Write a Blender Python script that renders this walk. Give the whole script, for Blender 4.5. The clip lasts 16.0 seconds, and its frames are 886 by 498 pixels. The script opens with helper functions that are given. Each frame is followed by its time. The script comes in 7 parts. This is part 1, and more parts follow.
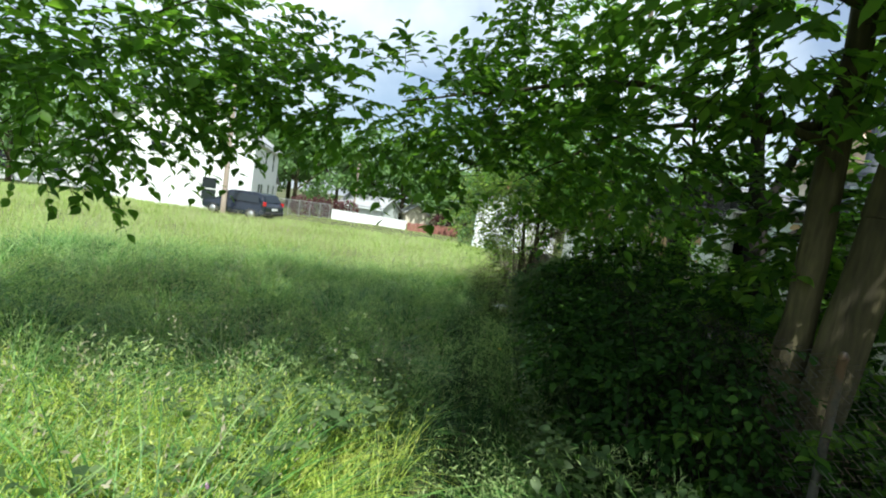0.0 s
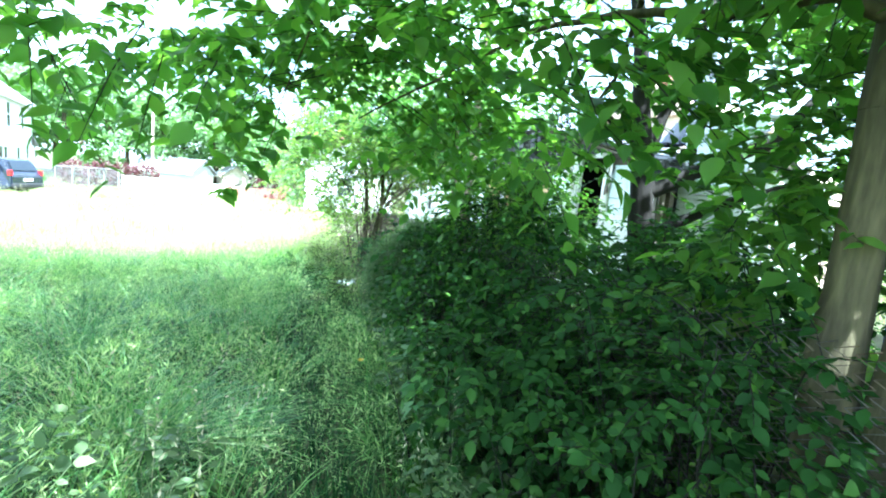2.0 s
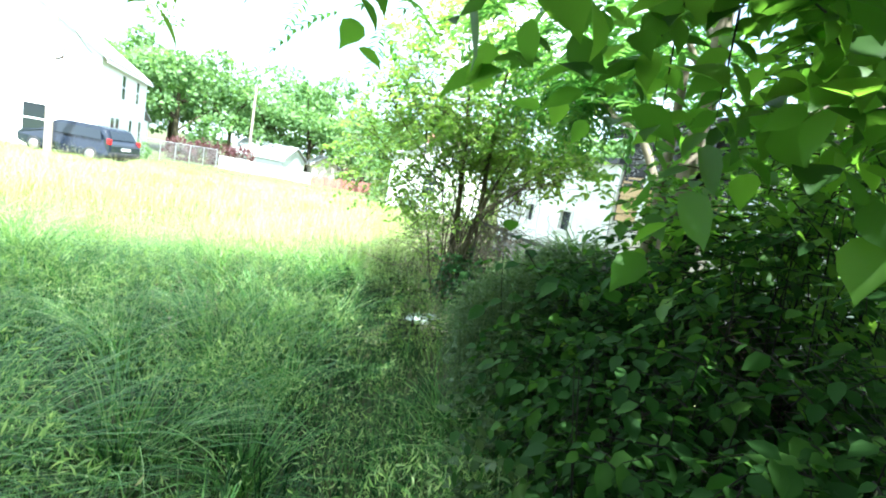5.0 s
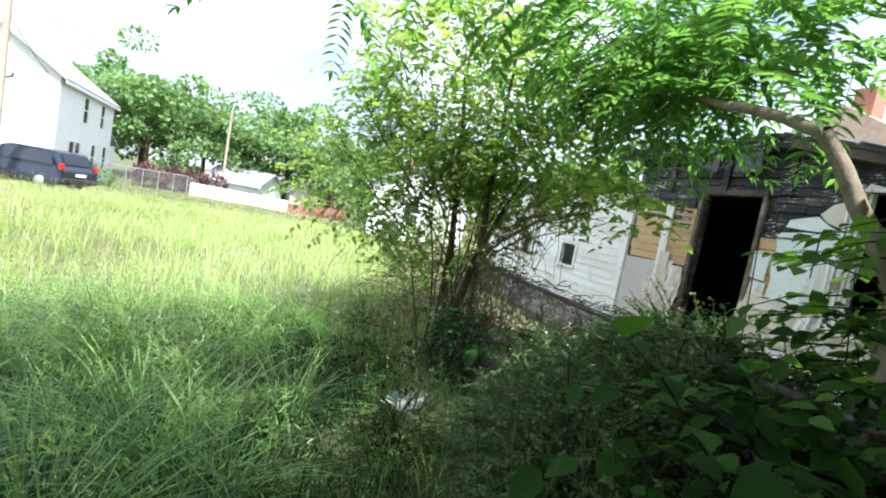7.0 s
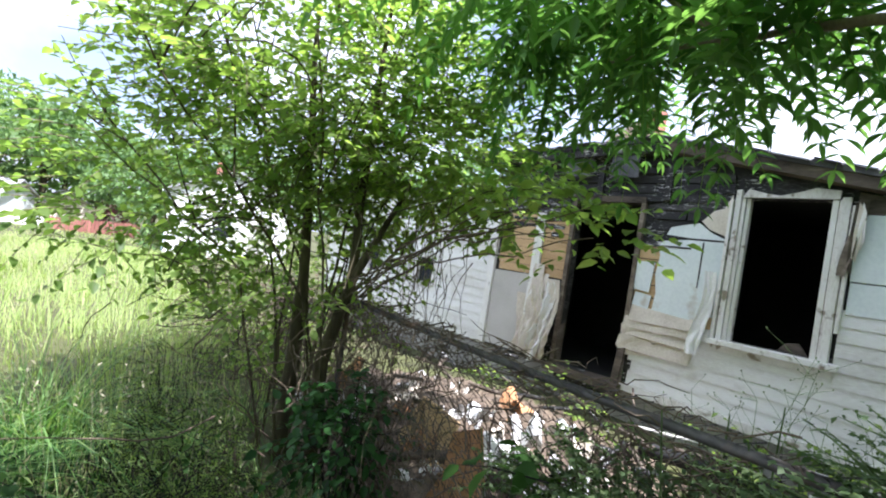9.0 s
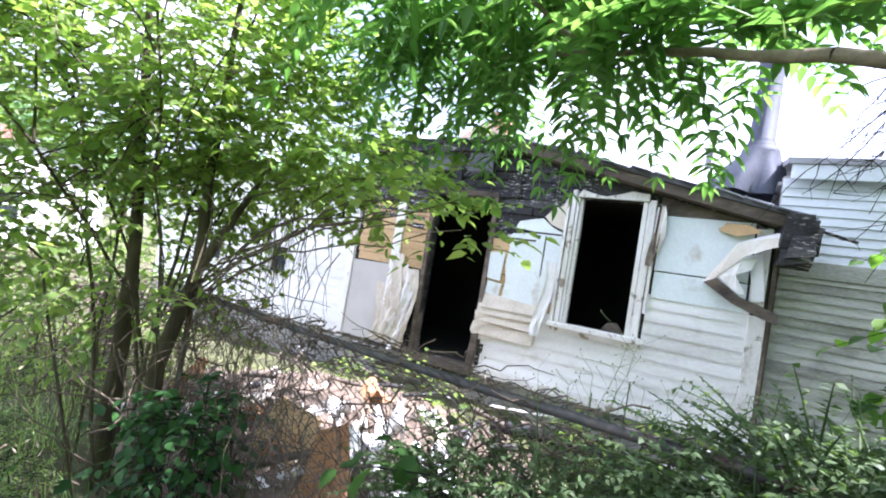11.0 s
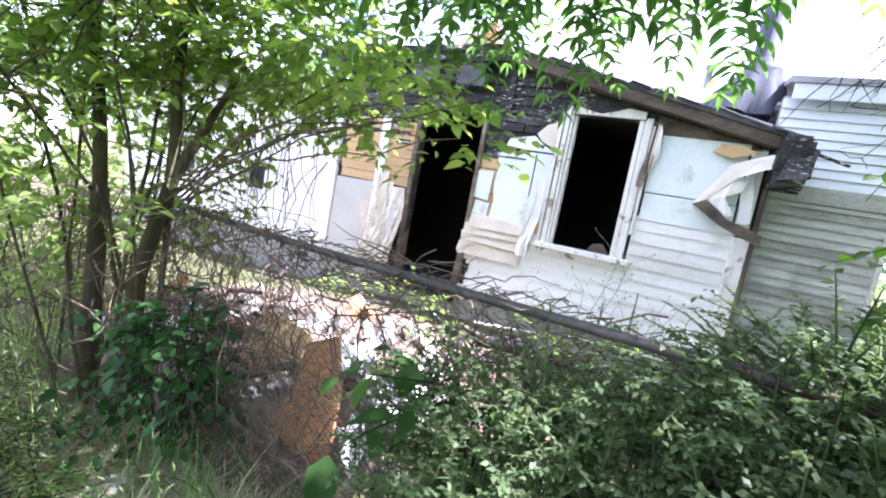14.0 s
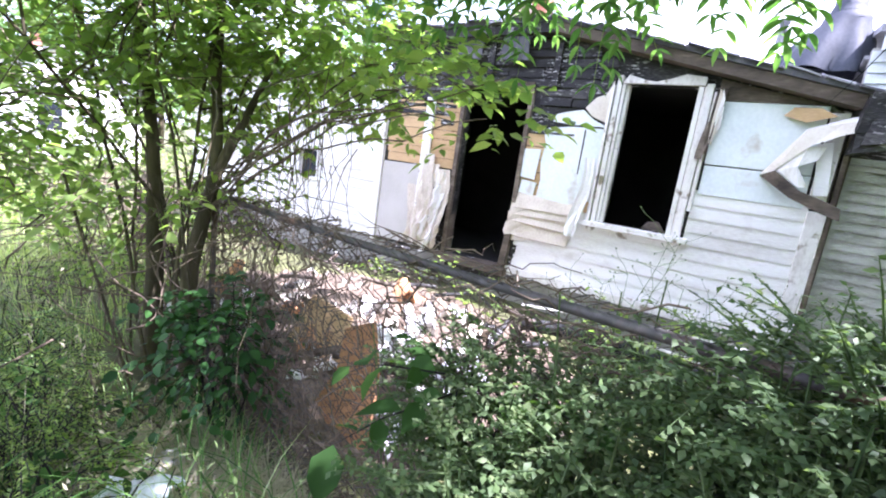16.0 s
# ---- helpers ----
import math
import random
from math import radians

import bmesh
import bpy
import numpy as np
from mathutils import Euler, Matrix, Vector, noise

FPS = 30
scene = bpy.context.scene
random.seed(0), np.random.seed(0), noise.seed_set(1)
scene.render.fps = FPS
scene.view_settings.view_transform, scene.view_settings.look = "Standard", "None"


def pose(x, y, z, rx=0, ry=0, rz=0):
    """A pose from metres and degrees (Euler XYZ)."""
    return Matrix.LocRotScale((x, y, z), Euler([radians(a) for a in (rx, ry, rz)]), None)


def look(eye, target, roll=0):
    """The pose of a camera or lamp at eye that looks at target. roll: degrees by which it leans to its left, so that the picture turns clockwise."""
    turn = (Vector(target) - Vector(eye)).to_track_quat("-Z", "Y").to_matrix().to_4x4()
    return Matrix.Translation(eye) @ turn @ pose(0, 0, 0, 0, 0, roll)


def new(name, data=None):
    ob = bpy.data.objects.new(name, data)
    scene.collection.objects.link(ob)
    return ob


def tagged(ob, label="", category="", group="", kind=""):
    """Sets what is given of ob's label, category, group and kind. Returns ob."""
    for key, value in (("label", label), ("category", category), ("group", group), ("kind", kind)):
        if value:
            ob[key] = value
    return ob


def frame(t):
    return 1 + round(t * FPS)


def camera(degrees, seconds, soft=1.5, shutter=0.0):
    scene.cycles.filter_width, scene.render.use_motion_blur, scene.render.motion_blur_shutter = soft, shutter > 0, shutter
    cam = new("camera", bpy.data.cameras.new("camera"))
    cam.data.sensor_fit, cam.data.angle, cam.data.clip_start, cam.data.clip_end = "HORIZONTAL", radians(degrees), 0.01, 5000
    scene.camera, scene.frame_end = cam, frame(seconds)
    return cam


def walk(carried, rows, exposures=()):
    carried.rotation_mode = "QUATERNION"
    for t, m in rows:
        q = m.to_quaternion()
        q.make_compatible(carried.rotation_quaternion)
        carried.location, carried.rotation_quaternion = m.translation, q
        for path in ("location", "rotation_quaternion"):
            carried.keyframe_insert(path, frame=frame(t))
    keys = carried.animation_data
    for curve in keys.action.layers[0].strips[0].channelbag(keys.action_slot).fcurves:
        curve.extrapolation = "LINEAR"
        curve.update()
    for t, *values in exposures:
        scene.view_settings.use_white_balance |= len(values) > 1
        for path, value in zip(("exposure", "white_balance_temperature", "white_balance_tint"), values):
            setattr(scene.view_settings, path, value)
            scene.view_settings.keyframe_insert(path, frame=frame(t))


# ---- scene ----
# ---------------------------------------------------------------- camera and walk
cam = camera(87.2, 16.0, soft=2.0)
# seconds, x, y, z and the Euler angles of the eye
PATH = [
    (0.0, -0.000, 0.000, 1.849, 84.85, -8.27, -8.00),
    (0.5, 0.138, 0.435, 1.815, 84.68, -7.39, -23.03),
    (1.0, 0.179, 0.829, 1.782, 83.66, -7.14, -32.91),
    (1.5, 0.224, 1.170, 1.783, 81.33, -6.91, -32.95),
    (2.0, 0.320, 1.535, 1.795, 82.19, -5.56, -28.47),
    (2.5, 0.353, 2.036, 1.790, 83.71, -7.87, -26.48),
    (3.0, 0.606, 2.389, 1.768, 84.52, -7.90, -26.31),
    (3.5, 0.663, 2.725, 1.745, 82.94, -8.21, -24.26),
    (4.0, 0.775, 3.169, 1.721, 81.40, -9.71, -22.36),
    (4.5, 0.993, 3.583, 1.662, 80.56, -8.75, -19.33),
    (5.0, 1.046, 4.019, 1.625, 81.41, -10.60, -18.18),
    (7.5, 1.475, 5.788, 1.624, 86.03, -10.68, -22.40),
    (8.0, 1.584, 6.278, 1.624, 87.05, -11.11, -26.31),
    (8.5, 1.794, 6.591, 1.608, 88.13, -9.75, -33.08),
    (9.0, 1.717, 6.838, 1.618, 89.98, -8.80, -42.53),
    (9.5, 1.699, 6.934, 1.600, 91.41, -9.83, -53.05),
    (10.0, 1.696, 6.932, 1.616, 93.14, -9.75, -59.07),
    (12.5, 1.738, 6.960, 1.600, 89.97, -9.48, -61.40),
    (13.0, 1.743, 6.941, 1.611, 89.77, -8.19, -62.13),
    (13.5, 1.784, 6.982, 1.582, 86.64, -8.81, -63.77),
    (14.0, 1.773, 7.048, 1.539, 82.53, -10.37, -63.03),
    (14.5, 1.725, 7.069, 1.563, 81.64, -10.85, -60.63),
    (15.0, 1.694, 7.060, 1.576, 82.16, -10.75, -59.17),
    (15.5, 1.782, 7.001, 1.579, 82.93, -10.24, -58.61),
    (16.0, 1.876, 6.955, 1.576, 79.04, -8.01, -56.10),
]
# seconds, stops, kelvin, tint
EXPOSURE = [
    (0.0, 0.8, 5900, 3), (0.5, 1.65, 5200, 4), (1.0, 2.35, 4850, 2), (1.5, 2.95, 4900, 0), (2.5, 3.2, 4900, 0), (4.0, 2.8, 5400, 0), (5.0, 2.65, 5450, 0),
    (7.5, 1.5, 5750, 17), (8.5, 1.4, 5700, 20), (9.5, 1.85, 5550, 21), (10.0, 2.1, 5450, 24), (12.5, 2.6, 5450, 32), (16.0, 2.7, 5450, 35),
]
walk(cam, [(t, pose(x, y, z, a, b, c)) for t, x, y, z, a, b, c in PATH], EXPOSURE)

# ---------------------------------------------------------------- sky and sun
SUN_FROM = Vector((0.08, -0.99, 0)).normalized()
SUN_UP = radians(60)
world = bpy.data.worlds.new("sky")
scene.world = world
world.use_nodes = True
wn = world.node_tree
sky = wn.nodes.new("ShaderNodeTexSky")
sky.sky_type = "NISHITA"
sky.sun_disc = False
sky.sun_elevation = SUN_UP
sky.sun_rotation = math.atan2(SUN_FROM.x, SUN_FROM.y)
sky.dust_density = 2.5
wn.nodes["Background"].inputs["Strength"].default_value = 0.09
# thin bright cloud drifting over the blue
w_co, w_no = wn.nodes.new("ShaderNodeTexCoord"), wn.nodes.new("ShaderNodeTexNoise")
w_no.inputs["Scale"].default_value, w_no.inputs["Detail"].default_value = 2.1, 8
w_ramp, w_mix = wn.nodes.new("ShaderNodeValToRGB"), wn.nodes.new("ShaderNodeMix")
w_ramp.color_ramp.elements[0].position, w_ramp.color_ramp.elements[1].position = 0.38, 0.63
w_ramp.color_ramp.elements[0].color = (0.2, 0.2, 0.2, 1)
w_mix.data_type = "RGBA"
w_mix.inputs[7].default_value = (8.5, 8.7, 9.0, 1)
wn.links.new(w_co.outputs["Generated"], w_no.inputs["Vector"])
wn.links.new(w_no.outputs["Fac"], w_ramp.inputs[0])
wn.links.new(w_ramp.outputs[0], w_mix.inputs[0])
wn.links.new(sky.outputs[0], w_mix.inputs[6])
wn.links.new(w_mix.outputs[2], wn.nodes["Background"].inputs["Color"])
sun_data = bpy.data.lights.new("sun", "SUN")
sun_data.energy, sun_data.angle, sun_data.color = 5.0, radians(0.55), (1.0, 0.95, 0.86)
sun = new("sun", sun_data)
sun_vec = Vector((SUN_FROM.x * math.cos(SUN_UP), SUN_FROM.y * math.cos(SUN_UP), math.sin(SUN_UP)))
sun.matrix_world = look(sun_vec * 40, (0, 0, 0))

# ---------------------------------------------------------------- materials


def mat_base(name):
    m = bpy.data.materials.new(name)
    m.use_nodes = True
    return m, m.node_tree.nodes, m.node_tree.links, m.node_tree.nodes["Principled BSDF"]


def ramp(nodes, stops):
    r = nodes.new("ShaderNodeValToRGB")
    while len(r.color_ramp.elements) < len(stops):
        r.color_ramp.elements.new(0.5)
    for e, (p, c) in zip(r.color_ramp.elements, stops):
        e.position, e.color = p, (*c, 1)
    return r


def surface(name, stops, scale=6.0, rough=0.7, bump=0.2, fine=60.0, stretch=(1, 1, 1), metal=0.0, island=0.0, stain=None, spec=0.4):
    """A worn solid surface: colour from two scales of noise, with relief and optional stains."""
    m, n, l, p = mat_base(name)
    co = n.new("ShaderNodeTexCoord")
    mp = n.new("ShaderNodeMapping")
    mp.inputs["Scale"].default_value = stretch
    l.new(co.outputs["Object"], mp.inputs["Vector"])
    big = n.new("ShaderNodeTexNoise")
    big.inputs["Scale"].default_value, big.inputs["Detail"].default_value = scale, 6
    small = n.new("ShaderNodeTexNoise")
    small.inputs["Scale"].default_value, small.inputs["Detail"].default_value = fine, 4
    for t in (big, small):
        l.new(mp.outputs[0], t.inputs["Vector"])
    mix = n.new("ShaderNodeMix")
    mix.inputs[0].default_value = 0.35
    l.new(big.outputs["Fac"], mix.inputs[2])
    l.new(small.outputs["Fac"], mix.inputs[3])
    value = mix.outputs[0]
    if island:
        info = n.new("ShaderNodeObjectInfo")
        add = n.new("ShaderNodeMath")
        add.operation = "MULTIPLY_ADD"
        l.new(info.outputs["Random"], add.inputs[0])
        add.inputs[1].default_value = island
        l.new(value, add.inputs[2])
        sub = n.new("ShaderNodeMath")
        sub.operation = "SUBTRACT"
        l.new(add.outputs[0], sub.inputs[0])
        sub.inputs[1].default_value = island / 2
        value = sub.outputs[0]
    r = ramp(n, stops)
    l.new(value, r.inputs[0])
    colour = r.outputs[0]
    if stain:
        st = n.new("ShaderNodeTexNoise")
        st.inputs["Scale"].default_value, st.inputs["Detail"].default_value = stain[1], 8
        l.new(co.outputs["Object"], st.inputs["Vector"])
        sr = ramp(n, [(stain[2], (0, 0, 0)), (stain[3], (1, 1, 1))])
        l.new(st.outputs["Fac"], sr.inputs[0])
        cover = sr.outputs[0]
        if len(stain) > 4:
            # flecks drawn out along the boards, gathered in patches
            l.new(mp.outputs[0], st.inputs["Vector"])
            area = n.new("ShaderNodeTexNoise")
            area.inputs["Scale"].default_value = stain[4]
            l.new(co.outputs["Object"], area.inputs["Vector"])
            ar = ramp(n, [(0.46, (0, 0, 0)), (0.58, (1, 1, 1))])
            l.new(area.outputs["Fac"], ar.inputs[0])
            both = n.new("ShaderNodeMath")
            both.operation = "MULTIPLY"
            l.new(sr.outputs[0], both.inputs[0])
            l.new(ar.outputs[0], both.inputs[1])
            cover = both.outputs[0]
        sm = n.new("ShaderNodeMix")
        sm.data_type = "RGBA"
        l.new(cover, sm.inputs[0])
        l.new(colour, sm.inputs[6])
        sm.inputs[7].default_value = (*stain[0], 1)
        colour = sm.outputs[2]
    l.new(colour, p.inputs["Base Color"])
    p.inputs["Roughness"].default_value = rough
    p.inputs["Metallic"].default_value = metal
    p.inputs["Specular IOR Level"].default_value = spec
    if bump:
        b = n.new("ShaderNodeBump")
        b.inputs["Strength"].default_value, b.inputs["Distance"].default_value = bump, 0.02
        l.new(mix.outputs[0], b.inputs["Height"])
        l.new(b.outputs[0], p.inputs["Normal"])
    return m


def foliage(name, stops, glow=0.45, rough=0.5, tint=(0.95, 1.0, 0.5), spec=0.3, cool=1.45):
    """Leaves and blades: one hue per blade, soft veins, and light that comes through from behind."""
    m, n, l, p = mat_base(name)
    geo = n.new("ShaderNodeNewGeometry")
    co = n.new("ShaderNodeTexCoord")
    no = n.new("ShaderNodeTexNoise")
    no.inputs["Scale"].default_value, no.inputs["Detail"].default_value = 1.3, 3
    l.new(co.outputs["Object"], no.inputs["Vector"])
    mix = n.new("ShaderNodeMix")
    mix.inputs[0].default_value = 0.4
    l.new(geo.outputs["Random Per Island"], mix.inputs[2])
    l.new(no.outputs["Fac"], mix.inputs[3])
    # cool adds blue: sky gloss and haze are put into the leaf colour
    r = ramp(n, [(at, (c[0], c[1], c[2] * cool)) for at, c in stops])
    l.new(mix.outputs[0], r.inputs[0])
    l.new(r.outputs[0], p.inputs["Base Color"])
    p.inputs["Roughness"].default_value = rough
    p.inputs["Specular IOR Level"].default_value = spec
    tr = n.new("ShaderNodeBsdfTranslucent")
    tm = n.new("ShaderNodeMix")
    tm.data_type, tm.blend_type = "RGBA", "MULTIPLY"
    tm.inputs[0].default_value = 1.0
    l.new(r.outputs[0], tm.inputs[6])
    tm.inputs[7].default_value = (*[min(1.0, 1.0 * t) for t in tint], 1)
    gain = n.new("ShaderNodeMix")
    gain.data_type, gain.blend_type = "RGBA", "ADD"
    gain.inputs[0].default_value = 1.0
    l.new(tm.outputs[2], gain.inputs[6])
    l.new(tm.outputs[2], gain.inputs[7])
    l.new(gain.outputs[2], tr.inputs["Color"])
    ms = n.new("ShaderNodeMixShader")
    ms.inputs[0].default_value = glow
    l.new(p.outputs[0], ms.inputs[1])
    l.new(tr.outputs[0], ms.inputs[2])
    l.new(ms.outputs[0], n["Material Output"].inputs["Surface"])
    return m


M = {}
M["soil"] = surface("soil_and_litter", [(0.3, (0.035, 0.035, 0.015)), (0.5, (0.07, 0.075, 0.025)), (0.7, (0.11, 0.12, 0.04))], 2.0, 0.95, 0.6, 40)
M["grass"] = foliage("tall_grass", [(0.2, (0.03, 0.08, 0.014)), (0.45, (0.08, 0.185, 0.034)), (0.65, (0.16, 0.29, 0.06)), (0.85, (0.35, 0.43, 0.16))], 0.36, 0.5, cool=1.2)
# paler than the tall grass: sunshine on the meadow is put into the colour
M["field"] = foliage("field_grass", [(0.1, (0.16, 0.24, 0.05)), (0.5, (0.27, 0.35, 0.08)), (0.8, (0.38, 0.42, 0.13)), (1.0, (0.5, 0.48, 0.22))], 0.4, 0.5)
M["panicle"] = foliage("soft_green_panicles", [(0.1, (0.17, 0.27, 0.09)), (0.6, (0.33, 0.42, 0.16)), (1.0, (0.50, 0.53, 0.25))], 0.4, 0.6, cool=1.1)
# straw tone brightened: the sunlit patch is put into the colour
M["pale"] = foliage("straw_grass_painted_sun", [(0.1, (0.24, 0.36, 0.05)), (0.5, (0.40, 0.48, 0.09)), (0.9, (0.62, 0.60, 0.2))], 0.4, 0.5, cool=1.0)
M["straw"] = foliage("grass_seed_heads", [(0.2, (0.22, 0.21, 0.09)), (0.8, (0.38, 0.34, 0.17))], 0.3, 0.7)
M["leaf"] = foliage("broad_green_leaves", [(0.1, (0.032, 0.078, 0.013)), (0.5, (0.074, 0.155, 0.024)), (0.85, (0.135, 0.235, 0.034)), (1.0, (0.21, 0.31, 0.05))], 0.6, 0.5, (1.0, 1.0, 0.45), cool=1.1)
# leaf green darkened below its own tone: deep shade is put into the colour
M["under"] = foliage("undergrowth_painted_shade", [(0.1, (0.012, 0.034, 0.007)), (0.6, (0.028, 0.068, 0.012)), (0.85, (0.065, 0.13, 0.02)), (0.97, (0.15, 0.25, 0.035))], 0.34, 0.7, spec=0.12, cool=1.1)
# blades darkened so hollows look shaded: the shade is put into the colour
M["hollow_shade"] = foliage("low_grass_painted_shade", [(0.1, (0.008, 0.026, 0.006)), (0.6, (0.02, 0.055, 0.012)), (1.0, (0.05, 0.10, 0.02))], 0.2, 0.7, spec=0.1)
M["flue"] = surface("dull_blue_grey_metal", [(0.3, (0.028, 0.034, 0.046)), (0.7, (0.055, 0.064, 0.082))], 5, 0.7, 0.2, 40, metal=0.0)
M["frond"] = foliage("feathered_leaflets", [(0.1, (0.045, 0.115, 0.026)), (0.6, (0.095, 0.19, 0.045)), (1.0, (0.16, 0.27, 0.07))], 0.52, 0.42, cool=1.2)
M["small"] = foliage("small_shrub_leaves", [(0.1, (0.075, 0.13, 0.03)), (0.6, (0.17, 0.25, 0.052)), (1.0, (0.29, 0.36, 0.085))], 0.62, 0.45, cool=1.25)
M["weed"] = foliage("fine_weed_leaves", [(0.1, (0.034, 0.064, 0.019)), (0.6, (0.085, 0.132, 0.039)), (1.0, (0.175, 0.215, 0.08))], 0.38, 0.55, cool=1.25)
M["ivy"] = foliage("ivy_leaves", [(0.1, (0.012, 0.042, 0.010)), (0.7, (0.028, 0.08, 0.016)), (1.0, (0.05, 0.12, 0.025))], 0.25, 0.5, spec=0.2, cool=1.1)
M["woods"] = foliage("distant_crown_leaves", [(0.1, (0.075, 0.14, 0.04)), (0.6, (0.14, 0.23, 0.06)), (1.0, (0.21, 0.30, 0.08))], 0.4, 0.55)
M["redleaf"] = foliage("dark_red_hedge_leaves", [(0.1, (0.06, 0.03, 0.022)), (0.6, (0.12, 0.05, 0.04)), (1.0, (0.10, 0.14, 0.04))], 0.3, 0.6, (1.1, 0.6, 0.5))
M["bark"] = surface("grey_brown_bark", [(0.3, (0.02, 0.016, 0.008)), (0.5, (0.055, 0.046, 0.022)), (0.7, (0.115, 0.098, 0.048))], 9, 0.9, 1.0, 45, (1, 1, 0.18))
# dark bark made darker still: canopy shade is put into the colour
M["darkbark"] = surface("shade_darkened_bark", [(0.3, (0.008, 0.007, 0.006)), (0.6, (0.02, 0.017, 0.014)), (0.8, (0.042, 0.036, 0.03))], 8, 0.85, 0.8, 45, (1, 1, 0.25), spec=0.2)
M["twig"] = surface("smooth_young_bark", [(0.3, (0.10, 0.08, 0.05)), (0.6, (0.20, 0.16, 0.11)), (0.8, (0.27, 0.23, 0.16))], 20, 0.8, 0.4, 90)
M["deadvine"] = surface("dead_vine", [(0.3, (0.05, 0.037, 0.025)), (0.5, (0.12, 0.09, 0.062)), (0.75, (0.24, 0.185, 0.13))], 12, 0.9, 0.4, 80)
M["siding"] = surface("weathered_white_siding", [(0.3, (0.56, 0.54, 0.49)), (0.5, (0.72, 0.71, 0.67)), (0.7, (0.80, 0.80, 0.77))], 1.6, 0.6, 0.12, 40, (1, 0.5, 2), 0, 0.12, ((0.36, 0.31, 0.24), 2.2, 0.60, 0.80))
M["siding_n"] = surface("blue_white_siding", [(0.3, (0.52, 0.55, 0.55)), (0.6, (0.70, 0.74, 0.75)), (0.8, (0.76, 0.79, 0.80))], 1.5, 0.6, 0.1, 40, (1, 0.5, 2), 0, 0.10)
# grey-olive dirt, with tree shade on the wall put into the colour too
M["siding_dirt_shade"] = surface("grey_siding_dirt_and_shade", [(0.3, (0.26, 0.26, 0.21)), (0.5, (0.46, 0.46, 0.40)), (0.75, (0.60, 0.60, 0.54))], 2.5, 0.75, 0.2, 40, (1, 0.6, 2), 0, 0.2, ((0.13, 0.14, 0.08), 1.7, 0.55, 0.75))
M["panel"] = surface("bluish_white_insulation_board", [(0.3, (0.60, 0.66, 0.66)), (0.6, (0.76, 0.81, 0.80)), (0.8, (0.82, 0.84, 0.82))], 2.0, 0.6, 0.15, 30, (1, 1, 1), 0, 0.06, ((0.42, 0.36, 0.27), 3.0, 0.62, 0.74))
M["paper"] = surface("peeling_building_paper", [(0.3, (0.44, 0.38, 0.29)), (0.55, (0.66, 0.60, 0.50)), (0.8, (0.78, 0.74, 0.66))], 3.0, 0.8, 0.3, 50, (1, 1, 1), 0, 0.2)
M["tan"] = surface("bare_tan_board", [(0.3, (0.36, 0.23, 0.11)), (0.55, (0.54, 0.37, 0.19)), (0.8, (0.64, 0.48, 0.28))], 3.0, 0.75, 0.25, 60, (1, 0.3, 2), 0, 0.2)
# pale board greyed: the shade lying on it is put into the colour
M["plaster"] = surface("shade_grey_panel", [(0.3, (0.40, 0.38, 0.34)), (0.6, (0.52, 0.50, 0.46))], 2.0, 0.85, 0.1, 50)
M["char"] = surface("charred_board", [(0.35, (0.006, 0.006, 0.006)), (0.53, (0.018, 0.017, 0.016)), (0.62, (0.06, 0.057, 0.053))], 4, 0.7, 1.0, 55, (1, 0.42, 1.7), 0, 0.12, ((0.46, 0.45, 0.43), 34, 0.57, 0.61, 2.6))
# near-black colour for every room surface behind the openings
M["room_black"] = surface("black_room_surface", [(0.3, (0.004, 0.004, 0.004)), (0.7, (0.016, 0.015, 0.014))], 4, 0.9, 0.4, 30)
M["trim"] = surface("peeling_cream_trim", [(0.3, (0.50, 0.47, 0.41)), (0.48, (0.72, 0.70, 0.65)), (0.7, (0.80, 0.79, 0.75))], 6, 0.6, 0.3, 60, (1, 1, 0.4), 0, 0.1, ((0.25, 0.21, 0.15), 9, 0.60, 0.68))
M["burntwood"] = surface("scorched_timber", [(0.3, (0.03, 0.024, 0.018)), (0.55, (0.12, 0.095, 0.07)), (0.75, (0.26, 0.22, 0.17))], 6, 0.85, 0.6, 50, (1, 0.3, 1), 0, 0.2)
M["shingle"] = surface("old_dark_shingles", [(0.3, (0.05, 0.05, 0.055)), (0.6, (0.11, 0.11, 0.12)), (0.8, (0.19, 0.18, 0.18))], 8, 0.9, 0.5, 80, (1, 1, 1), 0, 0.2)
M["greyroof"] = surface("pale_grey_roofing", [(0.3, (0.24, 0.24, 0.25)), (0.7, (0.36, 0.36, 0.37))], 6, 0.85, 0.4, 70)
M["concrete"] = surface("stained_concrete", [(0.3, (0.20, 0.19, 0.17)), (0.7, (0.36, 0.35, 0.32))], 4, 0.9, 0.4, 40)
M["steel"] = surface("weathered_galvanised_steel", [(0.3, (0.035, 0.032, 0.03)), (0.5, (0.075, 0.07, 0.065)), (0.75, (0.16, 0.15, 0.14))], 10, 0.65, 0.2, 60, (1, 1, 1), 0.3, 0, ((0.10, 0.06, 0.035), 5, 0.5, 0.66))
M["white"] = surface("white_painted_wall", [(0.3, (0.72, 0.72, 0.70)), (0.7, (0.82, 0.82, 0.80))], 2, 0.6, 0.05, 30)
# white shed's side wall: its bluish shade is put into the colour
M["shed_shade_blue"] = surface("white_wall_blue_shade", [(0.3, (0.45, 0.58, 0.64)), (0.7, (0.55, 0.68, 0.74))], 2, 0.6, 0.05, 30)
M["redwood"] = surface("red_stained_fence_board", [(0.3, (0.20, 0.075, 0.055)), (0.7, (0.32, 0.14, 0.11))], 3, 0.75, 0.2, 30, (1, 1, 0.3), 0, 0.25)
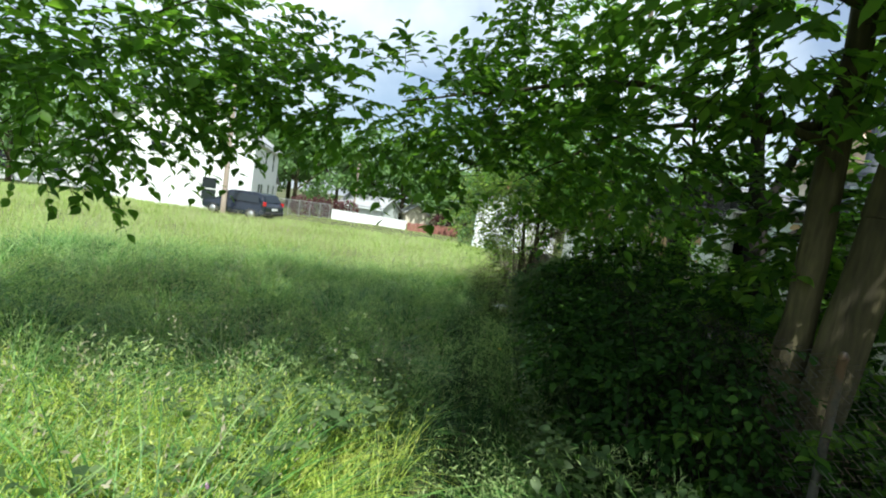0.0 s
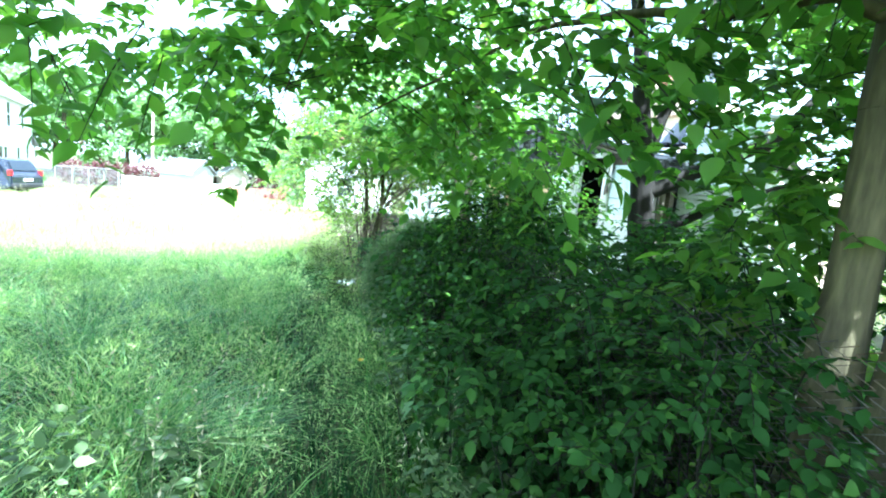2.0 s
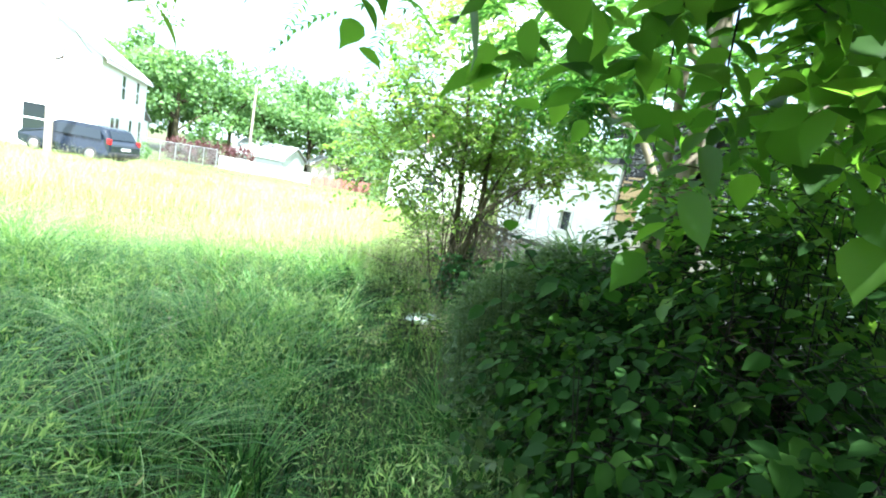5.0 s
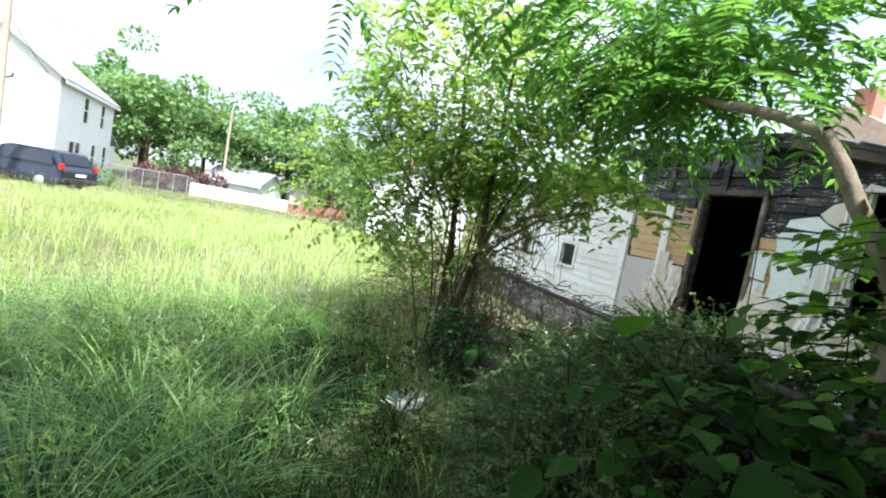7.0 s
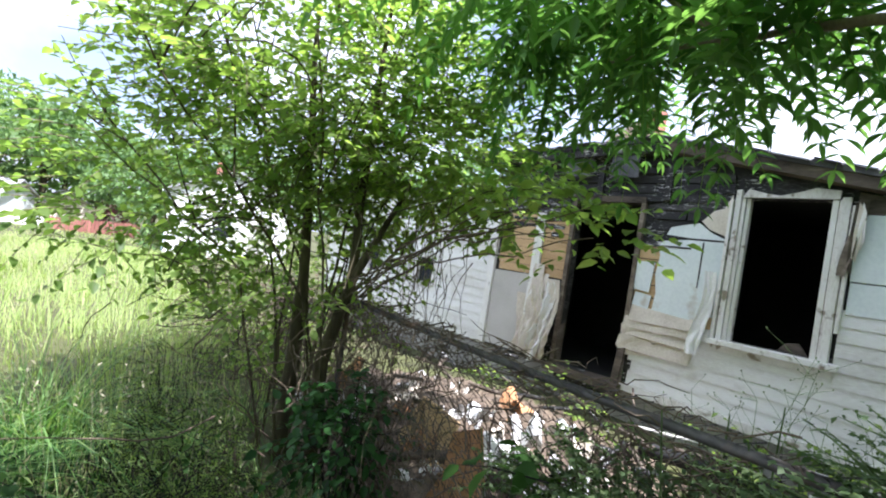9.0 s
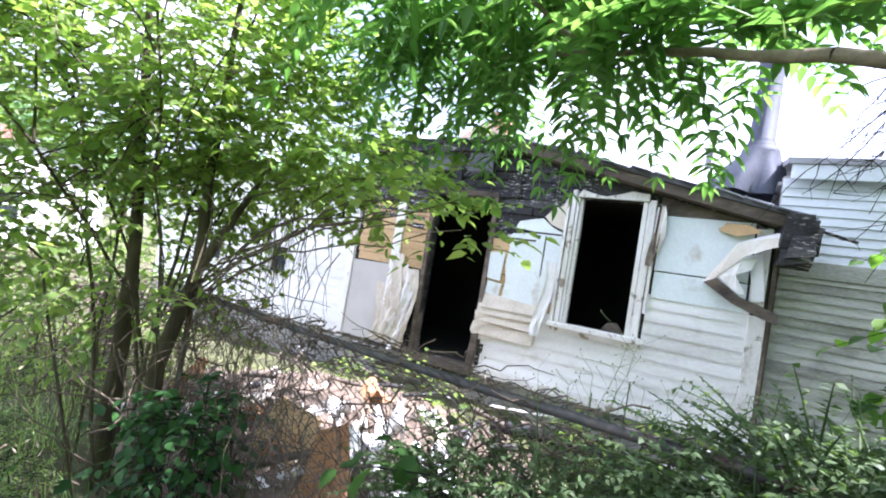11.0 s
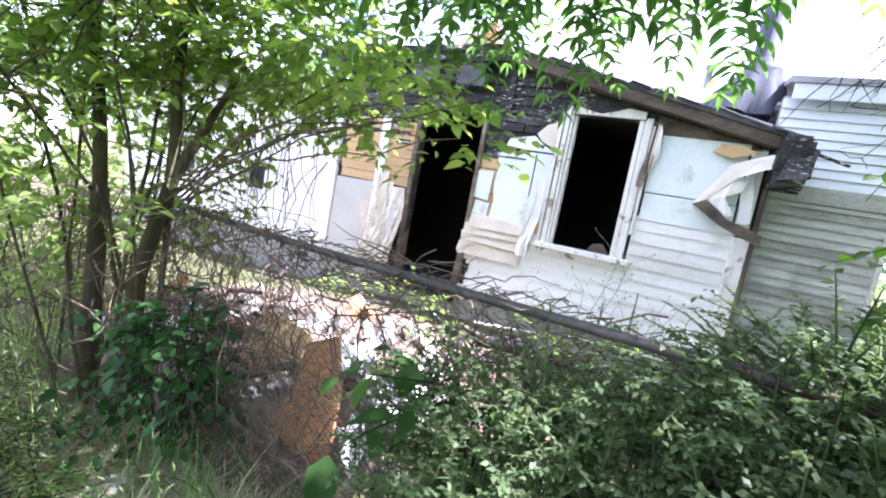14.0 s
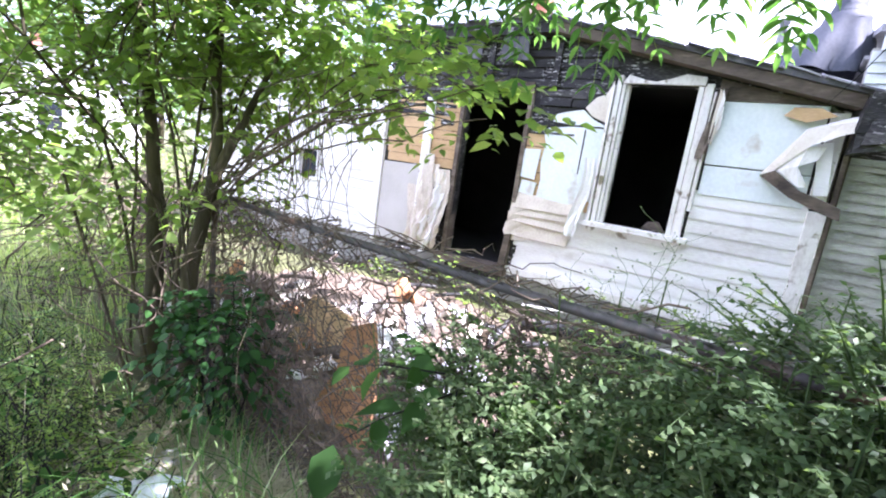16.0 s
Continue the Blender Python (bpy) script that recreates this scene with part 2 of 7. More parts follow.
M["pole"] = surface("weathered_pole_timber", [(0.3, (0.26, 0.20, 0.15)), (0.7, (0.42, 0.35, 0.28))], 5, 0.85, 0.3, 40, (1, 1, 0.2))
M["carpaint"] = surface("dark_blue_car_paint", [(0.3, (0.010, 0.014, 0.024)), (0.7, (0.016, 0.022, 0.036))], 3, 0.22, 0.0, 30, spec=0.6)
M["rubber"] = surface("black_rubber", [(0.3, (0.012, 0.012, 0.012)), (0.7, (0.03, 0.03, 0.03))], 8, 0.8, 0.2)
M["alloy"] = surface("silver_alloy", [(0.3, (0.45, 0.45, 0.46)), (0.7, (0.6, 0.6, 0.61))], 8, 0.35, 0.0, metal=0.8)
M["redlamp"] = surface("red_tail_lamp", [(0.3, (0.35, 0.01, 0.01)), (0.7, (0.45, 0.02, 0.02))], 8, 0.25, 0.0)
M["bluebin"] = surface("blue_plastic", [(0.3, (0.006, 0.03, 0.26)), (0.7, (0.012, 0.05, 0.36))], 4, 0.4, 0.05, 30, stain=((0.03, 0.05, 0.15), 4, 0.5, 0.7))
# maroon darkened: the shade of the yard is put into the colour
M["maroon"] = surface("shade_darkened_maroon", [(0.3, (0.018, 0.006, 0.007)), (0.7, (0.04, 0.014, 0.014))], 5, 0.85, 0.4, 60)
M["cardboard"] = surface("orange_brown_board", [(0.3, (0.36, 0.17, 0.07)), (0.6, (0.52, 0.28, 0.13)), (0.8, (0.60, 0.36, 0.19))], 3, 0.8, 0.2, 40)
M["litter"] = surface("crumpled_white_litter", [(0.3, (0.60, 0.60, 0.58)), (0.7, (0.80, 0.80, 0.78))], 5, 0.6, 0.4, 40)
M["cyan"] = surface("light_blue_plastic", [(0.3, (0.20, 0.50, 0.62)), (0.7, (0.30, 0.62, 0.72))], 5, 0.4, 0.1)
M["yellow"] = surface("yellow_petals", [(0.3, (0.75, 0.45, 0.01)), (0.7, (0.85, 0.58, 0.02))], 20, 0.6, 0.1)
M["purple"] = surface("clover_petals", [(0.3, (0.35, 0.16, 0.38)), (0.7, (0.5, 0.28, 0.5))], 30, 0.7, 0.2)
M["brick"] = surface("red_brick_chimney", [(0.3, (0.22, 0.09, 0.06)), (0.7, (0.36, 0.17, 0.12))], 12, 0.85, 0.4)
M["tanroof"] = surface("tan_roofing", [(0.3, (0.40, 0.29, 0.20)), (0.7, (0.58, 0.45, 0.34))], 6, 0.85, 0.4, 60)
gm, gn, gl, gp = mat_base("window_glass")
gp.inputs["Base Color"].default_value, gp.inputs["Roughness"].default_value = (0.02, 0.025, 0.03, 1), 0.06
M["glass"] = gm

# ---------------------------------------------------------------- mesh helpers


def raw_mesh(name, verts, faces, material, smooth=False):
    """A mesh from numpy arrays; faces is an n x 3 or n x 4 array of indices."""
    verts, faces = np.asarray(verts, np.float32), np.asarray(faces, np.int32)
    me = bpy.data.meshes.new(name)
    k = faces.shape[1]
    me.vertices.add(len(verts))
    me.vertices.foreach_set("co", verts.ravel())
    me.loops.add(faces.size)
    me.loops.foreach_set("vertex_index", faces.ravel())
    me.polygons.add(len(faces))
    me.polygons.foreach_set("loop_start", np.arange(0, faces.size, k, dtype=np.int32))
    me.polygons.foreach_set("loop_total", np.full(len(faces), k, np.int32))
    if smooth:
        me.polygons.foreach_set("use_smooth", np.ones(len(faces), bool))
    me.materials.append(material)
    me.update(calc_edges=True)
    return me


def part(name, bm, parent, label="", material=None):
    """Links a bmesh (or a finished mesh) as one mesh object under a thing or a part, its corners given in the world."""
    if isinstance(bm, bmesh.types.BMesh):
        me = bpy.data.meshes.new(name)
        bm.normal_update()
        bm.to_mesh(me)
        bm.free()
        me.materials.append(material)
    else:
        me = bm
    ob = new(name, me)
    if parent is not None:
        ob.parent = parent
        base = parent
        shift = Vector((0, 0, 0))
        while base is not None:
            shift = shift + base.location
            base = base.parent
        ob.location = -shift
    if label:
        ob["label"] = label
    if name in ("twigs", "stems", "leaf_stalks", "leaves", "low_bough", "upper_crown", "upper_boughs", "wire_mesh", "branches"):
        ob["kind"] = "stuff"
    return ob


def thing(name, at, label, category, group="", kind=""):
    e = new(name)
    e.location = at
    return tagged(e, label, category, group, kind)


def box(x0, x1, y0, y1, z0, z1, bm=None, bevel=0.0, jag=0.0):
    """A box, as eight corners and six faces; jag shifts its corners a little, bevel rounds its edges."""
    bm = bm or bmesh.new()
    r = random.random
    v = [bm.verts.new((x + (r() - 0.5) * jag, y + (r() - 0.5) * jag, z + (r() - 0.5) * jag)) for x in (x0, x1) for y in (y0, y1) for z in (z0, z1)]
    fs = [bm.faces.new([v[i] for i in q]) for q in ((0, 1, 3, 2), (4, 6, 7, 5), (0, 4, 5, 1), (2, 3, 7, 6), (0, 2, 6, 4), (1, 5, 7, 3))]
    if bevel:
        bmesh.ops.bevel(bm, geom=list({e for f in fs for e in f.edges}), offset=bevel, segments=1, affect="EDGES")
    return bm


def prism(outline, depth, bm=None):
    """A closed outline of points, swept along the vector depth."""
    bm = bm or bmesh.new()
    a = [bm.verts.new(p) for p in outline]
    b = [bm.verts.new(Vector(p) + Vector(depth)) for p in outline]
    bm.faces.new(a[::-1])
    bm.faces.new(b)
    for i in range(len(a)):
        j = (i + 1) % len(a)
        bm.faces.new((a[i], a[j], b[j], b[i]))
    bmesh.ops.recalc_face_normals(bm, faces=bm.faces)
    return bm


def tube_arrays(points, radii, sides=6):
    """Corners and faces of a tapering tube along a line of points."""
    p = np.asarray(points, float)
    t = np.gradient(p, axis=0)
    t /= np.linalg.norm(t, axis=1)[:, None] + 1e-9
    ref = np.where(np.abs(t[:, 2:3]) > 0.9, np.array([[1.0, 0, 0]]), np.array([[0, 0, 1.0]]))
    u = np.cross(t, ref)
    u /= np.linalg.norm(u, axis=1)[:, None] + 1e-9
    w = np.cross(t, u)
    ang = np.arange(sides) * 2 * math.pi / sides
    ring = u[:, None, :] * np.cos(ang)[None, :, None] + w[:, None, :] * np.sin(ang)[None, :, None]
    v = (p[:, None, :] + ring * np.asarray(radii, float)[:, None, None]).reshape(-1, 3)
    i = np.arange(len(p) - 1)[:, None] * sides
    j = np.arange(sides)[None, :]
    k = (j + 1) % sides
    f = np.stack([i + j, i + k, i + sides + k, i + sides + j], -1).reshape(-1, 4)
    return v, f


class Pile:
    """Gathers many pieces into one mesh."""

    def __init__(self):
        self.v, self.f, self.n = [], [], 0

    def add(self, v, f):
        self.v.append(v)
        self.f.append(f + self.n)
        self.n += len(v)

    def tube(self, points, radii, sides=6):
        self.add(*tube_arrays(points, radii, sides))

    def mesh(self, name, material, smooth=False):
        return raw_mesh(name, np.concatenate(self.v), np.concatenate(self.f), material, smooth)


def wiggle(a, b, n, amount, rng, sag=0.0):
    """A crooked line of n points from a to b."""
    a, b = np.asarray(a, float), np.asarray(b, float)
    s = np.linspace(0, 1, n)[:, None]
    p = a + (b - a) * s
    off = np.cumsum(rng.normal(0, 1, (n, 3)), 0)
    off -= off[:1] + (off[-1:] - off[:1]) * s
    p = p + off * amount
    p[:, 2] += sag * 4 * (s * (1 - s))[:, 0]
    return p


# leaf outlines: along y from stalk to tip
LEAF_V = np.array([(0, 0, 0), (-0.3, 0.28, 0.07), (0, 0.33, -0.02), (0.3, 0.28, 0.07), (-0.27, 0.62, 0.03), (0, 0.66, -0.05), (0.27, 0.62, 0.03), (0, 1, -0.14)])
LEAF_F = np.array([(0, 2, 1), (0, 3, 2), (1, 2, 5), (1, 5, 4), (2, 3, 6), (2, 6, 5), (4, 5, 7), (5, 6, 7)])
# a finer outline for leaves seen close
FINE_V = np.array([(0, 0, 0), (-0.19, 0.1, 0.05), (0, 0.13, 0), (0.19, 0.1, 0.05), (-0.33, 0.33, 0.08), (0, 0.36, -0.02), (0.33, 0.33, 0.08), (-0.28, 0.6, 0.04), (0, 0.62, -0.05), (0.28, 0.6, 0.04), (-0.11, 0.84, -0.04), (0, 0.85, -0.09), (0.11, 0.84, -0.04), (0, 1.02, -0.17)])
FINE_F = np.array([(0, 2, 1), (0, 3, 2), (1, 2, 5), (1, 5, 4), (2, 3, 6), (2, 6, 5), (4, 5, 8), (4, 8, 7), (5, 6, 9), (5, 9, 8), (7, 8, 11), (7, 11, 10), (8, 9, 12), (8, 12, 11), (10, 11, 13), (11, 12, 13)])
LANCE_V = np.array([(0, 0, 0), (-0.15, 0.3, 0.04), (0, 0.35, 0), (0.15, 0.3, 0.04), (0, 1, -0.12)])
LANCE_F = np.array([(0, 2, 1), (0, 3, 2), (1, 2, 4), (2, 3, 4)])
CHIP_V = np.array([(0, 0, 0), (-0.36, 0.45, 0.08), (0.36, 0.45, 0.08), (0, 1, -0.1)])
CHIP_F = np.array([(0, 2, 1), (1, 2, 3)])


def leaf_arrays(at, along, up, size, shape=(LEAF_V, LEAF_F)):
    """Leaves at points, each laid along its own direction."""
    tv, tf = shape
    y = along / (np.linalg.norm(along, axis=1)[:, None] + 1e-9)
    x = np.cross(y, up)
    x /= np.linalg.norm(x, axis=1)[:, None] + 1e-9
    z = np.cross(x, y)
    v = at[:, None, :] + size[:, None, None] * (tv[None, :, 0:1] * x[:, None, :] + tv[None, :, 1:2] * y[:, None, :] + tv[None, :, 2:3] * z[:, None, :])
    f = (np.arange(len(at)) * len(tv))[:, None, None] + tf[None]
    return v.reshape(-1, 3), f.reshape(-1, 3)


def sprays(rng, centres, aim, count, length, size, shape, droop=0.5, twigs=None, keep=None):
    """Leafy twigs: count leaves on both sides of a twig at each centre. aim: the twigs' directions."""
    n = len(centres)
    aim = aim / (np.linalg.norm(aim, axis=1)[:, None] + 1e-9)
    s = np.linspace(0.1, 1.0, count)
    side = np.cross(aim, np.array([0, 0, 1.0]))
    side /= np.linalg.norm(side, axis=1)[:, None] + 1e-9
    lens = length * rng.uniform(0.6, 1.3, n)
    pos = centres[:, None, :] + aim[:, None, :] * (s[None, :, None] * lens[:, None, None])
    pos[:, :, 2] -= (s[None] ** 2) * lens[:, None] * 0.35 * droop
    flip = np.where(np.arange(count) % 2 == 0, 1.0, -1.0)
    along = side[:, None, :] * flip[None, :, None] + aim[:, None, :] * 0.7 + rng.normal(0, 0.35, (n, count, 3))
    along[:, :, 2] -= droop * rng.uniform(0.2, 1.0, (n, count))
    up = np.array([0, 0, 1.0]) + rng.normal(0, 0.35, (n, count, 3))
    sz = size * rng.uniform(0.55, 1.25, (n, count))
    at, al, u, sz = pos.reshape(-1, 3), along.reshape(-1, 3), up.reshape(-1, 3), sz.ravel()
    if keep is not None:
        k = keep(at)
        at, al, u, sz = at[k], al[k], u[k], sz[k]
    if twigs is not None:
        live = np.ones(n, bool) if keep is None else keep(pos[:, -1])
        for i in np.flatnonzero(live):
            q = np.stack([centres[i], pos[i, count // 2], pos[i, -1]])
            twigs.tube(q, [0.0035, 0.0025, 0.001], 3)
    return leaf_arrays(at, al, u, sz, shape)


def in_blob(rng, c, r, n, shell=0.35):
    """n points in an ellipsoid, more of them towards its skin."""
    d = rng.normal(0, 1, (n, 3))
    d /= np.linalg.norm(d, axis=1)[:, None]
    k = rng.uniform(shell, 1, n) ** 0.6
    return np.asarray(c) + d * k[:, None] * np.asarray(r), d


def lift(x, y):
    """Height of the ground."""
    x, y = np.asarray(x, float), np.asarray(y, float)
    near = 0.25 - 0.25 * np.clip(y, -4, 5.5) / 5.5
    far = -0.028 * np.clip(y - 9, 0, 30)
    bumps = 0.04 * np.sin(x * 0.9 + 1.3) * np.cos(y * 0.7) + 0.025 * np.sin(x * 2.3 + y * 1.7)
    return near + far + bumps * np.clip(1.5 - np.hypot(x, y - 6) / 40, 0.2, 1)


# the camera's own walking line, laid out to keep growth clear of it
WALK_LINE = np.array([(-0.1, -1.2), (0.0, 0.0), (0.16, 0.7), (0.32, 1.6), (0.62, 2.5), (0.8, 3.2), (1.05, 4.0), (1.45, 5.7), (1.68, 6.5), (1.75, 7.05)])
WALK_LINE = np.concatenate([WALK_LINE[i] + (WALK_LINE[i + 1] - WALK_LINE[i]) * np.linspace(0, 1, 6)[:, None] for i in range(len(WALK_LINE) - 1)])


def from_path(p):
    """How far points lie from the camera's walking line, in plan."""
    return np.min(np.linalg.norm(p[:, None, :2] - WALK_LINE[None], axis=2), axis=1)


def clear_of_path(p, gap=0.45, low=0.9):
    return (from_path(p) > gap) | (p[:, 2] < low) | (p[:, 2] > 2.35)


def fence_x(y):
    return 2.05 + 0.181 * (y - 1.68)


def fence_top(y):
    return 1.41 - 0.03 * (y - 1.68)

# ---------------------------------------------------------------- ground and distance
xs = np.concatenate([np.linspace(-400, -30, 20), np.linspace(-28, 28, 113), np.linspace(30, 400, 20)])
ys = np.concatenate([np.linspace(-400, -20, 16), np.linspace(-18, 50, 137), np.linspace(52, 400, 20)])
gx, gy = np.meshgrid(xs, ys)
gv = np.stack([gx, gy, lift(gx, gy)], -1).reshape(-1, 3)
nx = len(xs)
gi = (np.arange(len(ys) - 1)[:, None] * nx + np.arange(nx - 1)[None]).ravel()
ground = new("ground", raw_mesh("ground", gv, np.stack([gi, gi + 1, gi + nx + 1, gi + nx], -1), M["soil"], True))
tagged(ground, "uneven ground of soil, leaf litter and grass roots", "ground", kind="structure")


# ---------------------------------------------------------------- grass
def blades(rng, xy, height, width, bend, lean, joints=3):
    """Bent grass blades: pairs of corners up each stalk, ending in a point."""
    n = len(xy)
    base = np.stack([xy[:, 0], xy[:, 1], lift(xy[:, 0], xy[:, 1]) - 0.01], -1)
    head = rng.uniform(0, 2 * math.pi, n)
    way = np.stack([np.cos(head), np.sin(head)], -1) * 0.7 + lean
    way /= np.linalg.norm(way, axis=1)[:, None] + 1e-9
    side = np.stack([-way[:, 1], way[:, 0], np.zeros(n)], -1)
    side = side * np.cos(rng.uniform(-1, 1, n))[:, None]
    out = []
    for k in range(joints):
        s = k / joints
        p = base.copy()
        p[:, :2] += way * (bend * height * s ** 1.8)[:, None]
        p[:, 2] += height * (s - 0.45 * np.clip(bend, 0, 1.6) * s ** 2.6)
        w = (width * (1 - 0.55 * s))[:, None]
        out += [p - side * w, p + side * w]
    tip = base.copy()
    tip[:, :2] += way * (bend * height)[:, None]
    tip[:, 2] += height * (1 - 0.45 * np.clip(bend, 0, 1.6))
    out.append(tip)
    v = np.stack(out, 1)
    m = 2 * joints + 1
    f = []
    for k in range(joints - 1):
        a = 2 * k
        f += [(a, a + 1, a + 3), (a, a + 3, a + 2)]
    f.append((m - 3, m - 2, m - 1))
    faces = (np.arange(n) * m)[:, None, None] + np.array(f)[None]
    return v.reshape(-1, 3), faces.reshape(-1, 3), tip


def swirl(xy):
    """Which way the grass lies down, drifting over the field."""
    a = 1.7 * np.sin(xy[:, 0] * 0.8 + 0.4) + 1.5 * np.cos(xy[:, 1] * 0.65 - xy[:, 0] * 0.3) + 0.9
    return np.stack([np.cos(a), np.sin(a)], -1)


def mound(xy):
    """How high the grass heaps up, from hollow (0) to crest (1)."""
    x, y = xy[:, 0], xy[:, 1]
    return np.clip(0.5 + 0.6 * np.sin(3.1 * x + 1.3 * np.sin(1.7 * y)) * np.cos(2.7 * y + 0.9 * np.sin(2.1 * x)) + 0.2 * np.sin(6.3 * x - 4.1 * y), 0, 1)


def tufted(rng, n, x0, x1, y0, y1, spread):
    """Points gathered round tuft centres."""
    c = np.stack([rng.uniform(x0, x1, n // 14), rng.uniform(y0, y1, n // 14)], -1)
    return c[rng.integers(0, len(c), n)] + rng.normal(0, spread, (n, 2))


rng = np.random.default_rng(11)
near = Pile()
# tall soft grass beside the walking line
xy = tufted(rng, 40000, -6.0, 3.4, 0.3, 11.5, 0.09)
# keep off the hedge side of the fence
xy = xy[xy[:, 0] < fence_x(xy[:, 1]) - 0.15 - 0.6 * (xy[:, 1] < 7.8) * rng.uniform(0, 1, len(xy))]
xy = xy[~((xy[:, 0] > 1.9) & (xy[:, 1] > 7.3) & (xy[:, 1] < 10.2) & (rng.uniform(0, 1, len(xy)) < 0.6))]
p3 = np.concatenate([xy, np.zeros((len(xy), 1))], 1)
d = from_path(p3)
patch = 0.72 + 0.22 * np.sin(xy[:, 0] * 1.7 + 2) * np.cos(xy[:, 1] * 1.5) + 0.2 * np.sin(xy[:, 0] * 4.1 + xy[:, 1] * 2.3) * np.cos(xy[:, 1] * 3.7 - xy[:, 0])
h = rng.uniform(0.3, 0.68, len(xy)) * patch * (0.34 + 0.85 * mound(xy)) * np.clip(0.45 + d * 0.55, 0.45, 1.0)
v, f, tip = blades(rng, xy, h, rng.uniform(0.0018, 0.0055, len(xy)), rng.uniform(0.3, 1.5, len(xy)), swirl(xy) * 0.55, 3)
near.add(v, f)
# domed clumps that arch over and lie down, with dark hollows between them
cc = np.stack([rng.uniform(-5.5, 3.0, 620), rng.uniform(0.9, 11.0, 620)], -1)
cc = cc[(cc[:, 0] < fence_x(cc[:, 1]) - 0.5) & (from_path(np.concatenate([cc, np.zeros((len(cc), 1))], 1)) > 0.3)]
cc = cc[~((cc[:, 0] > 1.8) & (cc[:, 1] > 7.0) & (cc[:, 1] < 10.2))]
keep = []
for c in cc:
    if all((c[0] - k[0]) ** 2 + (c[1] - k[1]) ** 2 > 0.16 for k in keep):
        keep.append(c)
cc = np.array(keep)
which = np.repeat(np.arange(len(cc)), 150)
big = (rng.uniform(0.8, 1.1, len(cc)) * (0.32 + 1.0 * mound(cc)))[which]
out = rng.normal(0, 1, (len(which), 2))
lean = (swirl(cc) * rng.uniform(0.1, 0.7, (len(cc), 1)))[which]
cxy = cc[which] + out * 0.09 * big[:, None]
trod = np.clip(0.5 + 0.6 * from_path(np.concatenate([cxy, np.zeros((len(cxy), 1))], 1)), 0.5, 1.0)
v, f, tip = blades(rng, cxy, rng.uniform(0.45, 0.95, len(which)) * big * trod, rng.uniform(0.0022, 0.0065, len(which)), rng.uniform(0.7, 1.6, len(which)), out * 0.9 + lean, 4)
near.add(v, f)
# soft panicles that haze over the clumps
soft = Pile()
pick = rng.random(len(tip)) < 0.05 + 0.75 * mound(tip) ** 1.3
pt = tip[pick]
for k in range(11):
    at = pt + rng.normal(0, 0.042, pt.shape) + np.array([0, 0, 0.03])
    al = rng.normal(0, 0.7, pt.shape) + np.array([0, 0, 0.5])
    soft.add(*leaf_arrays(at, al, rng.normal(0, 1, pt.shape), rng.uniform(0.018, 0.05, len(pt)), (CHIP_V * np.array([0.2, 1, 1]), CHIP_F)))
tagged(new("grass_panicles", soft.mesh("grass_panicles", M["panicle"])), "soft pale green grass panicles hazing over the clumps", "grass", kind="stuff")
# low filler blades, coloured dark to stand for shade between the clumps
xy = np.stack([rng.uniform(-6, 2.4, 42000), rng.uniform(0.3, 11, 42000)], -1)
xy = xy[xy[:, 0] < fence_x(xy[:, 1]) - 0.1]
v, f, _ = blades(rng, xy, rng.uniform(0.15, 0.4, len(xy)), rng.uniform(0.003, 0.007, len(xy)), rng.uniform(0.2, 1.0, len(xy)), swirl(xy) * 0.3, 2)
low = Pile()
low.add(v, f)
tagged(new("low_grass", low.mesh("low_grass", M["hollow_shade"])), "short grass between the clumps, shade painted into its dark green", "grass", kind="stuff")
# soft domes of fine feathery bedstraw that swallow the grass
mc = np.stack([rng.uniform(-4.6, 1.5, 520), rng.uniform(1.6, 10.0, 520)], -1)
mc = mc[from_path(np.concatenate([mc, np.zeros((len(mc), 1))], 1)) > 0.62]
kept = [np.array([1.72, 5.55]), np.array([1.6, 4.85]), np.array([1.35, 3.9])]
for c in mc:
    if all((c[0] - k[0]) ** 2 + (c[1] - k[1]) ** 2 > 0.3 for k in kept):
        kept.append(c)
dome = Pile()
for c in kept:
    big = rng.uniform(0.24, 0.46)
    tall = 0.22 + big * rng.uniform(0.5, 0.9)
    n = int(5200 * big * big + 240)
    p, d = in_blob(rng, (c[0], c[1], float(lift(c[0], c[1])) + 0.1), (big, big * rng.uniform(0.7, 1.1), tall), n, 0.72)
    ok = p[:, 2] > lift(p[:, 0], p[:, 1]) + 0.05
    p, d = p[ok], d[ok]
    p = p + 0.05 * np.sin(p[:, [1, 2, 0]] * 17)
    dome.add(*leaf_arrays(p, d * 0.5 + rng.normal(0, 0.6, p.shape) + np.array([0, 0, 0.35]), rng.normal(0, 1, p.shape), rng.uniform(0.025, 0.075, len(p)), (CHIP_V * np.array([0.2, 1, 1]), CHIP_F)))
tagged(new("bedstraw", dome.mesh("bedstraw", M["panicle"])), "soft pale green domes of feathery bedstraw in the grass", "weeds", kind="stuff")
# dry matted stems before the shrub
xy = np.stack([rng.uniform(2.6, 3.2, 2600), rng.uniform(8.2, 9.3, 2600)], -1)
v, f, _ = blades(rng, xy, rng.uniform(0.08, 0.3, len(xy)), rng.uniform(0.0015, 0.004, len(xy)), rng.uniform(0.9, 1.6, len(xy)), swirl(xy) * 0.2, 3)
dry_mat = Pile()
dry_mat.add(v, f)
tagged(new("dry_thatch", dry_mat.mesh("dry_thatch", M["straw"])), "dry brown matted stems and dead grass", "grass", kind="stuff")
# straw-coloured grass where the walk begins, its sunlight put into the colour
xy = tufted(rng, 11000, -3.4, 0.5, 0.7, 3.1, 0.12)
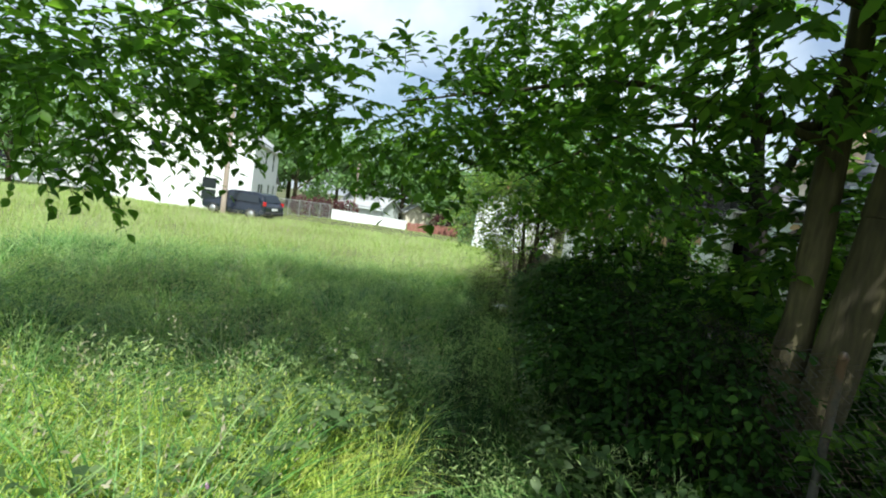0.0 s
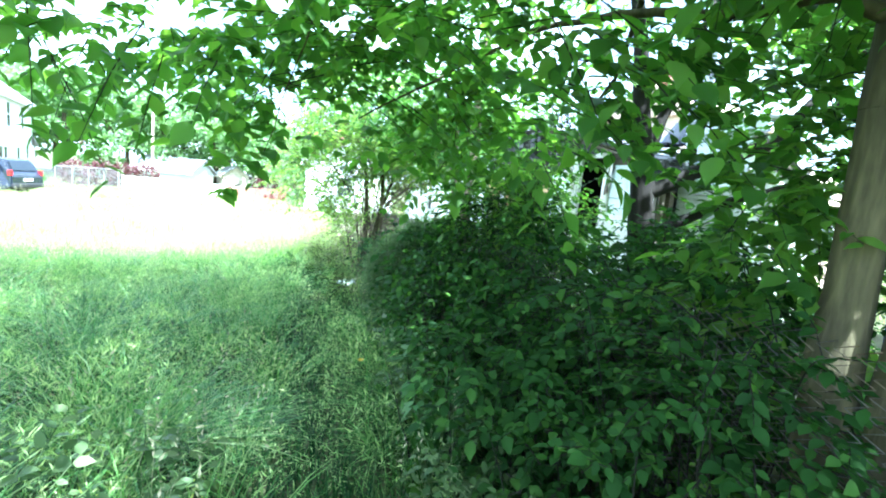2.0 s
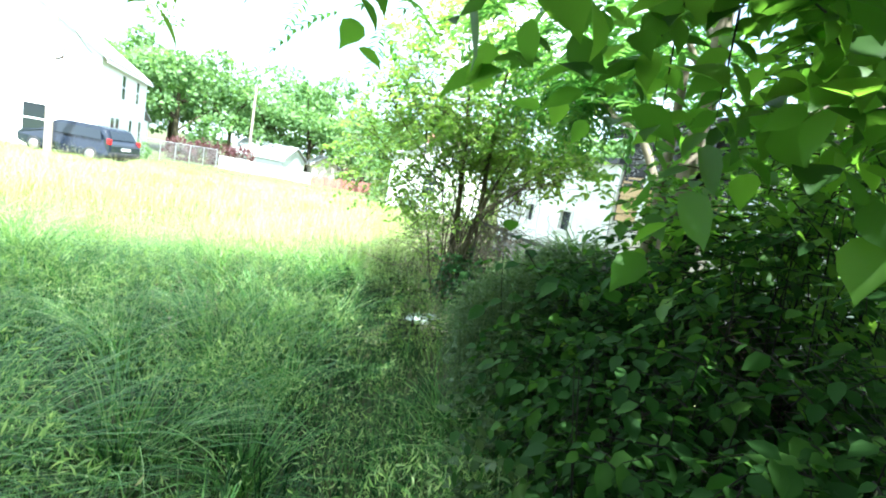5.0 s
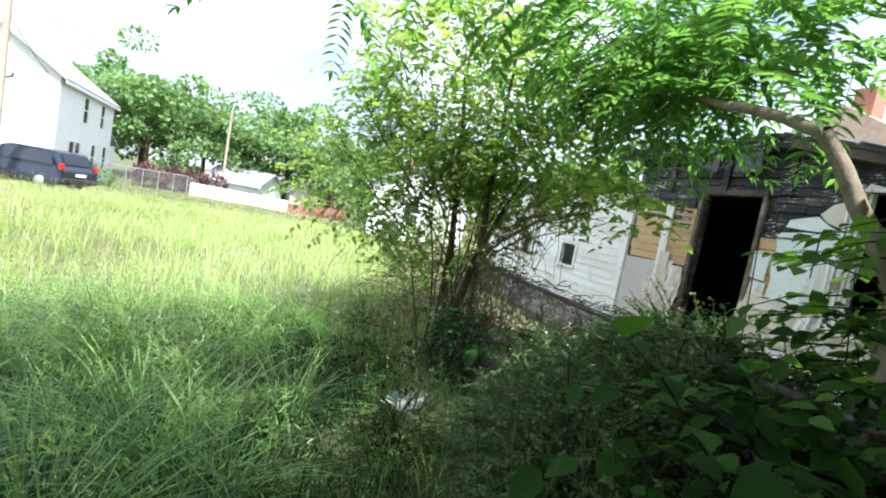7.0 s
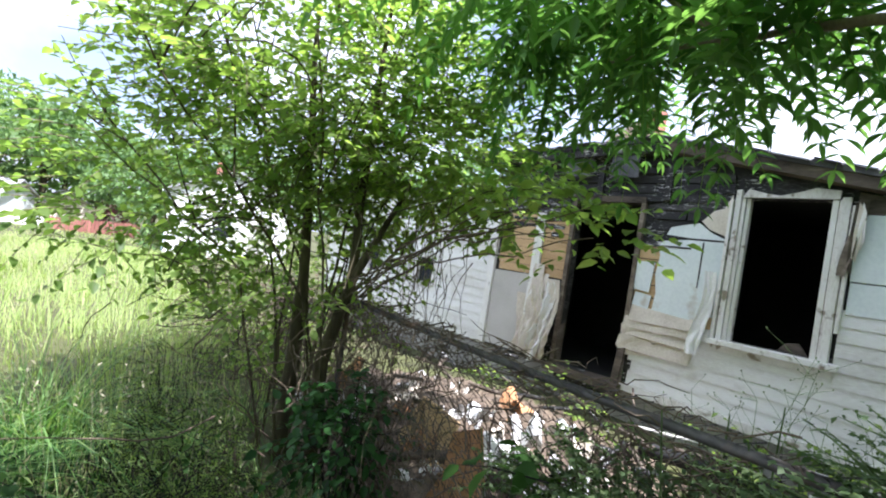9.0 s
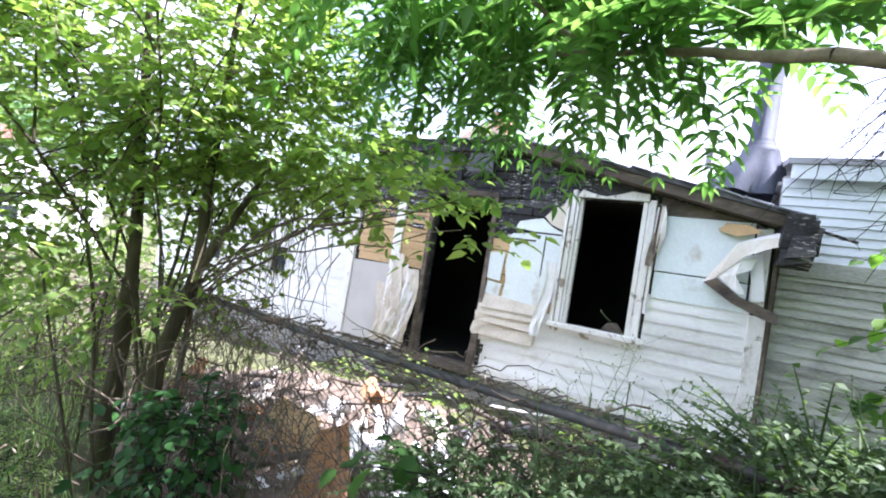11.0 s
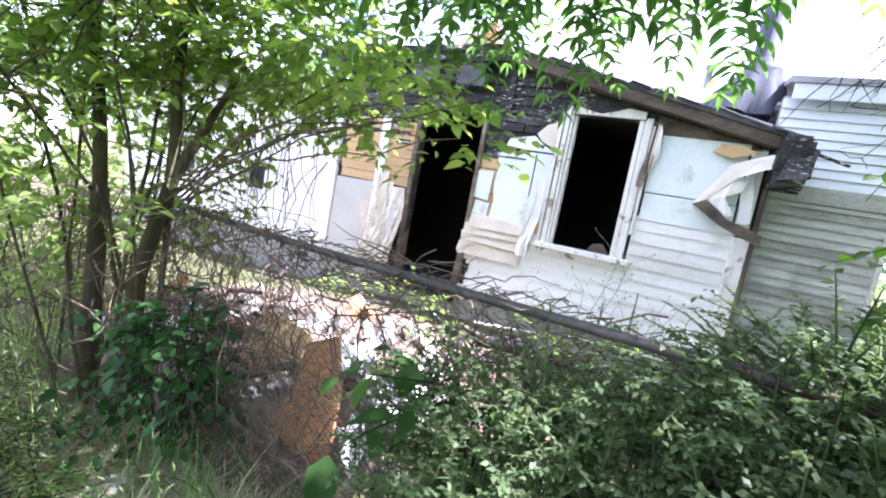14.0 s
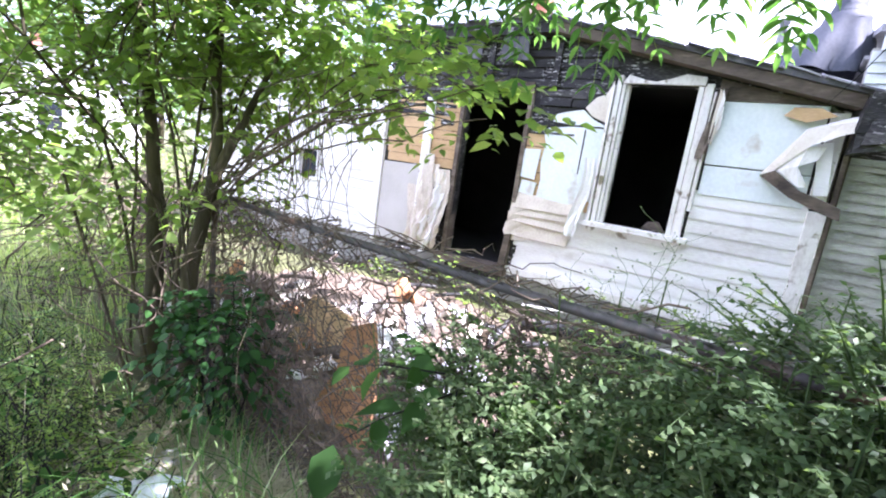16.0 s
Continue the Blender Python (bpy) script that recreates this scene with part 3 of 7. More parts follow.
xy = xy[(from_path(np.concatenate([xy, np.zeros((len(xy), 1))], 1)) > 0.3) & (rng.uniform(0, 1, len(xy)) < np.clip(1.5 - xy[:, 0] * 0.9 - 0.35 * xy[:, 1], 0.1, 1))]
v, f, tip = blades(rng, xy, rng.uniform(0.35, 0.7, len(xy)), rng.uniform(0.002, 0.005, len(xy)), rng.uniform(0.3, 1.2, len(xy)), swirl(xy) * 0.4, 3)
pale = Pile()
pale.add(v, f)
pt = tip[rng.random(len(tip)) < 0.25]
for k in range(6):
    al = rng.normal(0, 0.5, pt.shape) + np.array([0, 0, 0.7])
    pale.add(*leaf_arrays(pt + rng.normal(0, 0.02, pt.shape) + np.array([0, 0, 0.015 * k]), al, rng.normal(0, 1, pt.shape), rng.uniform(0.012, 0.03, len(pt)), (CHIP_V * np.array([0.4, 1, 1]), CHIP_F)))
tagged(new("straw_grass", pale.mesh("straw_grass", M["pale"])), "straw-yellow grass with ripe heads, sunlight painted into its colour", "grass", kind="stuff")
tagged(new("tall_grass", near.mesh("tall_grass", M["grass"])), "tall soft green grass lying over in tufts", "grass", kind="stuff")

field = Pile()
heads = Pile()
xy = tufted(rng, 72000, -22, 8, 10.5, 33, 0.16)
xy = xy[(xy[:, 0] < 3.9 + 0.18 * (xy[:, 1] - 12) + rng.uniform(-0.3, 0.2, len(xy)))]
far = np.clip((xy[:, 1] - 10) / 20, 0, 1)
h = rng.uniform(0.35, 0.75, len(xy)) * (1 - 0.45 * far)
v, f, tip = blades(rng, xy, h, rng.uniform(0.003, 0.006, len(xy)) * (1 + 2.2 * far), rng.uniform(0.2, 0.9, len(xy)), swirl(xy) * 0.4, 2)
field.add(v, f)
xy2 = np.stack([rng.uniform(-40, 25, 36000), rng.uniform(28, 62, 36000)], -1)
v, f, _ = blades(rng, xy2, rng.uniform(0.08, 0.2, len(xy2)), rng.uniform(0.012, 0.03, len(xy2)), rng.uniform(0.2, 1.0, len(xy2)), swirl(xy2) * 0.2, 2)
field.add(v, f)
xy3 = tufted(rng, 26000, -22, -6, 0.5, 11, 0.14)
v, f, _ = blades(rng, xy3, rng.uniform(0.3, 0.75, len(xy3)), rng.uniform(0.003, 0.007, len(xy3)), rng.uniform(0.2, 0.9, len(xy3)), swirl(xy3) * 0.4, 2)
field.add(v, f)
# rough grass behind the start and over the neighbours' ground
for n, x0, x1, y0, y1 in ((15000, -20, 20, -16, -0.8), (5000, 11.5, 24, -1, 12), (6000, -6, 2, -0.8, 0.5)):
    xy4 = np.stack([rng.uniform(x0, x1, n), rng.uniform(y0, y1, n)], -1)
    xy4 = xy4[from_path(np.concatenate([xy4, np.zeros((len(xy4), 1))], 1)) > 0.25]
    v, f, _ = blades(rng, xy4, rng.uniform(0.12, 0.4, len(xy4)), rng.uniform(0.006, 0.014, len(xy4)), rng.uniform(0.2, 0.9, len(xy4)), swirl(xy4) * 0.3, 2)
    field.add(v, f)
tagged(new("field_grass", field.mesh("field_grass", M["field"])), "yellow-green meadow grass of an empty lot, sunlight painted into its colour", "grass", kind="stuff")
# seed heads on thin stalks
sx = np.concatenate([tufted(rng, 5200, -12, 3, 8.5, 24, 0.25), tufted(rng, 700, -4, 1.3, 0.5, 8, 0.2)])
sx = sx[(sx[:, 0] < fence_x(np.minimum(sx[:, 1], 11)) - 0.5)]
sx = sx[from_path(np.concatenate([sx, np.zeros((len(sx), 1))], 1)) > 0.5]
v, f, tip = blades(rng, sx, rng.uniform(0.6, 0.95, len(sx)), np.full(len(sx), 0.0014), rng.uniform(0.1, 0.5, len(sx)), swirl(sx) * 0.3, 3)
heads.add(v, f)
for k in range(5):
    at = tip - np.array([0, 0, 1.0]) * (0.035 * k)
    al = rng.normal(0, 0.6, (len(tip), 3)) + np.array([0, 0, 0.8])
    heads.add(*leaf_arrays(at, al, rng.normal(0, 1, (len(tip), 3)), rng.uniform(0.016, 0.042, len(tip)), (CHIP_V * np.array([0.42, 1, 1]), CHIP_F)))
tagged(new("seed_heads", heads.mesh("seed_heads", M["straw"])), "pale feathery grass seed heads on thin stalks", "grass", kind="stuff")


# ---------------------------------------------------------------- trees
def crown_mesh(name, rng, blobs, size, material, count=9, length=0.4, shape=(LEAF_V, LEAF_F), droop=0.6, keep=None, twigs=None):
    """Leafy sprays filling a list of blobs (centre, radii, number of sprays)."""
    pile = Pile()
    for c, r, n in blobs:
        p, d = in_blob(rng, c, r, n)
        aim = d + rng.normal(0, 0.5, (n, 3))
        aim[:, 2] *= 0.5
        pile.add(*sprays(rng, p, aim, count, length, size, shape, droop, twigs, keep))
    return pile.mesh(name, material)


def limbs(rng, stems, sides=9):
    """Trunk and limbs: each stem is a start, an end, two radii, crookedness and a number of joints."""
    pile = Pile()
    for a, b, r0, r1, crook, n in stems:
        p = wiggle(a, b, n, crook, rng)
        pile.tube(p, np.linspace(r0, r1, n) * rng.uniform(0.95, 1.07, n), sides)
    return pile


def grow(t, rng, stems, material, label, sides=9):
    """The trunk and each limb of a tree as parts of their own."""
    for i, stem in enumerate(stems):
        part("limb" if i else "trunk", limbs(rng, [stem], sides).mesh("limb" if i else "trunk", material, True), t, "" if i else label)


g = float(lift(2.4, 2.1))
tree = thing("shade_tree", (2.45, 2.1, g), "old multi-stemmed shade tree with grey-brown ridged bark beside the fence", "tree")
rng = np.random.default_rng(21)
stems = [
    ((2.42, 2.17, g - 0.15), (2.43, 2.15, 0.95), 0.19, 0.155, 0.003, 9),
    ((2.43, 2.09, 0.6), (2.52, 2.01, 2.1), 0.12, 0.1, 0.004, 9), ((2.52, 2.01, 2.1), (2.7, 1.84, 5.6), 0.1, 0.055, 0.02, 10),
    ((2.41, 2.23, 0.5), (2.43, 2.28, 2.2), 0.1, 0.075, 0.005, 9), ((2.43, 2.28, 2.2), (2.45, 2.39, 5.8), 0.075, 0.045, 0.02, 10),
    ((2.5, 2.03, 1.75), (2.68, 1.99, 2.6), 0.07, 0.065, 0.006, 8), ((2.68, 1.99, 2.6), (2.9, 2.04, 5.5), 0.065, 0.04, 0.02, 9),
    ((2.52, 1.97, 1.9), (2.95, 1.49, 2.5), 0.055, 0.048, 0.008, 8), ((2.95, 1.49, 2.5), (3.9, 0.59, 4.2), 0.05, 0.025, 0.02, 8),
    ((2.40, 2.3, 2.5), (1.6, 3.0, 2.85), 0.03, 0.02, 0.012, 10), ((1.6, 3.0, 2.85), (0.1, 4.4, 2.75), 0.02, 0.006, 0.015, 10),
    ((2.38, 2.35, 2.6), (2.1, 3.9, 2.75), 0.028, 0.016, 0.015, 9), ((2.1, 3.9, 2.75), (1.5, 5.2, 2.25), 0.016, 0.005, 0.015, 9),
    ((2.35, 2.2, 3.2), (0.6, 2.6, 3.7), 0.04, 0.02, 0.02, 9), ((0.6, 2.6, 3.7), (-1.9, 3.9, 2.9), 0.02, 0.006, 0.025, 9),
    ((2.2, 3.2, 2.75), (2.9, 4.2, 2.2), 0.016, 0.006, 0.015, 8), ((0.9, 3.7, 2.82), (0.68, 4.26, 1.88), 0.006, 0.002, 0.01, 8),
]
grow(tree, rng, stems, M["bark"], "ridged grey-brown trunk")
tw = Pile()
blobs = [
    ((0.3, 4.2, 2.6), (1.9, 1.15, 0.45), 330), ((1.6, 3.9, 2.45), (0.85, 1.3, 0.65), 300), ((-1.9, 4.0, 2.75), (1.4, 1.2, 0.6), 230),
    ((2.7, 2.2, 3.8), (2.2, 2.0, 1.2), 620), ((2.75, 4.75, 2.05), (0.4, 0.4, 0.75), 100), ((1.95, 2.15, 3.0), (0.5, 0.4, 0.5), 100), ((2.2, 4.6, 2.0), (0.35, 0.3, 0.6), 80), ((2.75, 2.75, 1.9), (0.35, 0.32, 0.75), 150), ((3.5, 2.1, 2.0), (0.45, 0.35, 0.5), 130), ((3.2, 1.5, 1.0), (0.4, 0.4, 0.35), 60),
    ((3.3, 1.0, 2.9), (1.4, 1.2, 0.7), 330), ((0.63, 4.29, 1.76), (0.1, 0.08, 0.14), 6),
    ((-2.9, 5.6, 3.4), (1.7, 1.6, 0.9), 200), ((-3.6, 2.6, 2.7), (1.2, 1.2, 0.8), 150), ((-2.3, 3.6, 2.4), (1.0, 0.9, 0.7), 190), ((2.2, 1.9, 0.75), (0.25, 0.35, 0.35), 30), ((1.8, 4.9, 3.5), (1.0, 0.6, 0.6), 190), ((0.9, 5.3, 2.6), (0.7, 0.4, 0.22), 50),
    
]
part("crown", crown_mesh("crown", rng, blobs, 0.095, M["leaf"], 11, 0.42, (FINE_V, FINE_F), 0.7, lambda p: clear_of_path(p) & ((from_path(p) > 0.6) | (p[:, 2] > 1.9) | (p[:, 1] < 2.6)) & ~((p[:, 0] > 1.8) & (p[:, 1] > 3.0) & (p[:, 1] < 4.45) & (p[:, 2] > 1.6) & (p[:, 2] < 4.2)) & ~((p[:, 0] > 1.0) & (p[:, 1] > 3.2) & (p[:, 2] < 1.85)), tw), tree, "broad bright green leaves on drooping twigs")
part("twigs", tw.mesh("twigs", M["darkbark"]), tree)
# leaves and boughs above the view, added to throw shade below
high = [((-1.2, 3.6, 5.5), (2.8, 2.8, 0.7), 620), ((1.2, 4.4, 5.7), (1.8, 2.0, 0.7), 170), ((1.4, 2.4, 5.2), (2.4, 2.0, 1.0), 380), ((2.9, 0.6, 5.0), (2.0, 1.8, 0.9), 520), ((4.5, 2.3, 5.1), (1.7, 1.4, 0.7), 300), ((5.2, 0.6, 4.8), (2.2, 1.7, 0.9), 360), ((8.6, 0.9, 4.6), (1.8, 1.5, 0.9), 280), ((5.6, -1.2, 5.0), (2.8, 1.2, 0.8), 320), ((0.4, 5.4, 5.7), (1.9, 1.2, 0.6), 260)]
part("upper_crown", crown_mesh("upper_crown", rng, high, 0.13, M["leaf"], 10, 0.5, (CHIP_V, CHIP_F), 0.5), tree, "unseen high leaves, added to cast shade")
part("upper_boughs", limbs(rng, [((2.4, 2.3, 4.2), (0.2, 3.0, 5.4), 0.05, 0.025, 0.03, 8), ((0.2, 3.0, 5.4), (-3.2, 4.2, 5.6), 0.025, 0.008, 0.03, 8), ((0.6, 2.9, 5.2), (-1.6, 1.2, 5.5), 0.02, 0.006, 0.03, 7)], 6).mesh("upper_boughs", M["bark"], True), tree)
# a low bough whose leaves hang just over the walking line
tw = Pile()
low = crown_mesh("low_bough", rng, [((1.15, 4.85, 2.05), (0.75, 0.28, 0.1), 22), ((1.9, 5.0, 2.0), (0.4, 0.35, 0.15), 20), ((0.45, 4.75, 2.1), (0.3, 0.2, 0.1), 7), ((0.56, 4.3, 1.74), (0.08, 0.08, 0.12), 5)], 0.125, M["leaf"], 5, 0.3, (FINE_V, FINE_F), 0.8, lambda p: (p[:, 2] > 1.86) | (from_path(p) > 0.42), tw)
part("low_bough", low, tree, "large leaves hanging low over the walking line")

# dark tree behind the fence
g = float(lift(4.17, 4.5))
dark = thing("dark_barked_tree", (4.17, 4.51, g), "dark-barked tree forking low, behind the wire fence", "tree")
rng = np.random.default_rng(22)
stems = [
    ((4.2, 4.5, g - 0.1), (4.17, 4.52, 1.35), 0.16, 0.125, 0.006, 8), ((4.17, 4.52, 1.35), (4.12, 4.62, 2.3), 0.125, 0.1, 0.006, 7),
    ((4.12, 4.62, 2.3), (3.9, 5.0, 4.6), 0.09, 0.04, 0.02, 9), ((4.15, 4.55, 1.9), (4.9, 3.9, 2.45), 0.075, 0.055, 0.01, 8),
    ((4.9, 3.9, 2.45), (6.6, 3.4, 4.4), 0.055, 0.02, 0.02, 8), ((4.18, 4.5, 1.5), (4.8, 4.0, 1.95), 0.055, 0.045, 0.01, 7),
    ((4.8, 4.0, 1.95), (5.9, 3.4, 2.5), 0.045, 0.016, 0.02, 8), ((4.13, 4.6, 2.2), (4.6, 4.5, 3.6), 0.06, 0.035, 0.015, 8),
    ((4.6, 4.5, 3.6), (5.2, 4.6, 5.0), 0.035, 0.012, 0.02, 8), ((4.1, 4.65, 2.3), (3.5, 5.6, 3.3), 0.04, 0.012, 0.02, 8),
    ((4.4, 4.3, 2.1), (5.0, 4.5, 3.5), 0.03, 0.01, 0.02, 7), ((5.3, 3.6, 2.7), (5.7, 4.0, 3.9), 0.025, 0.008, 0.02, 7),
]
grow(dark, rng, stems, M["darkbark"], "dark forked trunk")
tw = Pile()
# last blob lies out of view, added to shade the neighbour's wall
blobs = [((4.6, 4.3, 4.0), (1.7, 1.5, 1.0), 110), ((3.3, 5.3, 2.9), (0.8, 0.8, 0.6), 45), ((5.4, 3.5, 2.9), (1.1, 1.0, 0.6), 80), ((5.0, 4.1, 1.6), (0.6, 0.5, 0.45), 70), ((6.8, 3.9, 4.6), (1.4, 1.6, 0.8), 850)]
part("crown", crown_mesh("crown", rng, blobs, 0.095, M["leaf"], 10, 0.42, (LEAF_V, LEAF_F), 0.6, None, tw), dark, "open crown of green leaves, with an unseen clump added for shade")
part("twigs", tw.mesh("twigs", M["darkbark"]), dark)


# feathered tree whose bough crosses in front of the house
def fronds(rng, at, aim, pairs=9, length=0.45, size=0.11):
    """Feathered leaves: a thin rib with leaflets in pairs."""
    rib, leaf = Pile(), Pile()
    for p, a in zip(at, aim):
        a = a / np.linalg.norm(a)
        side = np.cross(a, (0, 0, 1.0))
        side /= np.linalg.norm(side) + 1e-9
        n = int(pairs * rng.uniform(0.8, 1.25))
        s = np.linspace(0, 1, n + 2)
        ln = length * rng.uniform(0.75, 1.25)
        q = p + a * (s * ln)[:, None]
        q[:, 2] -= 0.5 * ln * s ** 2
        rib.tube(q, np.linspace(0.003, 0.001, len(q)), 3)
        m = q[2:]
        shape = np.sin(np.linspace(0.5, 2.6, n)) * 0.5 + 0.6
        for sg in (1, -1):
            al = side * sg + a * 0.5 + rng.normal(0, 0.08, (n, 3))
            al[:, 2] -= 0.12
            leaf.add(*leaf_arrays(m, al, np.array([0, 0, 1.0]) + rng.normal(0, 0.14, (n, 3)), size * shape * rng.uniform(0.85, 1.1, n), (FINE_V * np.array([0.5, 1, 1]), FINE_F)))
        leaf.add(*leaf_arrays(q[-1:], a[None] - np.array([[0, 0, 0.7]]), np.array([[0, 0, 1.0]]), np.array([size * 0.8]), (FINE_V * np.array([0.5, 1, 1]), FINE_F)))
    return rib, leaf


g = float(lift(3.1, 6.15))
feather = thing("feather_leaved_tree", (3.1, 6.1, g), "young tree with long feathered leaves on an arching bough", "tree")
rng = np.random.default_rng(23)
stems = [
    ((3.12, 6.02, g - 0.1), (3.12, 6.1, 1.6), 0.075, 0.055, 0.006, 8), ((3.12, 6.1, 1.6), (3.3, 6.1, 5.2), 0.055, 0.025, 0.02, 10),
    ((3.12, 6.1, 1.55), (2.98, 6.35, 2.08), 0.03, 0.022, 0.006, 6), ((2.98, 6.35, 2.08), (3.06, 6.75, 2.24), 0.022, 0.018, 0.004, 6),
    ((3.06, 6.75, 2.24), (3.4, 7.4, 2.46), 0.018, 0.012, 0.006, 8), ((3.4, 7.4, 2.46), (3.8, 8.25, 2.68), 0.012, 0.005, 0.008, 8),
    ((3.4, 7.4, 2.46), (3.2, 8.1, 3.0), 0.012, 0.004, 0.012, 7), ((3.15, 6.1, 2.6), (3.9, 7.4, 3.5), 0.022, 0.006, 0.02, 8),
    ((3.15, 6.1, 2.4), (2.3, 6.4, 3.2), 0.02, 0.006, 0.02, 8), ((2.95, 6.0, g), (2.85, 6.0, 2.4), 0.04, 0.02, 0.012, 8),
]
grow(feather, rng, stems, M["twig"], "slim smooth grey-brown trunk", 8)
bough = np.concatenate([wiggle((3.05, 6.8, 2.3), (3.4, 7.4, 2.5), 10, 0.004, rng), wiggle((3.4, 7.4, 2.5), (3.85, 8.3, 2.72), 12, 0.004, rng)])
pick = rng.integers(0, len(bough), 46)
at1 = bough[pick] + rng.normal(0, 0.05, (46, 3)) + np.array([0, 0, 0.06])
aim1 = rng.normal(0, 0.6, (46, 3)) + np.array([0.1, 0.2, 0.35])
at2, d2 = in_blob(rng, (3.2, 7.7, 3.05), (0.8, 1.3, 0.4), 150, 0.0)
at3, d3 = in_blob(rng, (3.0, 6.0, 4.4), (1.7, 1.7, 1.0), 90, 0.1)
at4, d4 = in_blob(rng, (1.7, 7.9, 3.05), (1.0, 0.8, 0.3), 34, 0.1)
at5, d5 = in_blob(rng, (2.3, 5.6, 2.9), (0.8, 0.8, 0.35), 40, 0.1)
at7, d7 = in_blob(rng, (3.75, 7.65, 2.76), (0.3, 1.0, 0.14), 80, 0.0)
at8, d8 = in_blob(rng, (4.1, 8.6, 3.15), (0.7, 0.9, 0.3), 90, 0.0)
at = np.concatenate([at1, at2, at3, at4, at5, at7, at8])
aim = np.concatenate([aim1, d2 + rng.normal(0, 0.5, d2.shape) + np.array([0, 0, -0.1])] + [d + rng.normal(0, 0.45, d.shape) for d in (d3, d4, d5)] + [d7 * np.array([1, 1, 0.4]) + rng.normal(0, 0.4, d7.shape) + np.array([0, 0, 0.15]), d8 + rng.normal(0, 0.4, d8.shape)])
# a row that hangs clear below the bough
at6 = np.stack([3.85 - 0.4 * np.linspace(0, 1, 13) ** 2, np.linspace(6.75, 8.45, 13), 2.6 - 0.02 * np.linspace(0, 1, 13)], -1) + rng.normal(0, 0.1, (13, 3))
aim6 = np.array([0.15, -0.1, -0.6]) + rng.normal(0, 0.45, (13, 3))
rib, leaf = fronds(rng, at, aim, 10, 0.45, 0.1)
rib2, leaf2 = fronds(rng, at6, aim6, 8, 0.34, 0.1)
rib.add(np.concatenate(rib2.v), np.concatenate(rib2.f))
leaf.add(np.concatenate(leaf2.v), np.concatenate(leaf2.f))
part("crown", leaf.mesh("crown", M["frond"]), feather, "long feathered green leaflets, backlit")
part("leaf_stalks", rib.mesh("leaf_stalks", M["small"]), feather)

# many-stemmed shrub grown into the end of the fence
g = float(lift(3.3, 9.9))
shrub = thing("fence_shrub", (3.3, 9.9, g), "tall many-stemmed shrub with small bright leaves grown into the fence", "shrub")
rng = np.random.default_rng(24)
pile = Pile()
ends = [(2.5, 10.6, 3.4), (2.9, 9.9, 3.9), (3.4, 10.3, 4.2), (3.9, 10.0, 3.9), (4.3, 9.4, 3.2), (2.1, 10.0, 2.6), (3.6, 11.2, 3.3), (3.0, 11.2, 3.5), (1.9, 10.8, 2.2), (4.4, 10.6, 2.8)]
tips = []
for i, e in enumerate(ends):
    s = np.array([3.3 + rng.normal(0, 0.2), 9.85 + rng.normal(0, 0.2), g - 0.05])
    mid = s * 0.55 + np.array([e[0], e[1], 0]) * 0.45
    mid[2] = 1.15 + rng.uniform(-0.1, 0.3)
    mid[:2] = mid[:2] * 0.5 + s[:2] * 0.5
    r = rng.uniform(0.006, 0.013)
    a, b = wiggle(s, mid, 7, 0.012, rng), wiggle(mid, e, 9, 0.025, rng)
    one = Pile()
    one.tube(a, np.linspace(r * 1.2, r, 7), 7)
    one.tube(b, np.linspace(r, 0.006, 9), 6)
    part("stem", one.mesh("stem", M["bark"], True), shrub)
    tips.append(b)
for i in range(70):
    b = tips[rng.integers(0, len(tips))]
    s = b[rng.integers(1, 8)]
    e = s + rng.normal(0, 0.45, 3) + np.array([0, 0, 0.25])
    pile.tube(wiggle(s, e, 5, 0.02, rng), np.linspace(0.008, 0.002, 5), 4)
# old cut stump in the middle
for pts, radii in (
    (np.array([(3.33, 10.05, g - 0.05), (3.35, 10.08, 0.6), (3.35, 10.1, 1.18)]), [0.075, 0.055, 0.05]),
    (wiggle((3.35, 10.1, 1.15), (3.2, 10.2, 3.6), 9, 0.016, rng), np.linspace(0.042, 0.012, 9)),
    (wiggle((3.45, 9.6, 1.25), (3.5, 9.75, 3.7), 9, 0.016, rng), np.linspace(0.036, 0.01, 9)),
    (np.array([(3.42, 9.75, g - 0.05), (3.38, 9.72, 0.7), (3.45, 9.6, 1.3), (3.6, 9.3, 2.0)]), [0.06, 0.05, 0.035, 0.012]),
):
    part("stem", raw_mesh("stem", *tube_arrays(pts, radii, 8), M["bark"], True), shrub, "thick old stem")
# side shoots that arch outward and droop in a tangle
for i in range(70):
    c = np.array([rng.normal(3.35, 0.45), rng.normal(9.85, 0.4), rng.uniform(0.9, 2.5)])
    w = rng.uniform(0, 6.28)
    L = rng.uniform(0.35, 1.1)
    pile.tube(wiggle(c, c + np.array([math.cos(w) * L, math.sin(w) * L, rng.normal(0.0, 0.3)]), 8, 0.02, rng, rng.uniform(0.0, 0.18)), np.linspace(0.004, 0.0012, 8) * rng.uniform(0.7, 1.5), 4)
part("stems", pile.mesh("stems", M["bark"], True), shrub, "crooked grey-brown stems")
tw = Pile()
blobs = [((3.1, 10.1, 2.9), (1.1, 1.0, 1.1), 840), ((3.8, 9.9, 2.6), (0.9, 0.8, 1.0), 540), ((2.4, 10.4, 1.9), (0.7, 0.6, 0.8), 250), ((3.3, 10.9, 2.0), (1.0, 0.8, 1.0), 300), ((3.9, 9.35, 2.25), (0.55, 0.6, 0.4), 250), ((3.2, 9.9, 1.4), (0.8, 0.6, 0.5), 130)]
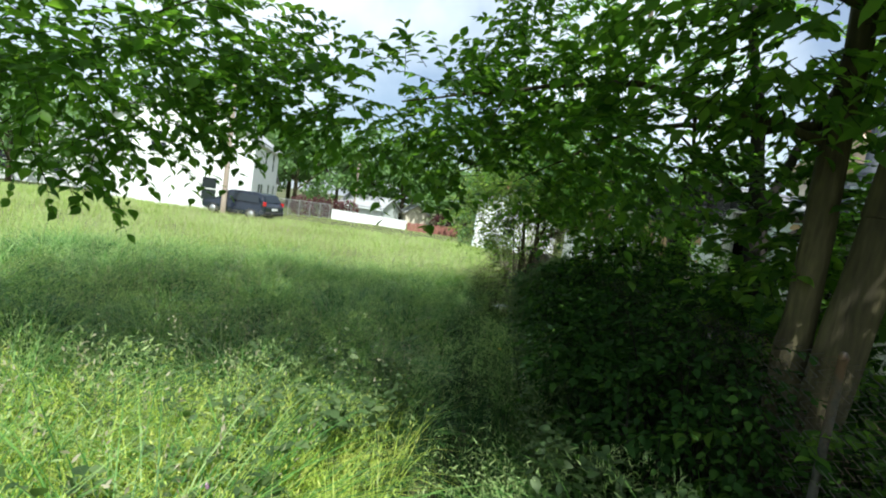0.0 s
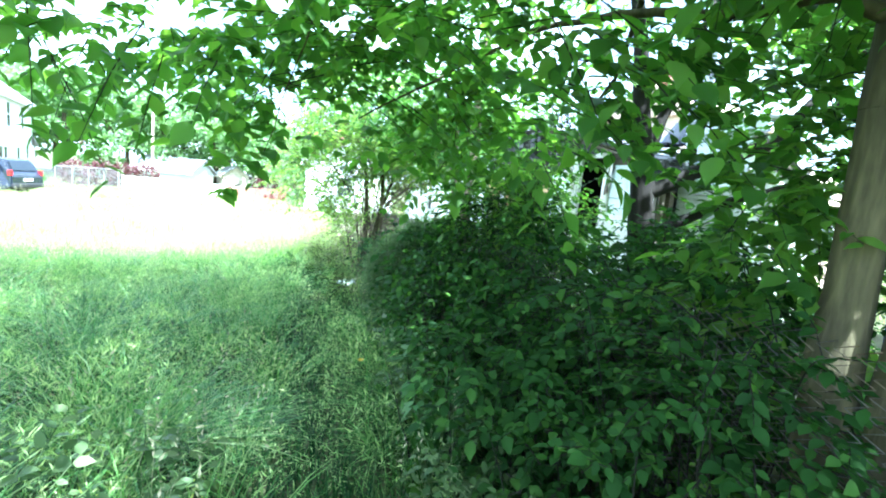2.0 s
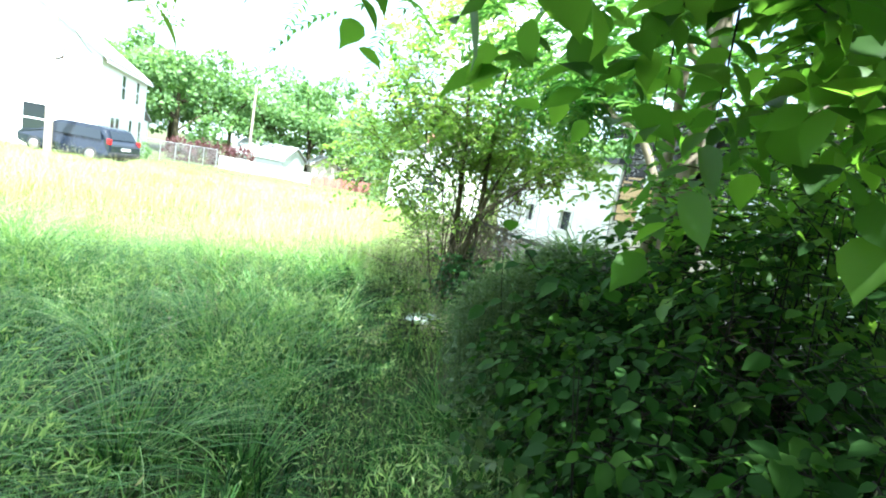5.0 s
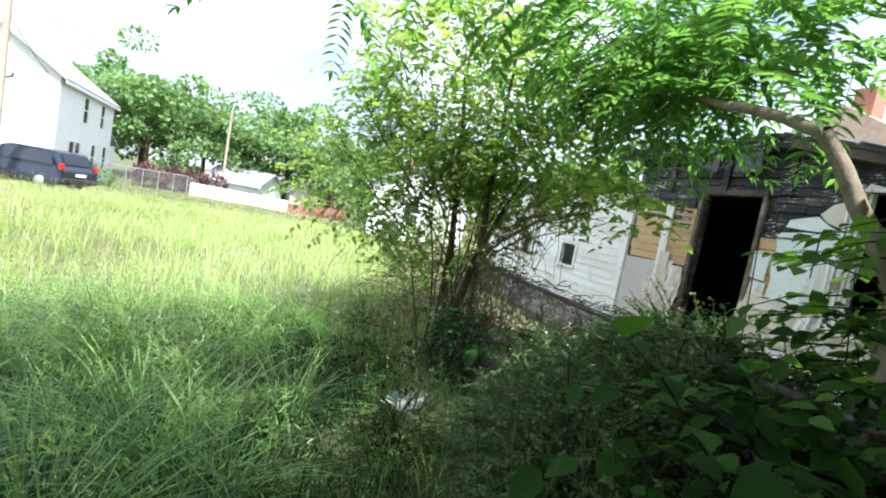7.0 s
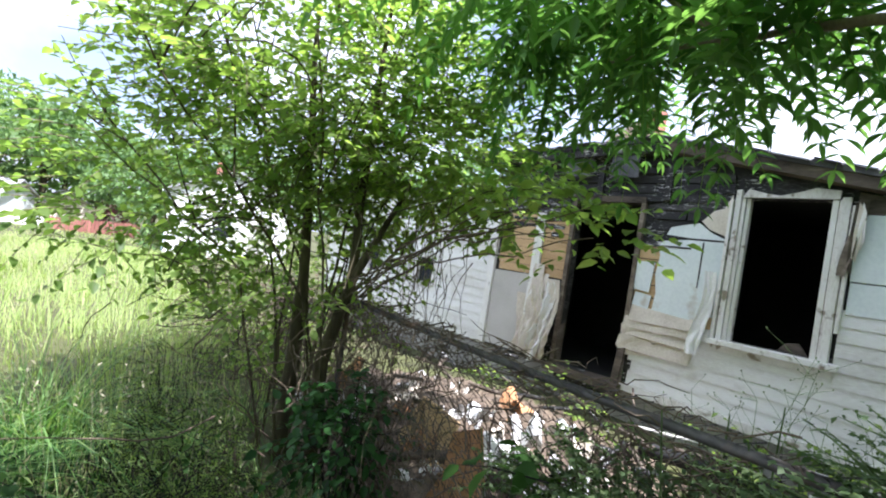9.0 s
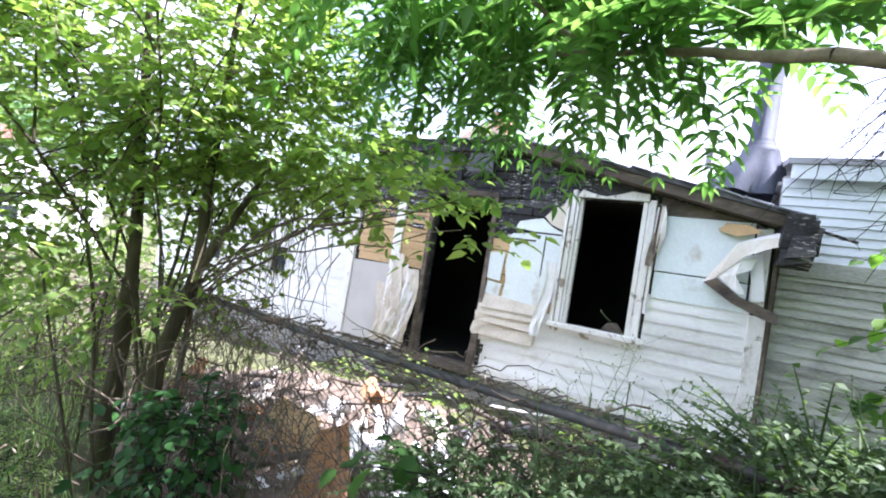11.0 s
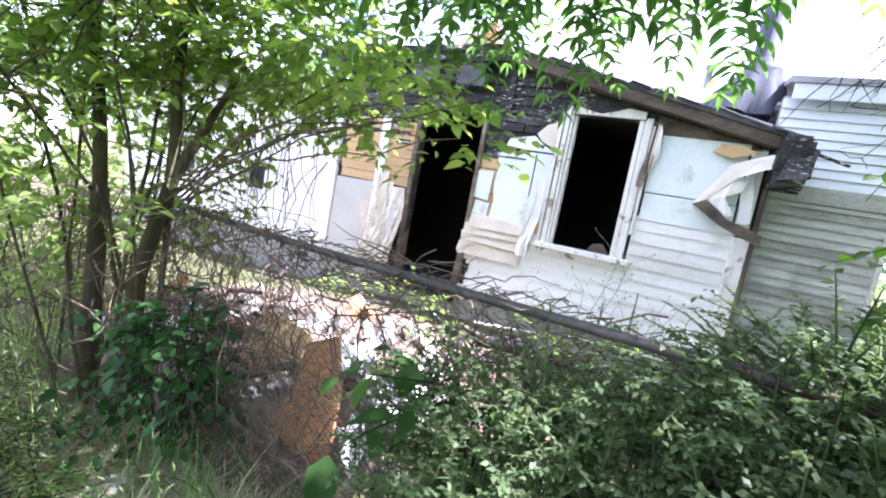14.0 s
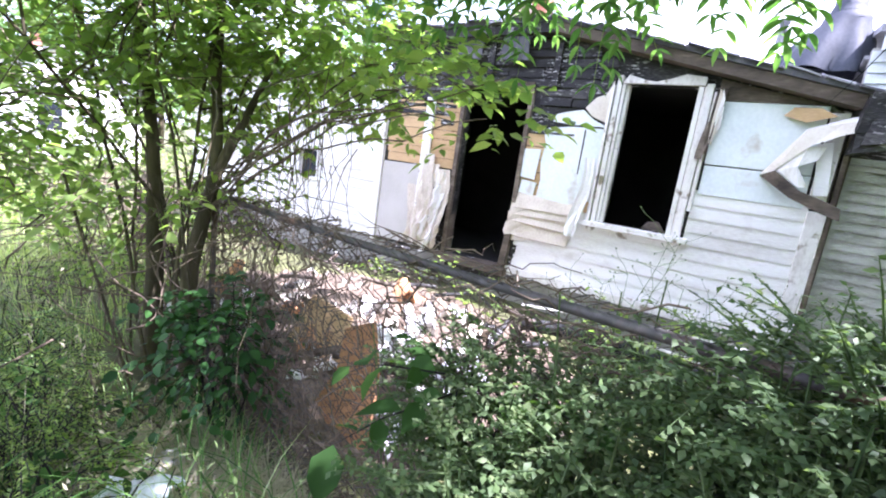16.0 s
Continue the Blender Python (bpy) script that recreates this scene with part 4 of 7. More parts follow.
part("crown", crown_mesh("crown", rng, blobs, 0.07, M["small"], 9, 0.34, (LEAF_V, LEAF_F), 0.4, None, tw), shrub, "small bright green leaves in loose sprays")
part("twigs", tw.mesh("twigs", M["twig"]), shrub)
# arching bundle of old vine towards the door, with a bright leafy end
vine = thing("arching_vine", (3.45, 9.6, 0.9), "bundle of dry vines arching from the shrub, leafy at its end", "vine")
pile = Pile()
for i in range(9):
    a = np.array([3.42, 9.7, 1.1]) + rng.normal(0, 0.05, 3)
    b = np.array([4.0, 8.2, 1.85]) + rng.normal(0, 0.14, 3)
    pile.tube(wiggle(a, b, 12, 0.03, rng, 0.2), np.linspace(0.008, 0.003, 12), 5)
for i in range(34):
    s = np.array([3.75, 9.3, 1.7]) + rng.normal(0, 1, 3) * np.array([0.12, 0.24, 0.1])
    pile.tube(wiggle(s, s + np.array([rng.normal(0, 0.12), rng.normal(0, 0.15), -rng.uniform(0.3, 1.0)]), 7, 0.025, rng), np.linspace(0.004, 0.0015, 7), 4)
part("stems", pile.mesh("stems", M["deadvine"], True), vine)
blobs = [((4.02, 8.15, 1.82), (0.16, 0.22, 0.1), 9), ((3.95, 8.7, 2.0), (0.3, 0.5, 0.2), 60)]
part("leaves", crown_mesh("leaves", rng, blobs, 0.085, M["small"], 8, 0.3, (LEAF_V, LEAF_F), 0.5), vine, "fresh bright green leaves")


# ---------------------------------------------------------------- hedge-bottom plants along the fence
def mass(name, label, seed, blobs, size, material, count, length, shape, droop, category="undergrowth", rods=0):
    """A leafy mass: one thing with stems and leaves."""
    rng = np.random.default_rng(seed)
    c = blobs[0][0]
    t = thing(name, (c[0], c[1], float(lift(c[0], c[1]))), label, category)
    tw = Pile()
    me = crown_mesh("leaves", rng, blobs, size, material, count, length, shape, droop, lambda p: (from_path(p) > 0.42) & (p[:, 2] > lift(p[:, 0], p[:, 1])), tw)
    part("leaves", me, t)
    for b in blobs:
        for i in range(rods or max(4, b[2] // 12)):
            x, y = b[0][0] + rng.normal(0, 0.4) * b[1][0], b[0][1] + rng.normal(0, 0.4) * b[1][1]
            z = float(lift(x, y))
            e = (x + rng.normal(0, 0.15), y + rng.normal(0, 0.15), b[0][2] + b[1][2] * rng.uniform(0.2, 0.9))
            tw.tube(wiggle((x, y, z - 0.02), e, 6, 0.015, rng), np.linspace(0.006, 0.002, 6), 4)
    part("stems", tw.mesh("stems", material if material in (M["weed"], M["frond"]) else M["darkbark"]), t)
    return t


mass("bramble_thicket", "bramble thicket under the shade tree, deep shade painted into its green", 31, [((2.0, 2.6, 0.6), (0.55, 0.8, 0.5), 190), ((1.9, 3.5, 0.62), (0.6, 0.7, 0.5), 190), ((2.35, 3.2, 1.05), (0.4, 0.9, 0.5), 190)], 0.07, M["under"], 11, 0.36, (LEAF_V, LEAF_F), 1.1)
mass("trunk_brambles", "brambles crowding round the foot of the shade tree, shade painted in", 46, [((2.1, 2.45, 0.95), (0.3, 0.45, 0.5), 190), ((2.6, 3.0, 1.2), (0.4, 0.5, 0.5), 190), ((2.35, 1.75, 0.7), (0.2, 0.3, 0.4), 90), ((3.2, 2.6, 0.9), (0.5, 0.6, 0.6), 160)], 0.055, M["under"], 11, 0.32, (LEAF_V, LEAF_F), 1.0)
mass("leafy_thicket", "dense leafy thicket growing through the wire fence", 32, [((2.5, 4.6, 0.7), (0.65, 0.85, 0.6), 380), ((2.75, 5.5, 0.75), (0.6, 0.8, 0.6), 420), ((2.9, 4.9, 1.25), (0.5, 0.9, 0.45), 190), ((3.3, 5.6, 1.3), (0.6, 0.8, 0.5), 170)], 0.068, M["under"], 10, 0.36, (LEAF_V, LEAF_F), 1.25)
mass("low_bushes", "low bushes behind the wire fence, shade painted into their green", 33, [((3.4, 3.4, 0.75), (0.8, 0.9, 0.6), 200), ((3.9, 3.9, 1.2), (0.6, 0.5, 0.45), 150), ((4.4, 3.9, 0.65), (0.8, 0.8, 0.55), 150), ((4.1, 5.4, 0.7), (0.7, 0.7, 0.6), 150), ((5.0, 4.9, 0.5), (0.8, 0.8, 0.4), 90)], 0.09, M["under"], 9, 0.38, (LEAF_V, LEAF_F), 0.8)
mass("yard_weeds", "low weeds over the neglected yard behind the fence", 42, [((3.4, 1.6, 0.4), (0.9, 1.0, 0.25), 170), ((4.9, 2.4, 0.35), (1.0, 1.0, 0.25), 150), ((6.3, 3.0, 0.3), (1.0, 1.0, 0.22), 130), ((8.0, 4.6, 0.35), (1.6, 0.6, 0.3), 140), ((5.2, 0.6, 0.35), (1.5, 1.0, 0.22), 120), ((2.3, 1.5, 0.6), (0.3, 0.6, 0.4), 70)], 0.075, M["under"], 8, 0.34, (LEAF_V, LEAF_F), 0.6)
mass("weed_mound", "mound of fine-leaved climbing weeds over the fence", 34, [((2.78, 7.15, 0.58), (0.34, 0.42, 0.48), 1000), ((2.6, 6.5, 0.66), (0.42, 0.55, 0.56), 1100), ((3.02, 7.15, 0.86), (0.18, 0.6, 0.24), 800), ((3.1, 6.3, 1.0), (0.42, 0.55, 0.36), 620), ((2.8, 6.5, 0.98), (0.24, 0.45, 0.3), 650), ((2.95, 6.65, 1.17), (0.15, 0.36, 0.2), 620)], 0.021, M["weed"], 20, 0.19, (CHIP_V * np.array([0.85, 1, 1]), CHIP_F), 0.4)
# dark leaves added inside the mound to stand for its shaded core
mass("shade_weeds", "broad leaves added as a dark core under the climbing growth", 41, [((2.9, 7.2, 0.35), (0.25, 0.6, 0.3), 70), ((2.8, 6.5, 0.4), (0.35, 0.5, 0.36), 90), ((3.4, 6.3, 0.6), (0.5, 0.6, 0.45), 90), ((2.2, 9.3, 0.18), (0.6, 0.6, 0.18), 40)], 0.07, M["under"], 8, 0.3, (LEAF_V, LEAF_F), 0.7)
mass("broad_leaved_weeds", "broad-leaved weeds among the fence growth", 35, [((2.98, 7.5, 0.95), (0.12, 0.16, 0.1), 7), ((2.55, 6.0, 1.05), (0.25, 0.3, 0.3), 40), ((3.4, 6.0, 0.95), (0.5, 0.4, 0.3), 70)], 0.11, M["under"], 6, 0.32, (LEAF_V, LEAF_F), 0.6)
mass("ivy_clump", "dark glossy ivy climbing the foot of the shrub", 36, [((3.17, 9.0, 0.52), (0.1, 0.15, 0.28), 90)], 0.066, M["ivy"], 8, 0.3, (LEAF_V, LEAF_F), 1.0, "ivy")
mass("trail_weeds", "leafy weeds and seedlings along the walking line", 37, [((1.1, 2.0, 0.4), (0.5, 0.8, 0.25), 200), ((0.1, 2.3, 0.42), (1.0, 0.7, 0.25), 220), ((1.5, 3.6, 0.3), (0.4, 0.9, 0.25), 120), ((1.75, 4.9, 0.32), (0.45, 0.8, 0.28), 130), ((-0.6, 1.4, 0.42), (0.8, 0.5, 0.25), 130), ((-0.2, 3.6, 0.35), (0.8, 0.6, 0.25), 120), ((2.0, 5.9, 0.3), (0.3, 0.5, 0.28), 80)], 0.07, M["weed"], 7, 0.26, (LEAF_V, LEAF_F), 0.5)
mass("far_hedge_growth", "scrubby growth along the fence past the shrub", 38, [((3.9, 11.8, 0.6), (0.7, 1.0, 0.6), 170), ((4.4, 13.6, 0.7), (0.8, 1.3, 0.7), 150), ((5.6, 9.4, 0.25), (0.6, 0.8, 0.25), 50), ((5.9, 7.0, 0.3), (0.5, 0.8, 0.35), 90)], 0.07, M["small"], 8, 0.34, (LEAF_V, LEAF_F), 0.5)
mass("bright_sprig", "sunlit pale green sprig of lance-shaped leaves", 39, [((1.62, 3.95, 0.72), (0.28, 0.22, 0.16), 22)], 0.11, M["frond"], 8, 0.3, (LANCE_V * np.array([1.4, 1, 1]), LANCE_F), 0.9)
mass("fence_saplings", "leafy saplings crowding the fence before the house", 43, [((3.2, 5.85, 1.6), (0.45, 0.4, 0.45), 95), ((3.75, 5.85, 1.75), (0.4, 0.3, 0.5), 120), ((2.95, 5.3, 1.6), (0.35, 0.45, 0.4), 90), ((4.2, 5.6, 1.5), (0.4, 0.4, 0.5), 90), ((3.3, 5.3, 2.3), (0.5, 0.4, 0.5), 80)], 0.07, M["leaf"], 10, 0.36, (LEAF_V, LEAF_F), 0.9, "sapling")
mass("overhanging_sprays", "leafy sprays leaning out over the fence top", 40, [((3.0, 6.0, 1.1), (0.3, 0.3, 0.25), 40), ((4.3, 5.6, 1.3), (0.5, 0.4, 0.35), 40)], 0.1, M["leaf"], 8, 0.4, (LEAF_V, LEAF_F), 0.7)

mass("leafy_seedlings", "bright seedlings and nettles crowding the walking line", 44, [((0.9, 2.6, 0.3), (0.5, 0.5, 0.2), 220), ((0.1, 2.9, 0.32), (0.9, 0.6, 0.2), 260), ((1.35, 3.1, 0.32), (0.4, 0.6, 0.25), 240), ((-0.9, 2.5, 0.35), (0.8, 0.8, 0.2), 220), ((1.5, 4.2, 0.3), (0.35, 0.7, 0.22), 160)], 0.045, M["weed"], 9, 0.24, (LEAF_V, LEAF_F), 0.4)
mass("feathery_weeds", "feathery pale green weeds in the grass by the shrub", 45, [((2.5, 9.6, 0.25), (0.3, 0.5, 0.28), 260), ((2.4, 8.95, 0.2), (0.22, 0.3, 0.22), 160), ((2.75, 10.7, 0.3), (0.3, 0.5, 0.3), 160), ((2.4, 8.05, 0.2), (0.22, 0.2, 0.22), 220)], 0.022, M["small"], 18, 0.2, (LANCE_V * np.array([1.6, 1, 1]), LANCE_F), 0.4)
stalk = thing("seeding_stalks", (4.4, 6.9, 0.1), "thin dry seeding stalks standing before the house wall", "weeds")
rng = np.random.default_rng(47)
pile = Pile()
for i in range(26):
    x, y = rng.uniform(3.9, 5.6), rng.uniform(6.2, 8.0)
    top = np.array([x + rng.normal(0, 0.15), y + rng.normal(0, 0.15), rng.uniform(0.75, 1.25)])
    q = wiggle((x, y, float(lift(x, y)) - 0.02), top, 9, 0.012, rng)
    pile.tube(q, np.linspace(0.004, 0.0014, 9), 4)
    for k in range(12):
        c = q[rng.integers(4, 9)]
        e = c + rng.normal(0, 0.09, 3) + np.array([0, 0, 0.06])
        pile.tube(wiggle(c, e, 4, 0.006, rng), [0.0016, 0.0014, 0.0012, 0.001], 3)
        pile.tube([e, e + np.array([0, 0, 0.006]), e + np.array([0, 0, 0.012])], [0.002, 0.005, 0.001], 4)
part("stems", pile.mesh("stems", M["weed"]), stalk)
# single flowers
for i, (x, y, z, mt, nm, lb) in enumerate([(1.5, 4.75, 0.42, "yellow", "yellow_flower", "small yellow flower among shaded weeds"), (-0.35, 1.75, 0.62, "purple", "clover_flower", "pale purple clover head"), (-0.55, 1.95, 0.55, "purple", "clover_flower", "pale purple clover head"), (-0.15, 1.6, 0.5, "purple", "clover_flower", "pale purple clover head")]):
    fl = thing(nm, (x, y, float(lift(x, y))), lb, "flower")
    rng = np.random.default_rng(50 + i)
    n = 14
    a = np.linspace(0, 2 * math.pi, n, endpoint=False)
    al = np.stack([np.cos(a), np.sin(a), rng.uniform(0.1, 0.9, n)], -1)
    part("petals", raw_mesh("petals", *leaf_arrays(np.tile([[x, y, z]], (n, 1)), al, np.tile([[0, 0, 1.0]], (n, 1)), np.full(n, 0.024), (LEAF_V, LEAF_F)), M[mt]), fl)
    part("stem", raw_mesh("stem", *tube_arrays([(x, y, float(lift(x, y))), (x + 0.01, y, z * 0.6), (x, y, z)], [0.002, 0.002, 0.0015], 4), M["weed"]), fl)

# ---------------------------------------------------------------- wire fence
rng = np.random.default_rng(61)
FENCE_Y0, FENCE_Y1 = -1.6, 9.7
fence = thing("chain_link_fence", (fence_x(4), 4, float(lift(2.4, 4))), "weathered chain-link fence with a rusty top rail, tangled in growth", "fence")
yy = np.linspace(5.5, FENCE_Y1, 40)
part("top_rail", raw_mesh("top_rail", *tube_arrays(np.stack([fence_x(yy), yy, fence_top(yy) + 0.012 * np.sin(yy * 1.3)], -1), np.full(40, 0.0155), 10), M["steel"], True), fence, "rusty galvanised top rail")
for y in (-1.5, 1.68, 5.6, 9.66):
    x = fence_x(y)
    post = part("post", raw_mesh("post", *tube_arrays([(x, y, float(lift(x, y)) - 0.1), (x, y, 0.6), (x, y, fence_top(y) + 0.03), (x, y, fence_top(y) + 0.05), (x, y, fence_top(y) + 0.075)], [0.018, 0.018, 0.018, 0.023, 0.008], 10), M["steel"], True), fence)
wire = Pile()
step = 0.056
for i in range(int((FENCE_Y1 - FENCE_Y0) / step)):
    y0 = FENCE_Y0 + i * step
    top, bot = fence_top(y0) + 0.045, float(lift(fence_x(y0), y0))
    n = int((top - bot) / (step / 2))
    k = np.arange(n + 1)
    y = y0 + (k % 2) * step * (1 if i % 2 == 0 else 1) + rng.normal(0, 0.003, n + 1)
    belly = 0.02 * np.sin(y * 2.1) + 0.012 * np.sin(y * 5.3 + k * 0.1)
    x = fence_x(y) + belly + np.where(k % 2 == 0, 0.004, -0.004) - 0.02
    wire.tube(np.stack([x, y, top - k * step / 2], -1), np.full(n + 1, 0.0028), 3)
part("wire_mesh", wire.mesh("wire_mesh", M["steel"]), fence, "diamond wire mesh")
# dry vines woven through it
dry = thing("dry_vines", (3.1, 8.2, 0.1), "tangle of dry brown vines woven through the wire", "vine")
pile = Pile()
for i in range(560):
    y = rng.uniform(7.35, 9.85)
    s = np.array([fence_x(y) + rng.normal(0, 0.04), y, rng.uniform(0.0, 1.15)])
    y2 = y + rng.normal(0, 0.35)
    e = np.array([fence_x(y2) + rng.normal(-0.02, 0.08), y2, np.clip(s[2] + rng.normal(0, 0.55), 0.0, 1.2)])
    pile.tube(wiggle(s, e, 9, 0.022, rng), np.linspace(0.0032, 0.0011, 9) * rng.uniform(0.6, 1.5), 4)
for i in range(150):
    y = rng.uniform(7.0, 9.6)
    s = np.array([fence_x(y) + rng.normal(0, 0.03), y, fence_top(y) + rng.normal(-0.02, 0.05)])
    e = s + np.array([rng.normal(0, 0.05), rng.normal(0, 0.22), rng.normal(-0.03, 0.07)])
    part("vine", raw_mesh("vine", *tube_arrays(wiggle(s, e, 8, 0.018, rng), np.linspace(0.003, 0.0012, 8), 4), M["deadvine"]), dry)
for i in range(70):
    y = rng.uniform(9.2, 10.4)
    s = np.array([3.25 + rng.normal(0, 0.3), y, rng.uniform(0.0, 0.9)])
    pile.tube(wiggle(s, s + rng.normal(0, 0.35, 3) * np.array([1, 1, 1.6]), 8, 0.025, rng), np.linspace(0.006, 0.002, 8), 4)
part("stems", pile.mesh("stems", M["deadvine"]), dry)
# thin dead branches at the far end, over the neighbour's wall
deadb = thing("dead_branches", (3.9, 6.0, 0.1), "bare thin dead branches hanging beside the house corner", "branches")
pile = Pile()
for i in range(40):
    s = np.array([4.35, 6.0, 2.95]) + rng.normal(0, 0.1, 3)
    e = np.array([4.58 + rng.normal(0, 0.12), 6.32 + rng.normal(0, 0.14), 2.45 + rng.normal(0, 0.2)])
    q = wiggle(s, e, 9, 0.022, rng)
    pile.tube(q, np.linspace(0.006, 0.0018, 9), 4)
    for k in range(4):
        c = q[rng.integers(3, 9)]
        pile.tube(wiggle(c, c + rng.normal(0, 0.09, 3) - np.array([0, 0, 0.05]), 4, 0.008, rng), np.linspace(0.003, 0.001, 4), 3)
pile.tube(wiggle((4.15, 4.6, 2.2), (4.35, 6.0, 2.97), 8, 0.01, rng), np.linspace(0.03, 0.012, 8), 6)
part("stems", pile.mesh("stems", M["darkbark"]), deadb)

# ---------------------------------------------------------------- burnt house
X0 = 6.85          # face of the boarding
house = thing("burnt_house", (8.6, 9.5, 0.0), "fire-damaged small white clapboard house with charred gable and empty openings", "house")
rng = np.random.default_rng(71)
random.seed(71)
DOOR = (9.25, 10.07, 0.42, 2.47)
WIN = (7.56, 8.24, 1.16, 2.55)
EAST = 6.46        # corner by the neighbour
JOG = 11.32        # corner board to the rear wing
REAR = 16.2


def roof_z(y):
    """Underside of the roof along the front."""
    return 3.02 - 0.24 * (9.0 - y) if y < 9.0 else 3.02 - 0.03 * (y - 9.0)


# wall cores, cut for the openings
cuts = [(EAST, WIN[0]), (WIN[0], WIN[1]), (WIN[1], DOOR[0]), (DOOR[0], DOOR[1]), (DOOR[1], JOG)]
for i, (a, b) in enumerate(cuts):
    spans = {1: [(0.35, WIN[2]), (WIN[3], None)], 3: [(0.2, DOOR[2]), (DOOR[3], None)]}.get(i, [(0.35, None)])
    for z0, z1 in spans:
        if z1 is not None:
            bm = box(X0 + 0.02, X0 + 0.14, a, b, z0, z1)
        else:
            bm = prism([(X0 + 0.02, a, z0), (X0 + 0.02, b, z0), (X0 + 0.02, b, roof_z(b))] + ([(X0 + 0.02, 9.0, roof_z(9.0))] if a < 9.0 < b else []) + [(X0 + 0.02, a, roof_z(a))], (0.12, 0, 0))
        part("wall", bm, house, "sooty sheathing", M["char"])
part("side_wall", box(X0 + 0.14, X0 + 1.5, EAST, EAST + 0.1, 0.1, 2.45), house, "charred side wall", M["char"])
part("side_wall", box(X0 + 1.5, X0 + 4.6, EAST, EAST + 0.1, 0.1, 2.45), house, "charred side wall", M["char"])
part("rear_wall", box(X0 + 0.14, X0 + 4.6, REAR - 0.1, REAR, 0.1, 2.4), house, "", M["siding"])
part("back_wall", box(X0 + 4.5, X0 + 4.6, EAST + 0.1, REAR - 0.1, 0.1, 2.45), house, "", M["char"])
part("floor_boards", box(X0 + 0.14, X0 + 4.5, EAST + 0.1, REAR - 0.1, 0.3, 0.41), house, "black floor", M["room_black"])
part("room_ceiling", box(X0 + 0.14, X0 + 4.5, EAST + 0.1, JOG, 2.56, 2.62), house, "black ceiling", M["room_black"])
part("partition", box(X0 + 2.3, X0 + 2.4, EAST + 0.1, JOG, 0.41, 2.56), house, "black inner wall", M["room_black"])
part("partition", box(X0 + 0.2, X0 + 2.3, 8.72, 8.8, 0.41, 2.56), house, "black inner wall", M["room_black"])
part("partition", box(X0 + 0.14, X0 + 4.5, JOG, JOG + 0.1, 0.41, 2.6), house, "black inner wall", M["room_black"])

# foundation
for y0 in np.arange(EAST, REAR - 0.05, 0.41):
    part("foundation_block", box(X0 + 0.05, X0 + 0.2, y0, min(y0 + 0.4, REAR), -0.15, 0.345, jag=0.008), house, "", M["concrete"])


def lap(y0, y1, z, h, material, name="siding_board", x=X0, jag=0.002, tilt=0.0095):
    """One clapboard: thicker and proud at its lower edge."""
    j = lambda: random.uniform(-jag, jag)
    sec = [(x - tilt, z + j()), (x + 0.016, z + j()), (x + 0.016, z + h), (x + 0.004, z + h)]
    bm = bmesh.new()
    a = [bm.verts.new((px, y0 + j(), pz)) for px, pz in sec]
    b = [bm.verts.new((px, y1 + j(), pz + j())) for px, pz in sec]
    bm.faces.new(a)
    bm.faces.new(b[::-1])
    for i in range(4):
        k = (i + 1) % 4
        bm.faces.new((a[i], b[i], b[k], a[k]))
    bmesh.ops.recalc_face_normals(bm, faces=bm.faces)
    return part(name, bm, house, "", material)


# white clapboards under and beside the window
ROW = 0.128
z = 0.46
while z < 1.58:
    if z + ROW < WIN[2] - 0.03:
        lap(EAST + 0.1, 9.16 - 0.05 * random.random(), z, ROW + 0.012, M["siding"])
    else:
        lap(EAST + 0.1, WIN[0] - 0.13, z, ROW + 0.012, M["siding"])
        if z < 1.2:
            lap(WIN[1] + 0.13, 9.17 - 0.06 * random.random(), z, ROW + 0.012, M["siding"])
    z += ROW
part("water_table", box(X0 - 0.03, X0 + 0.02, EAST, 9.2, 0.36, 0.455, bevel=0.006), house, "white base board", M["trim"])
# lower broken edge by the door
part("torn_siding", prism([(X0 - 0.02, 9.0, 1.24), (X0 - 0.035, 9.24, 1.2), (X0 - 0.05, 9.26, 1.02), (X0 - 0.03, 9.2, 0.9), (X0 - 0.02, 8.9, 1.0)], (0.012, 0, 0)), house, "buckled siding", M["paper"])
part("torn_siding", prism([(X0 - 0.02, 9.0, 1.05), (X0 - 0.05, 9.27, 0.98), (X0 - 0.06, 9.29, 0.86), (X0 - 0.03, 9.22, 0.76), (X0 - 0.02, 8.8, 0.84)], (0.012, 0, 0)), house, "buckled siding", M["paper"])

# corner boards
part("corner_board", box(X0 - 0.035, X0 + 0.02, EAST - 0.03, EAST + 0.1, 0.34, 1.58, bevel=0.005, jag=0.01), house, "white corner board", M["trim"])
part("corner_board", box(X0 - 0.02, X0 + 0.02, EAST, EAST + 0.12, 1.6, 2.38, bevel=0.005, jag=0.012), house, "scorched corner board", M["trim"])
part("corner_post", box(X0 + 0.0, X0 + 0.14, EAST - 0.06, EAST - 0.035, 0.0, 2.5, jag=0.02), house, "charred corner post", M["burntwood"])
part("corner_post", box(X0 + 0.2, X0 + 0.32, EAST - 0.1, EAST - 0.01, -0.1, 2.3, jag=0.03), house, "charred stud", M["burntwood"])
part("corner_board", box(X0 - 0.04, X0 + 0.02, JOG - 0.05, JOG + 0.06, 0.34, 2.45, bevel=0.005), house, "white corner board", M["trim"])

# bare insulation boards
part("insulation_board", box(X0 - 0.012, X0 + 0.018, 6.60, 7.40, 1.865, 2.43, bevel=0.003, jag=0.012), house, "bluish white board, scorched at the edge", M["panel"])
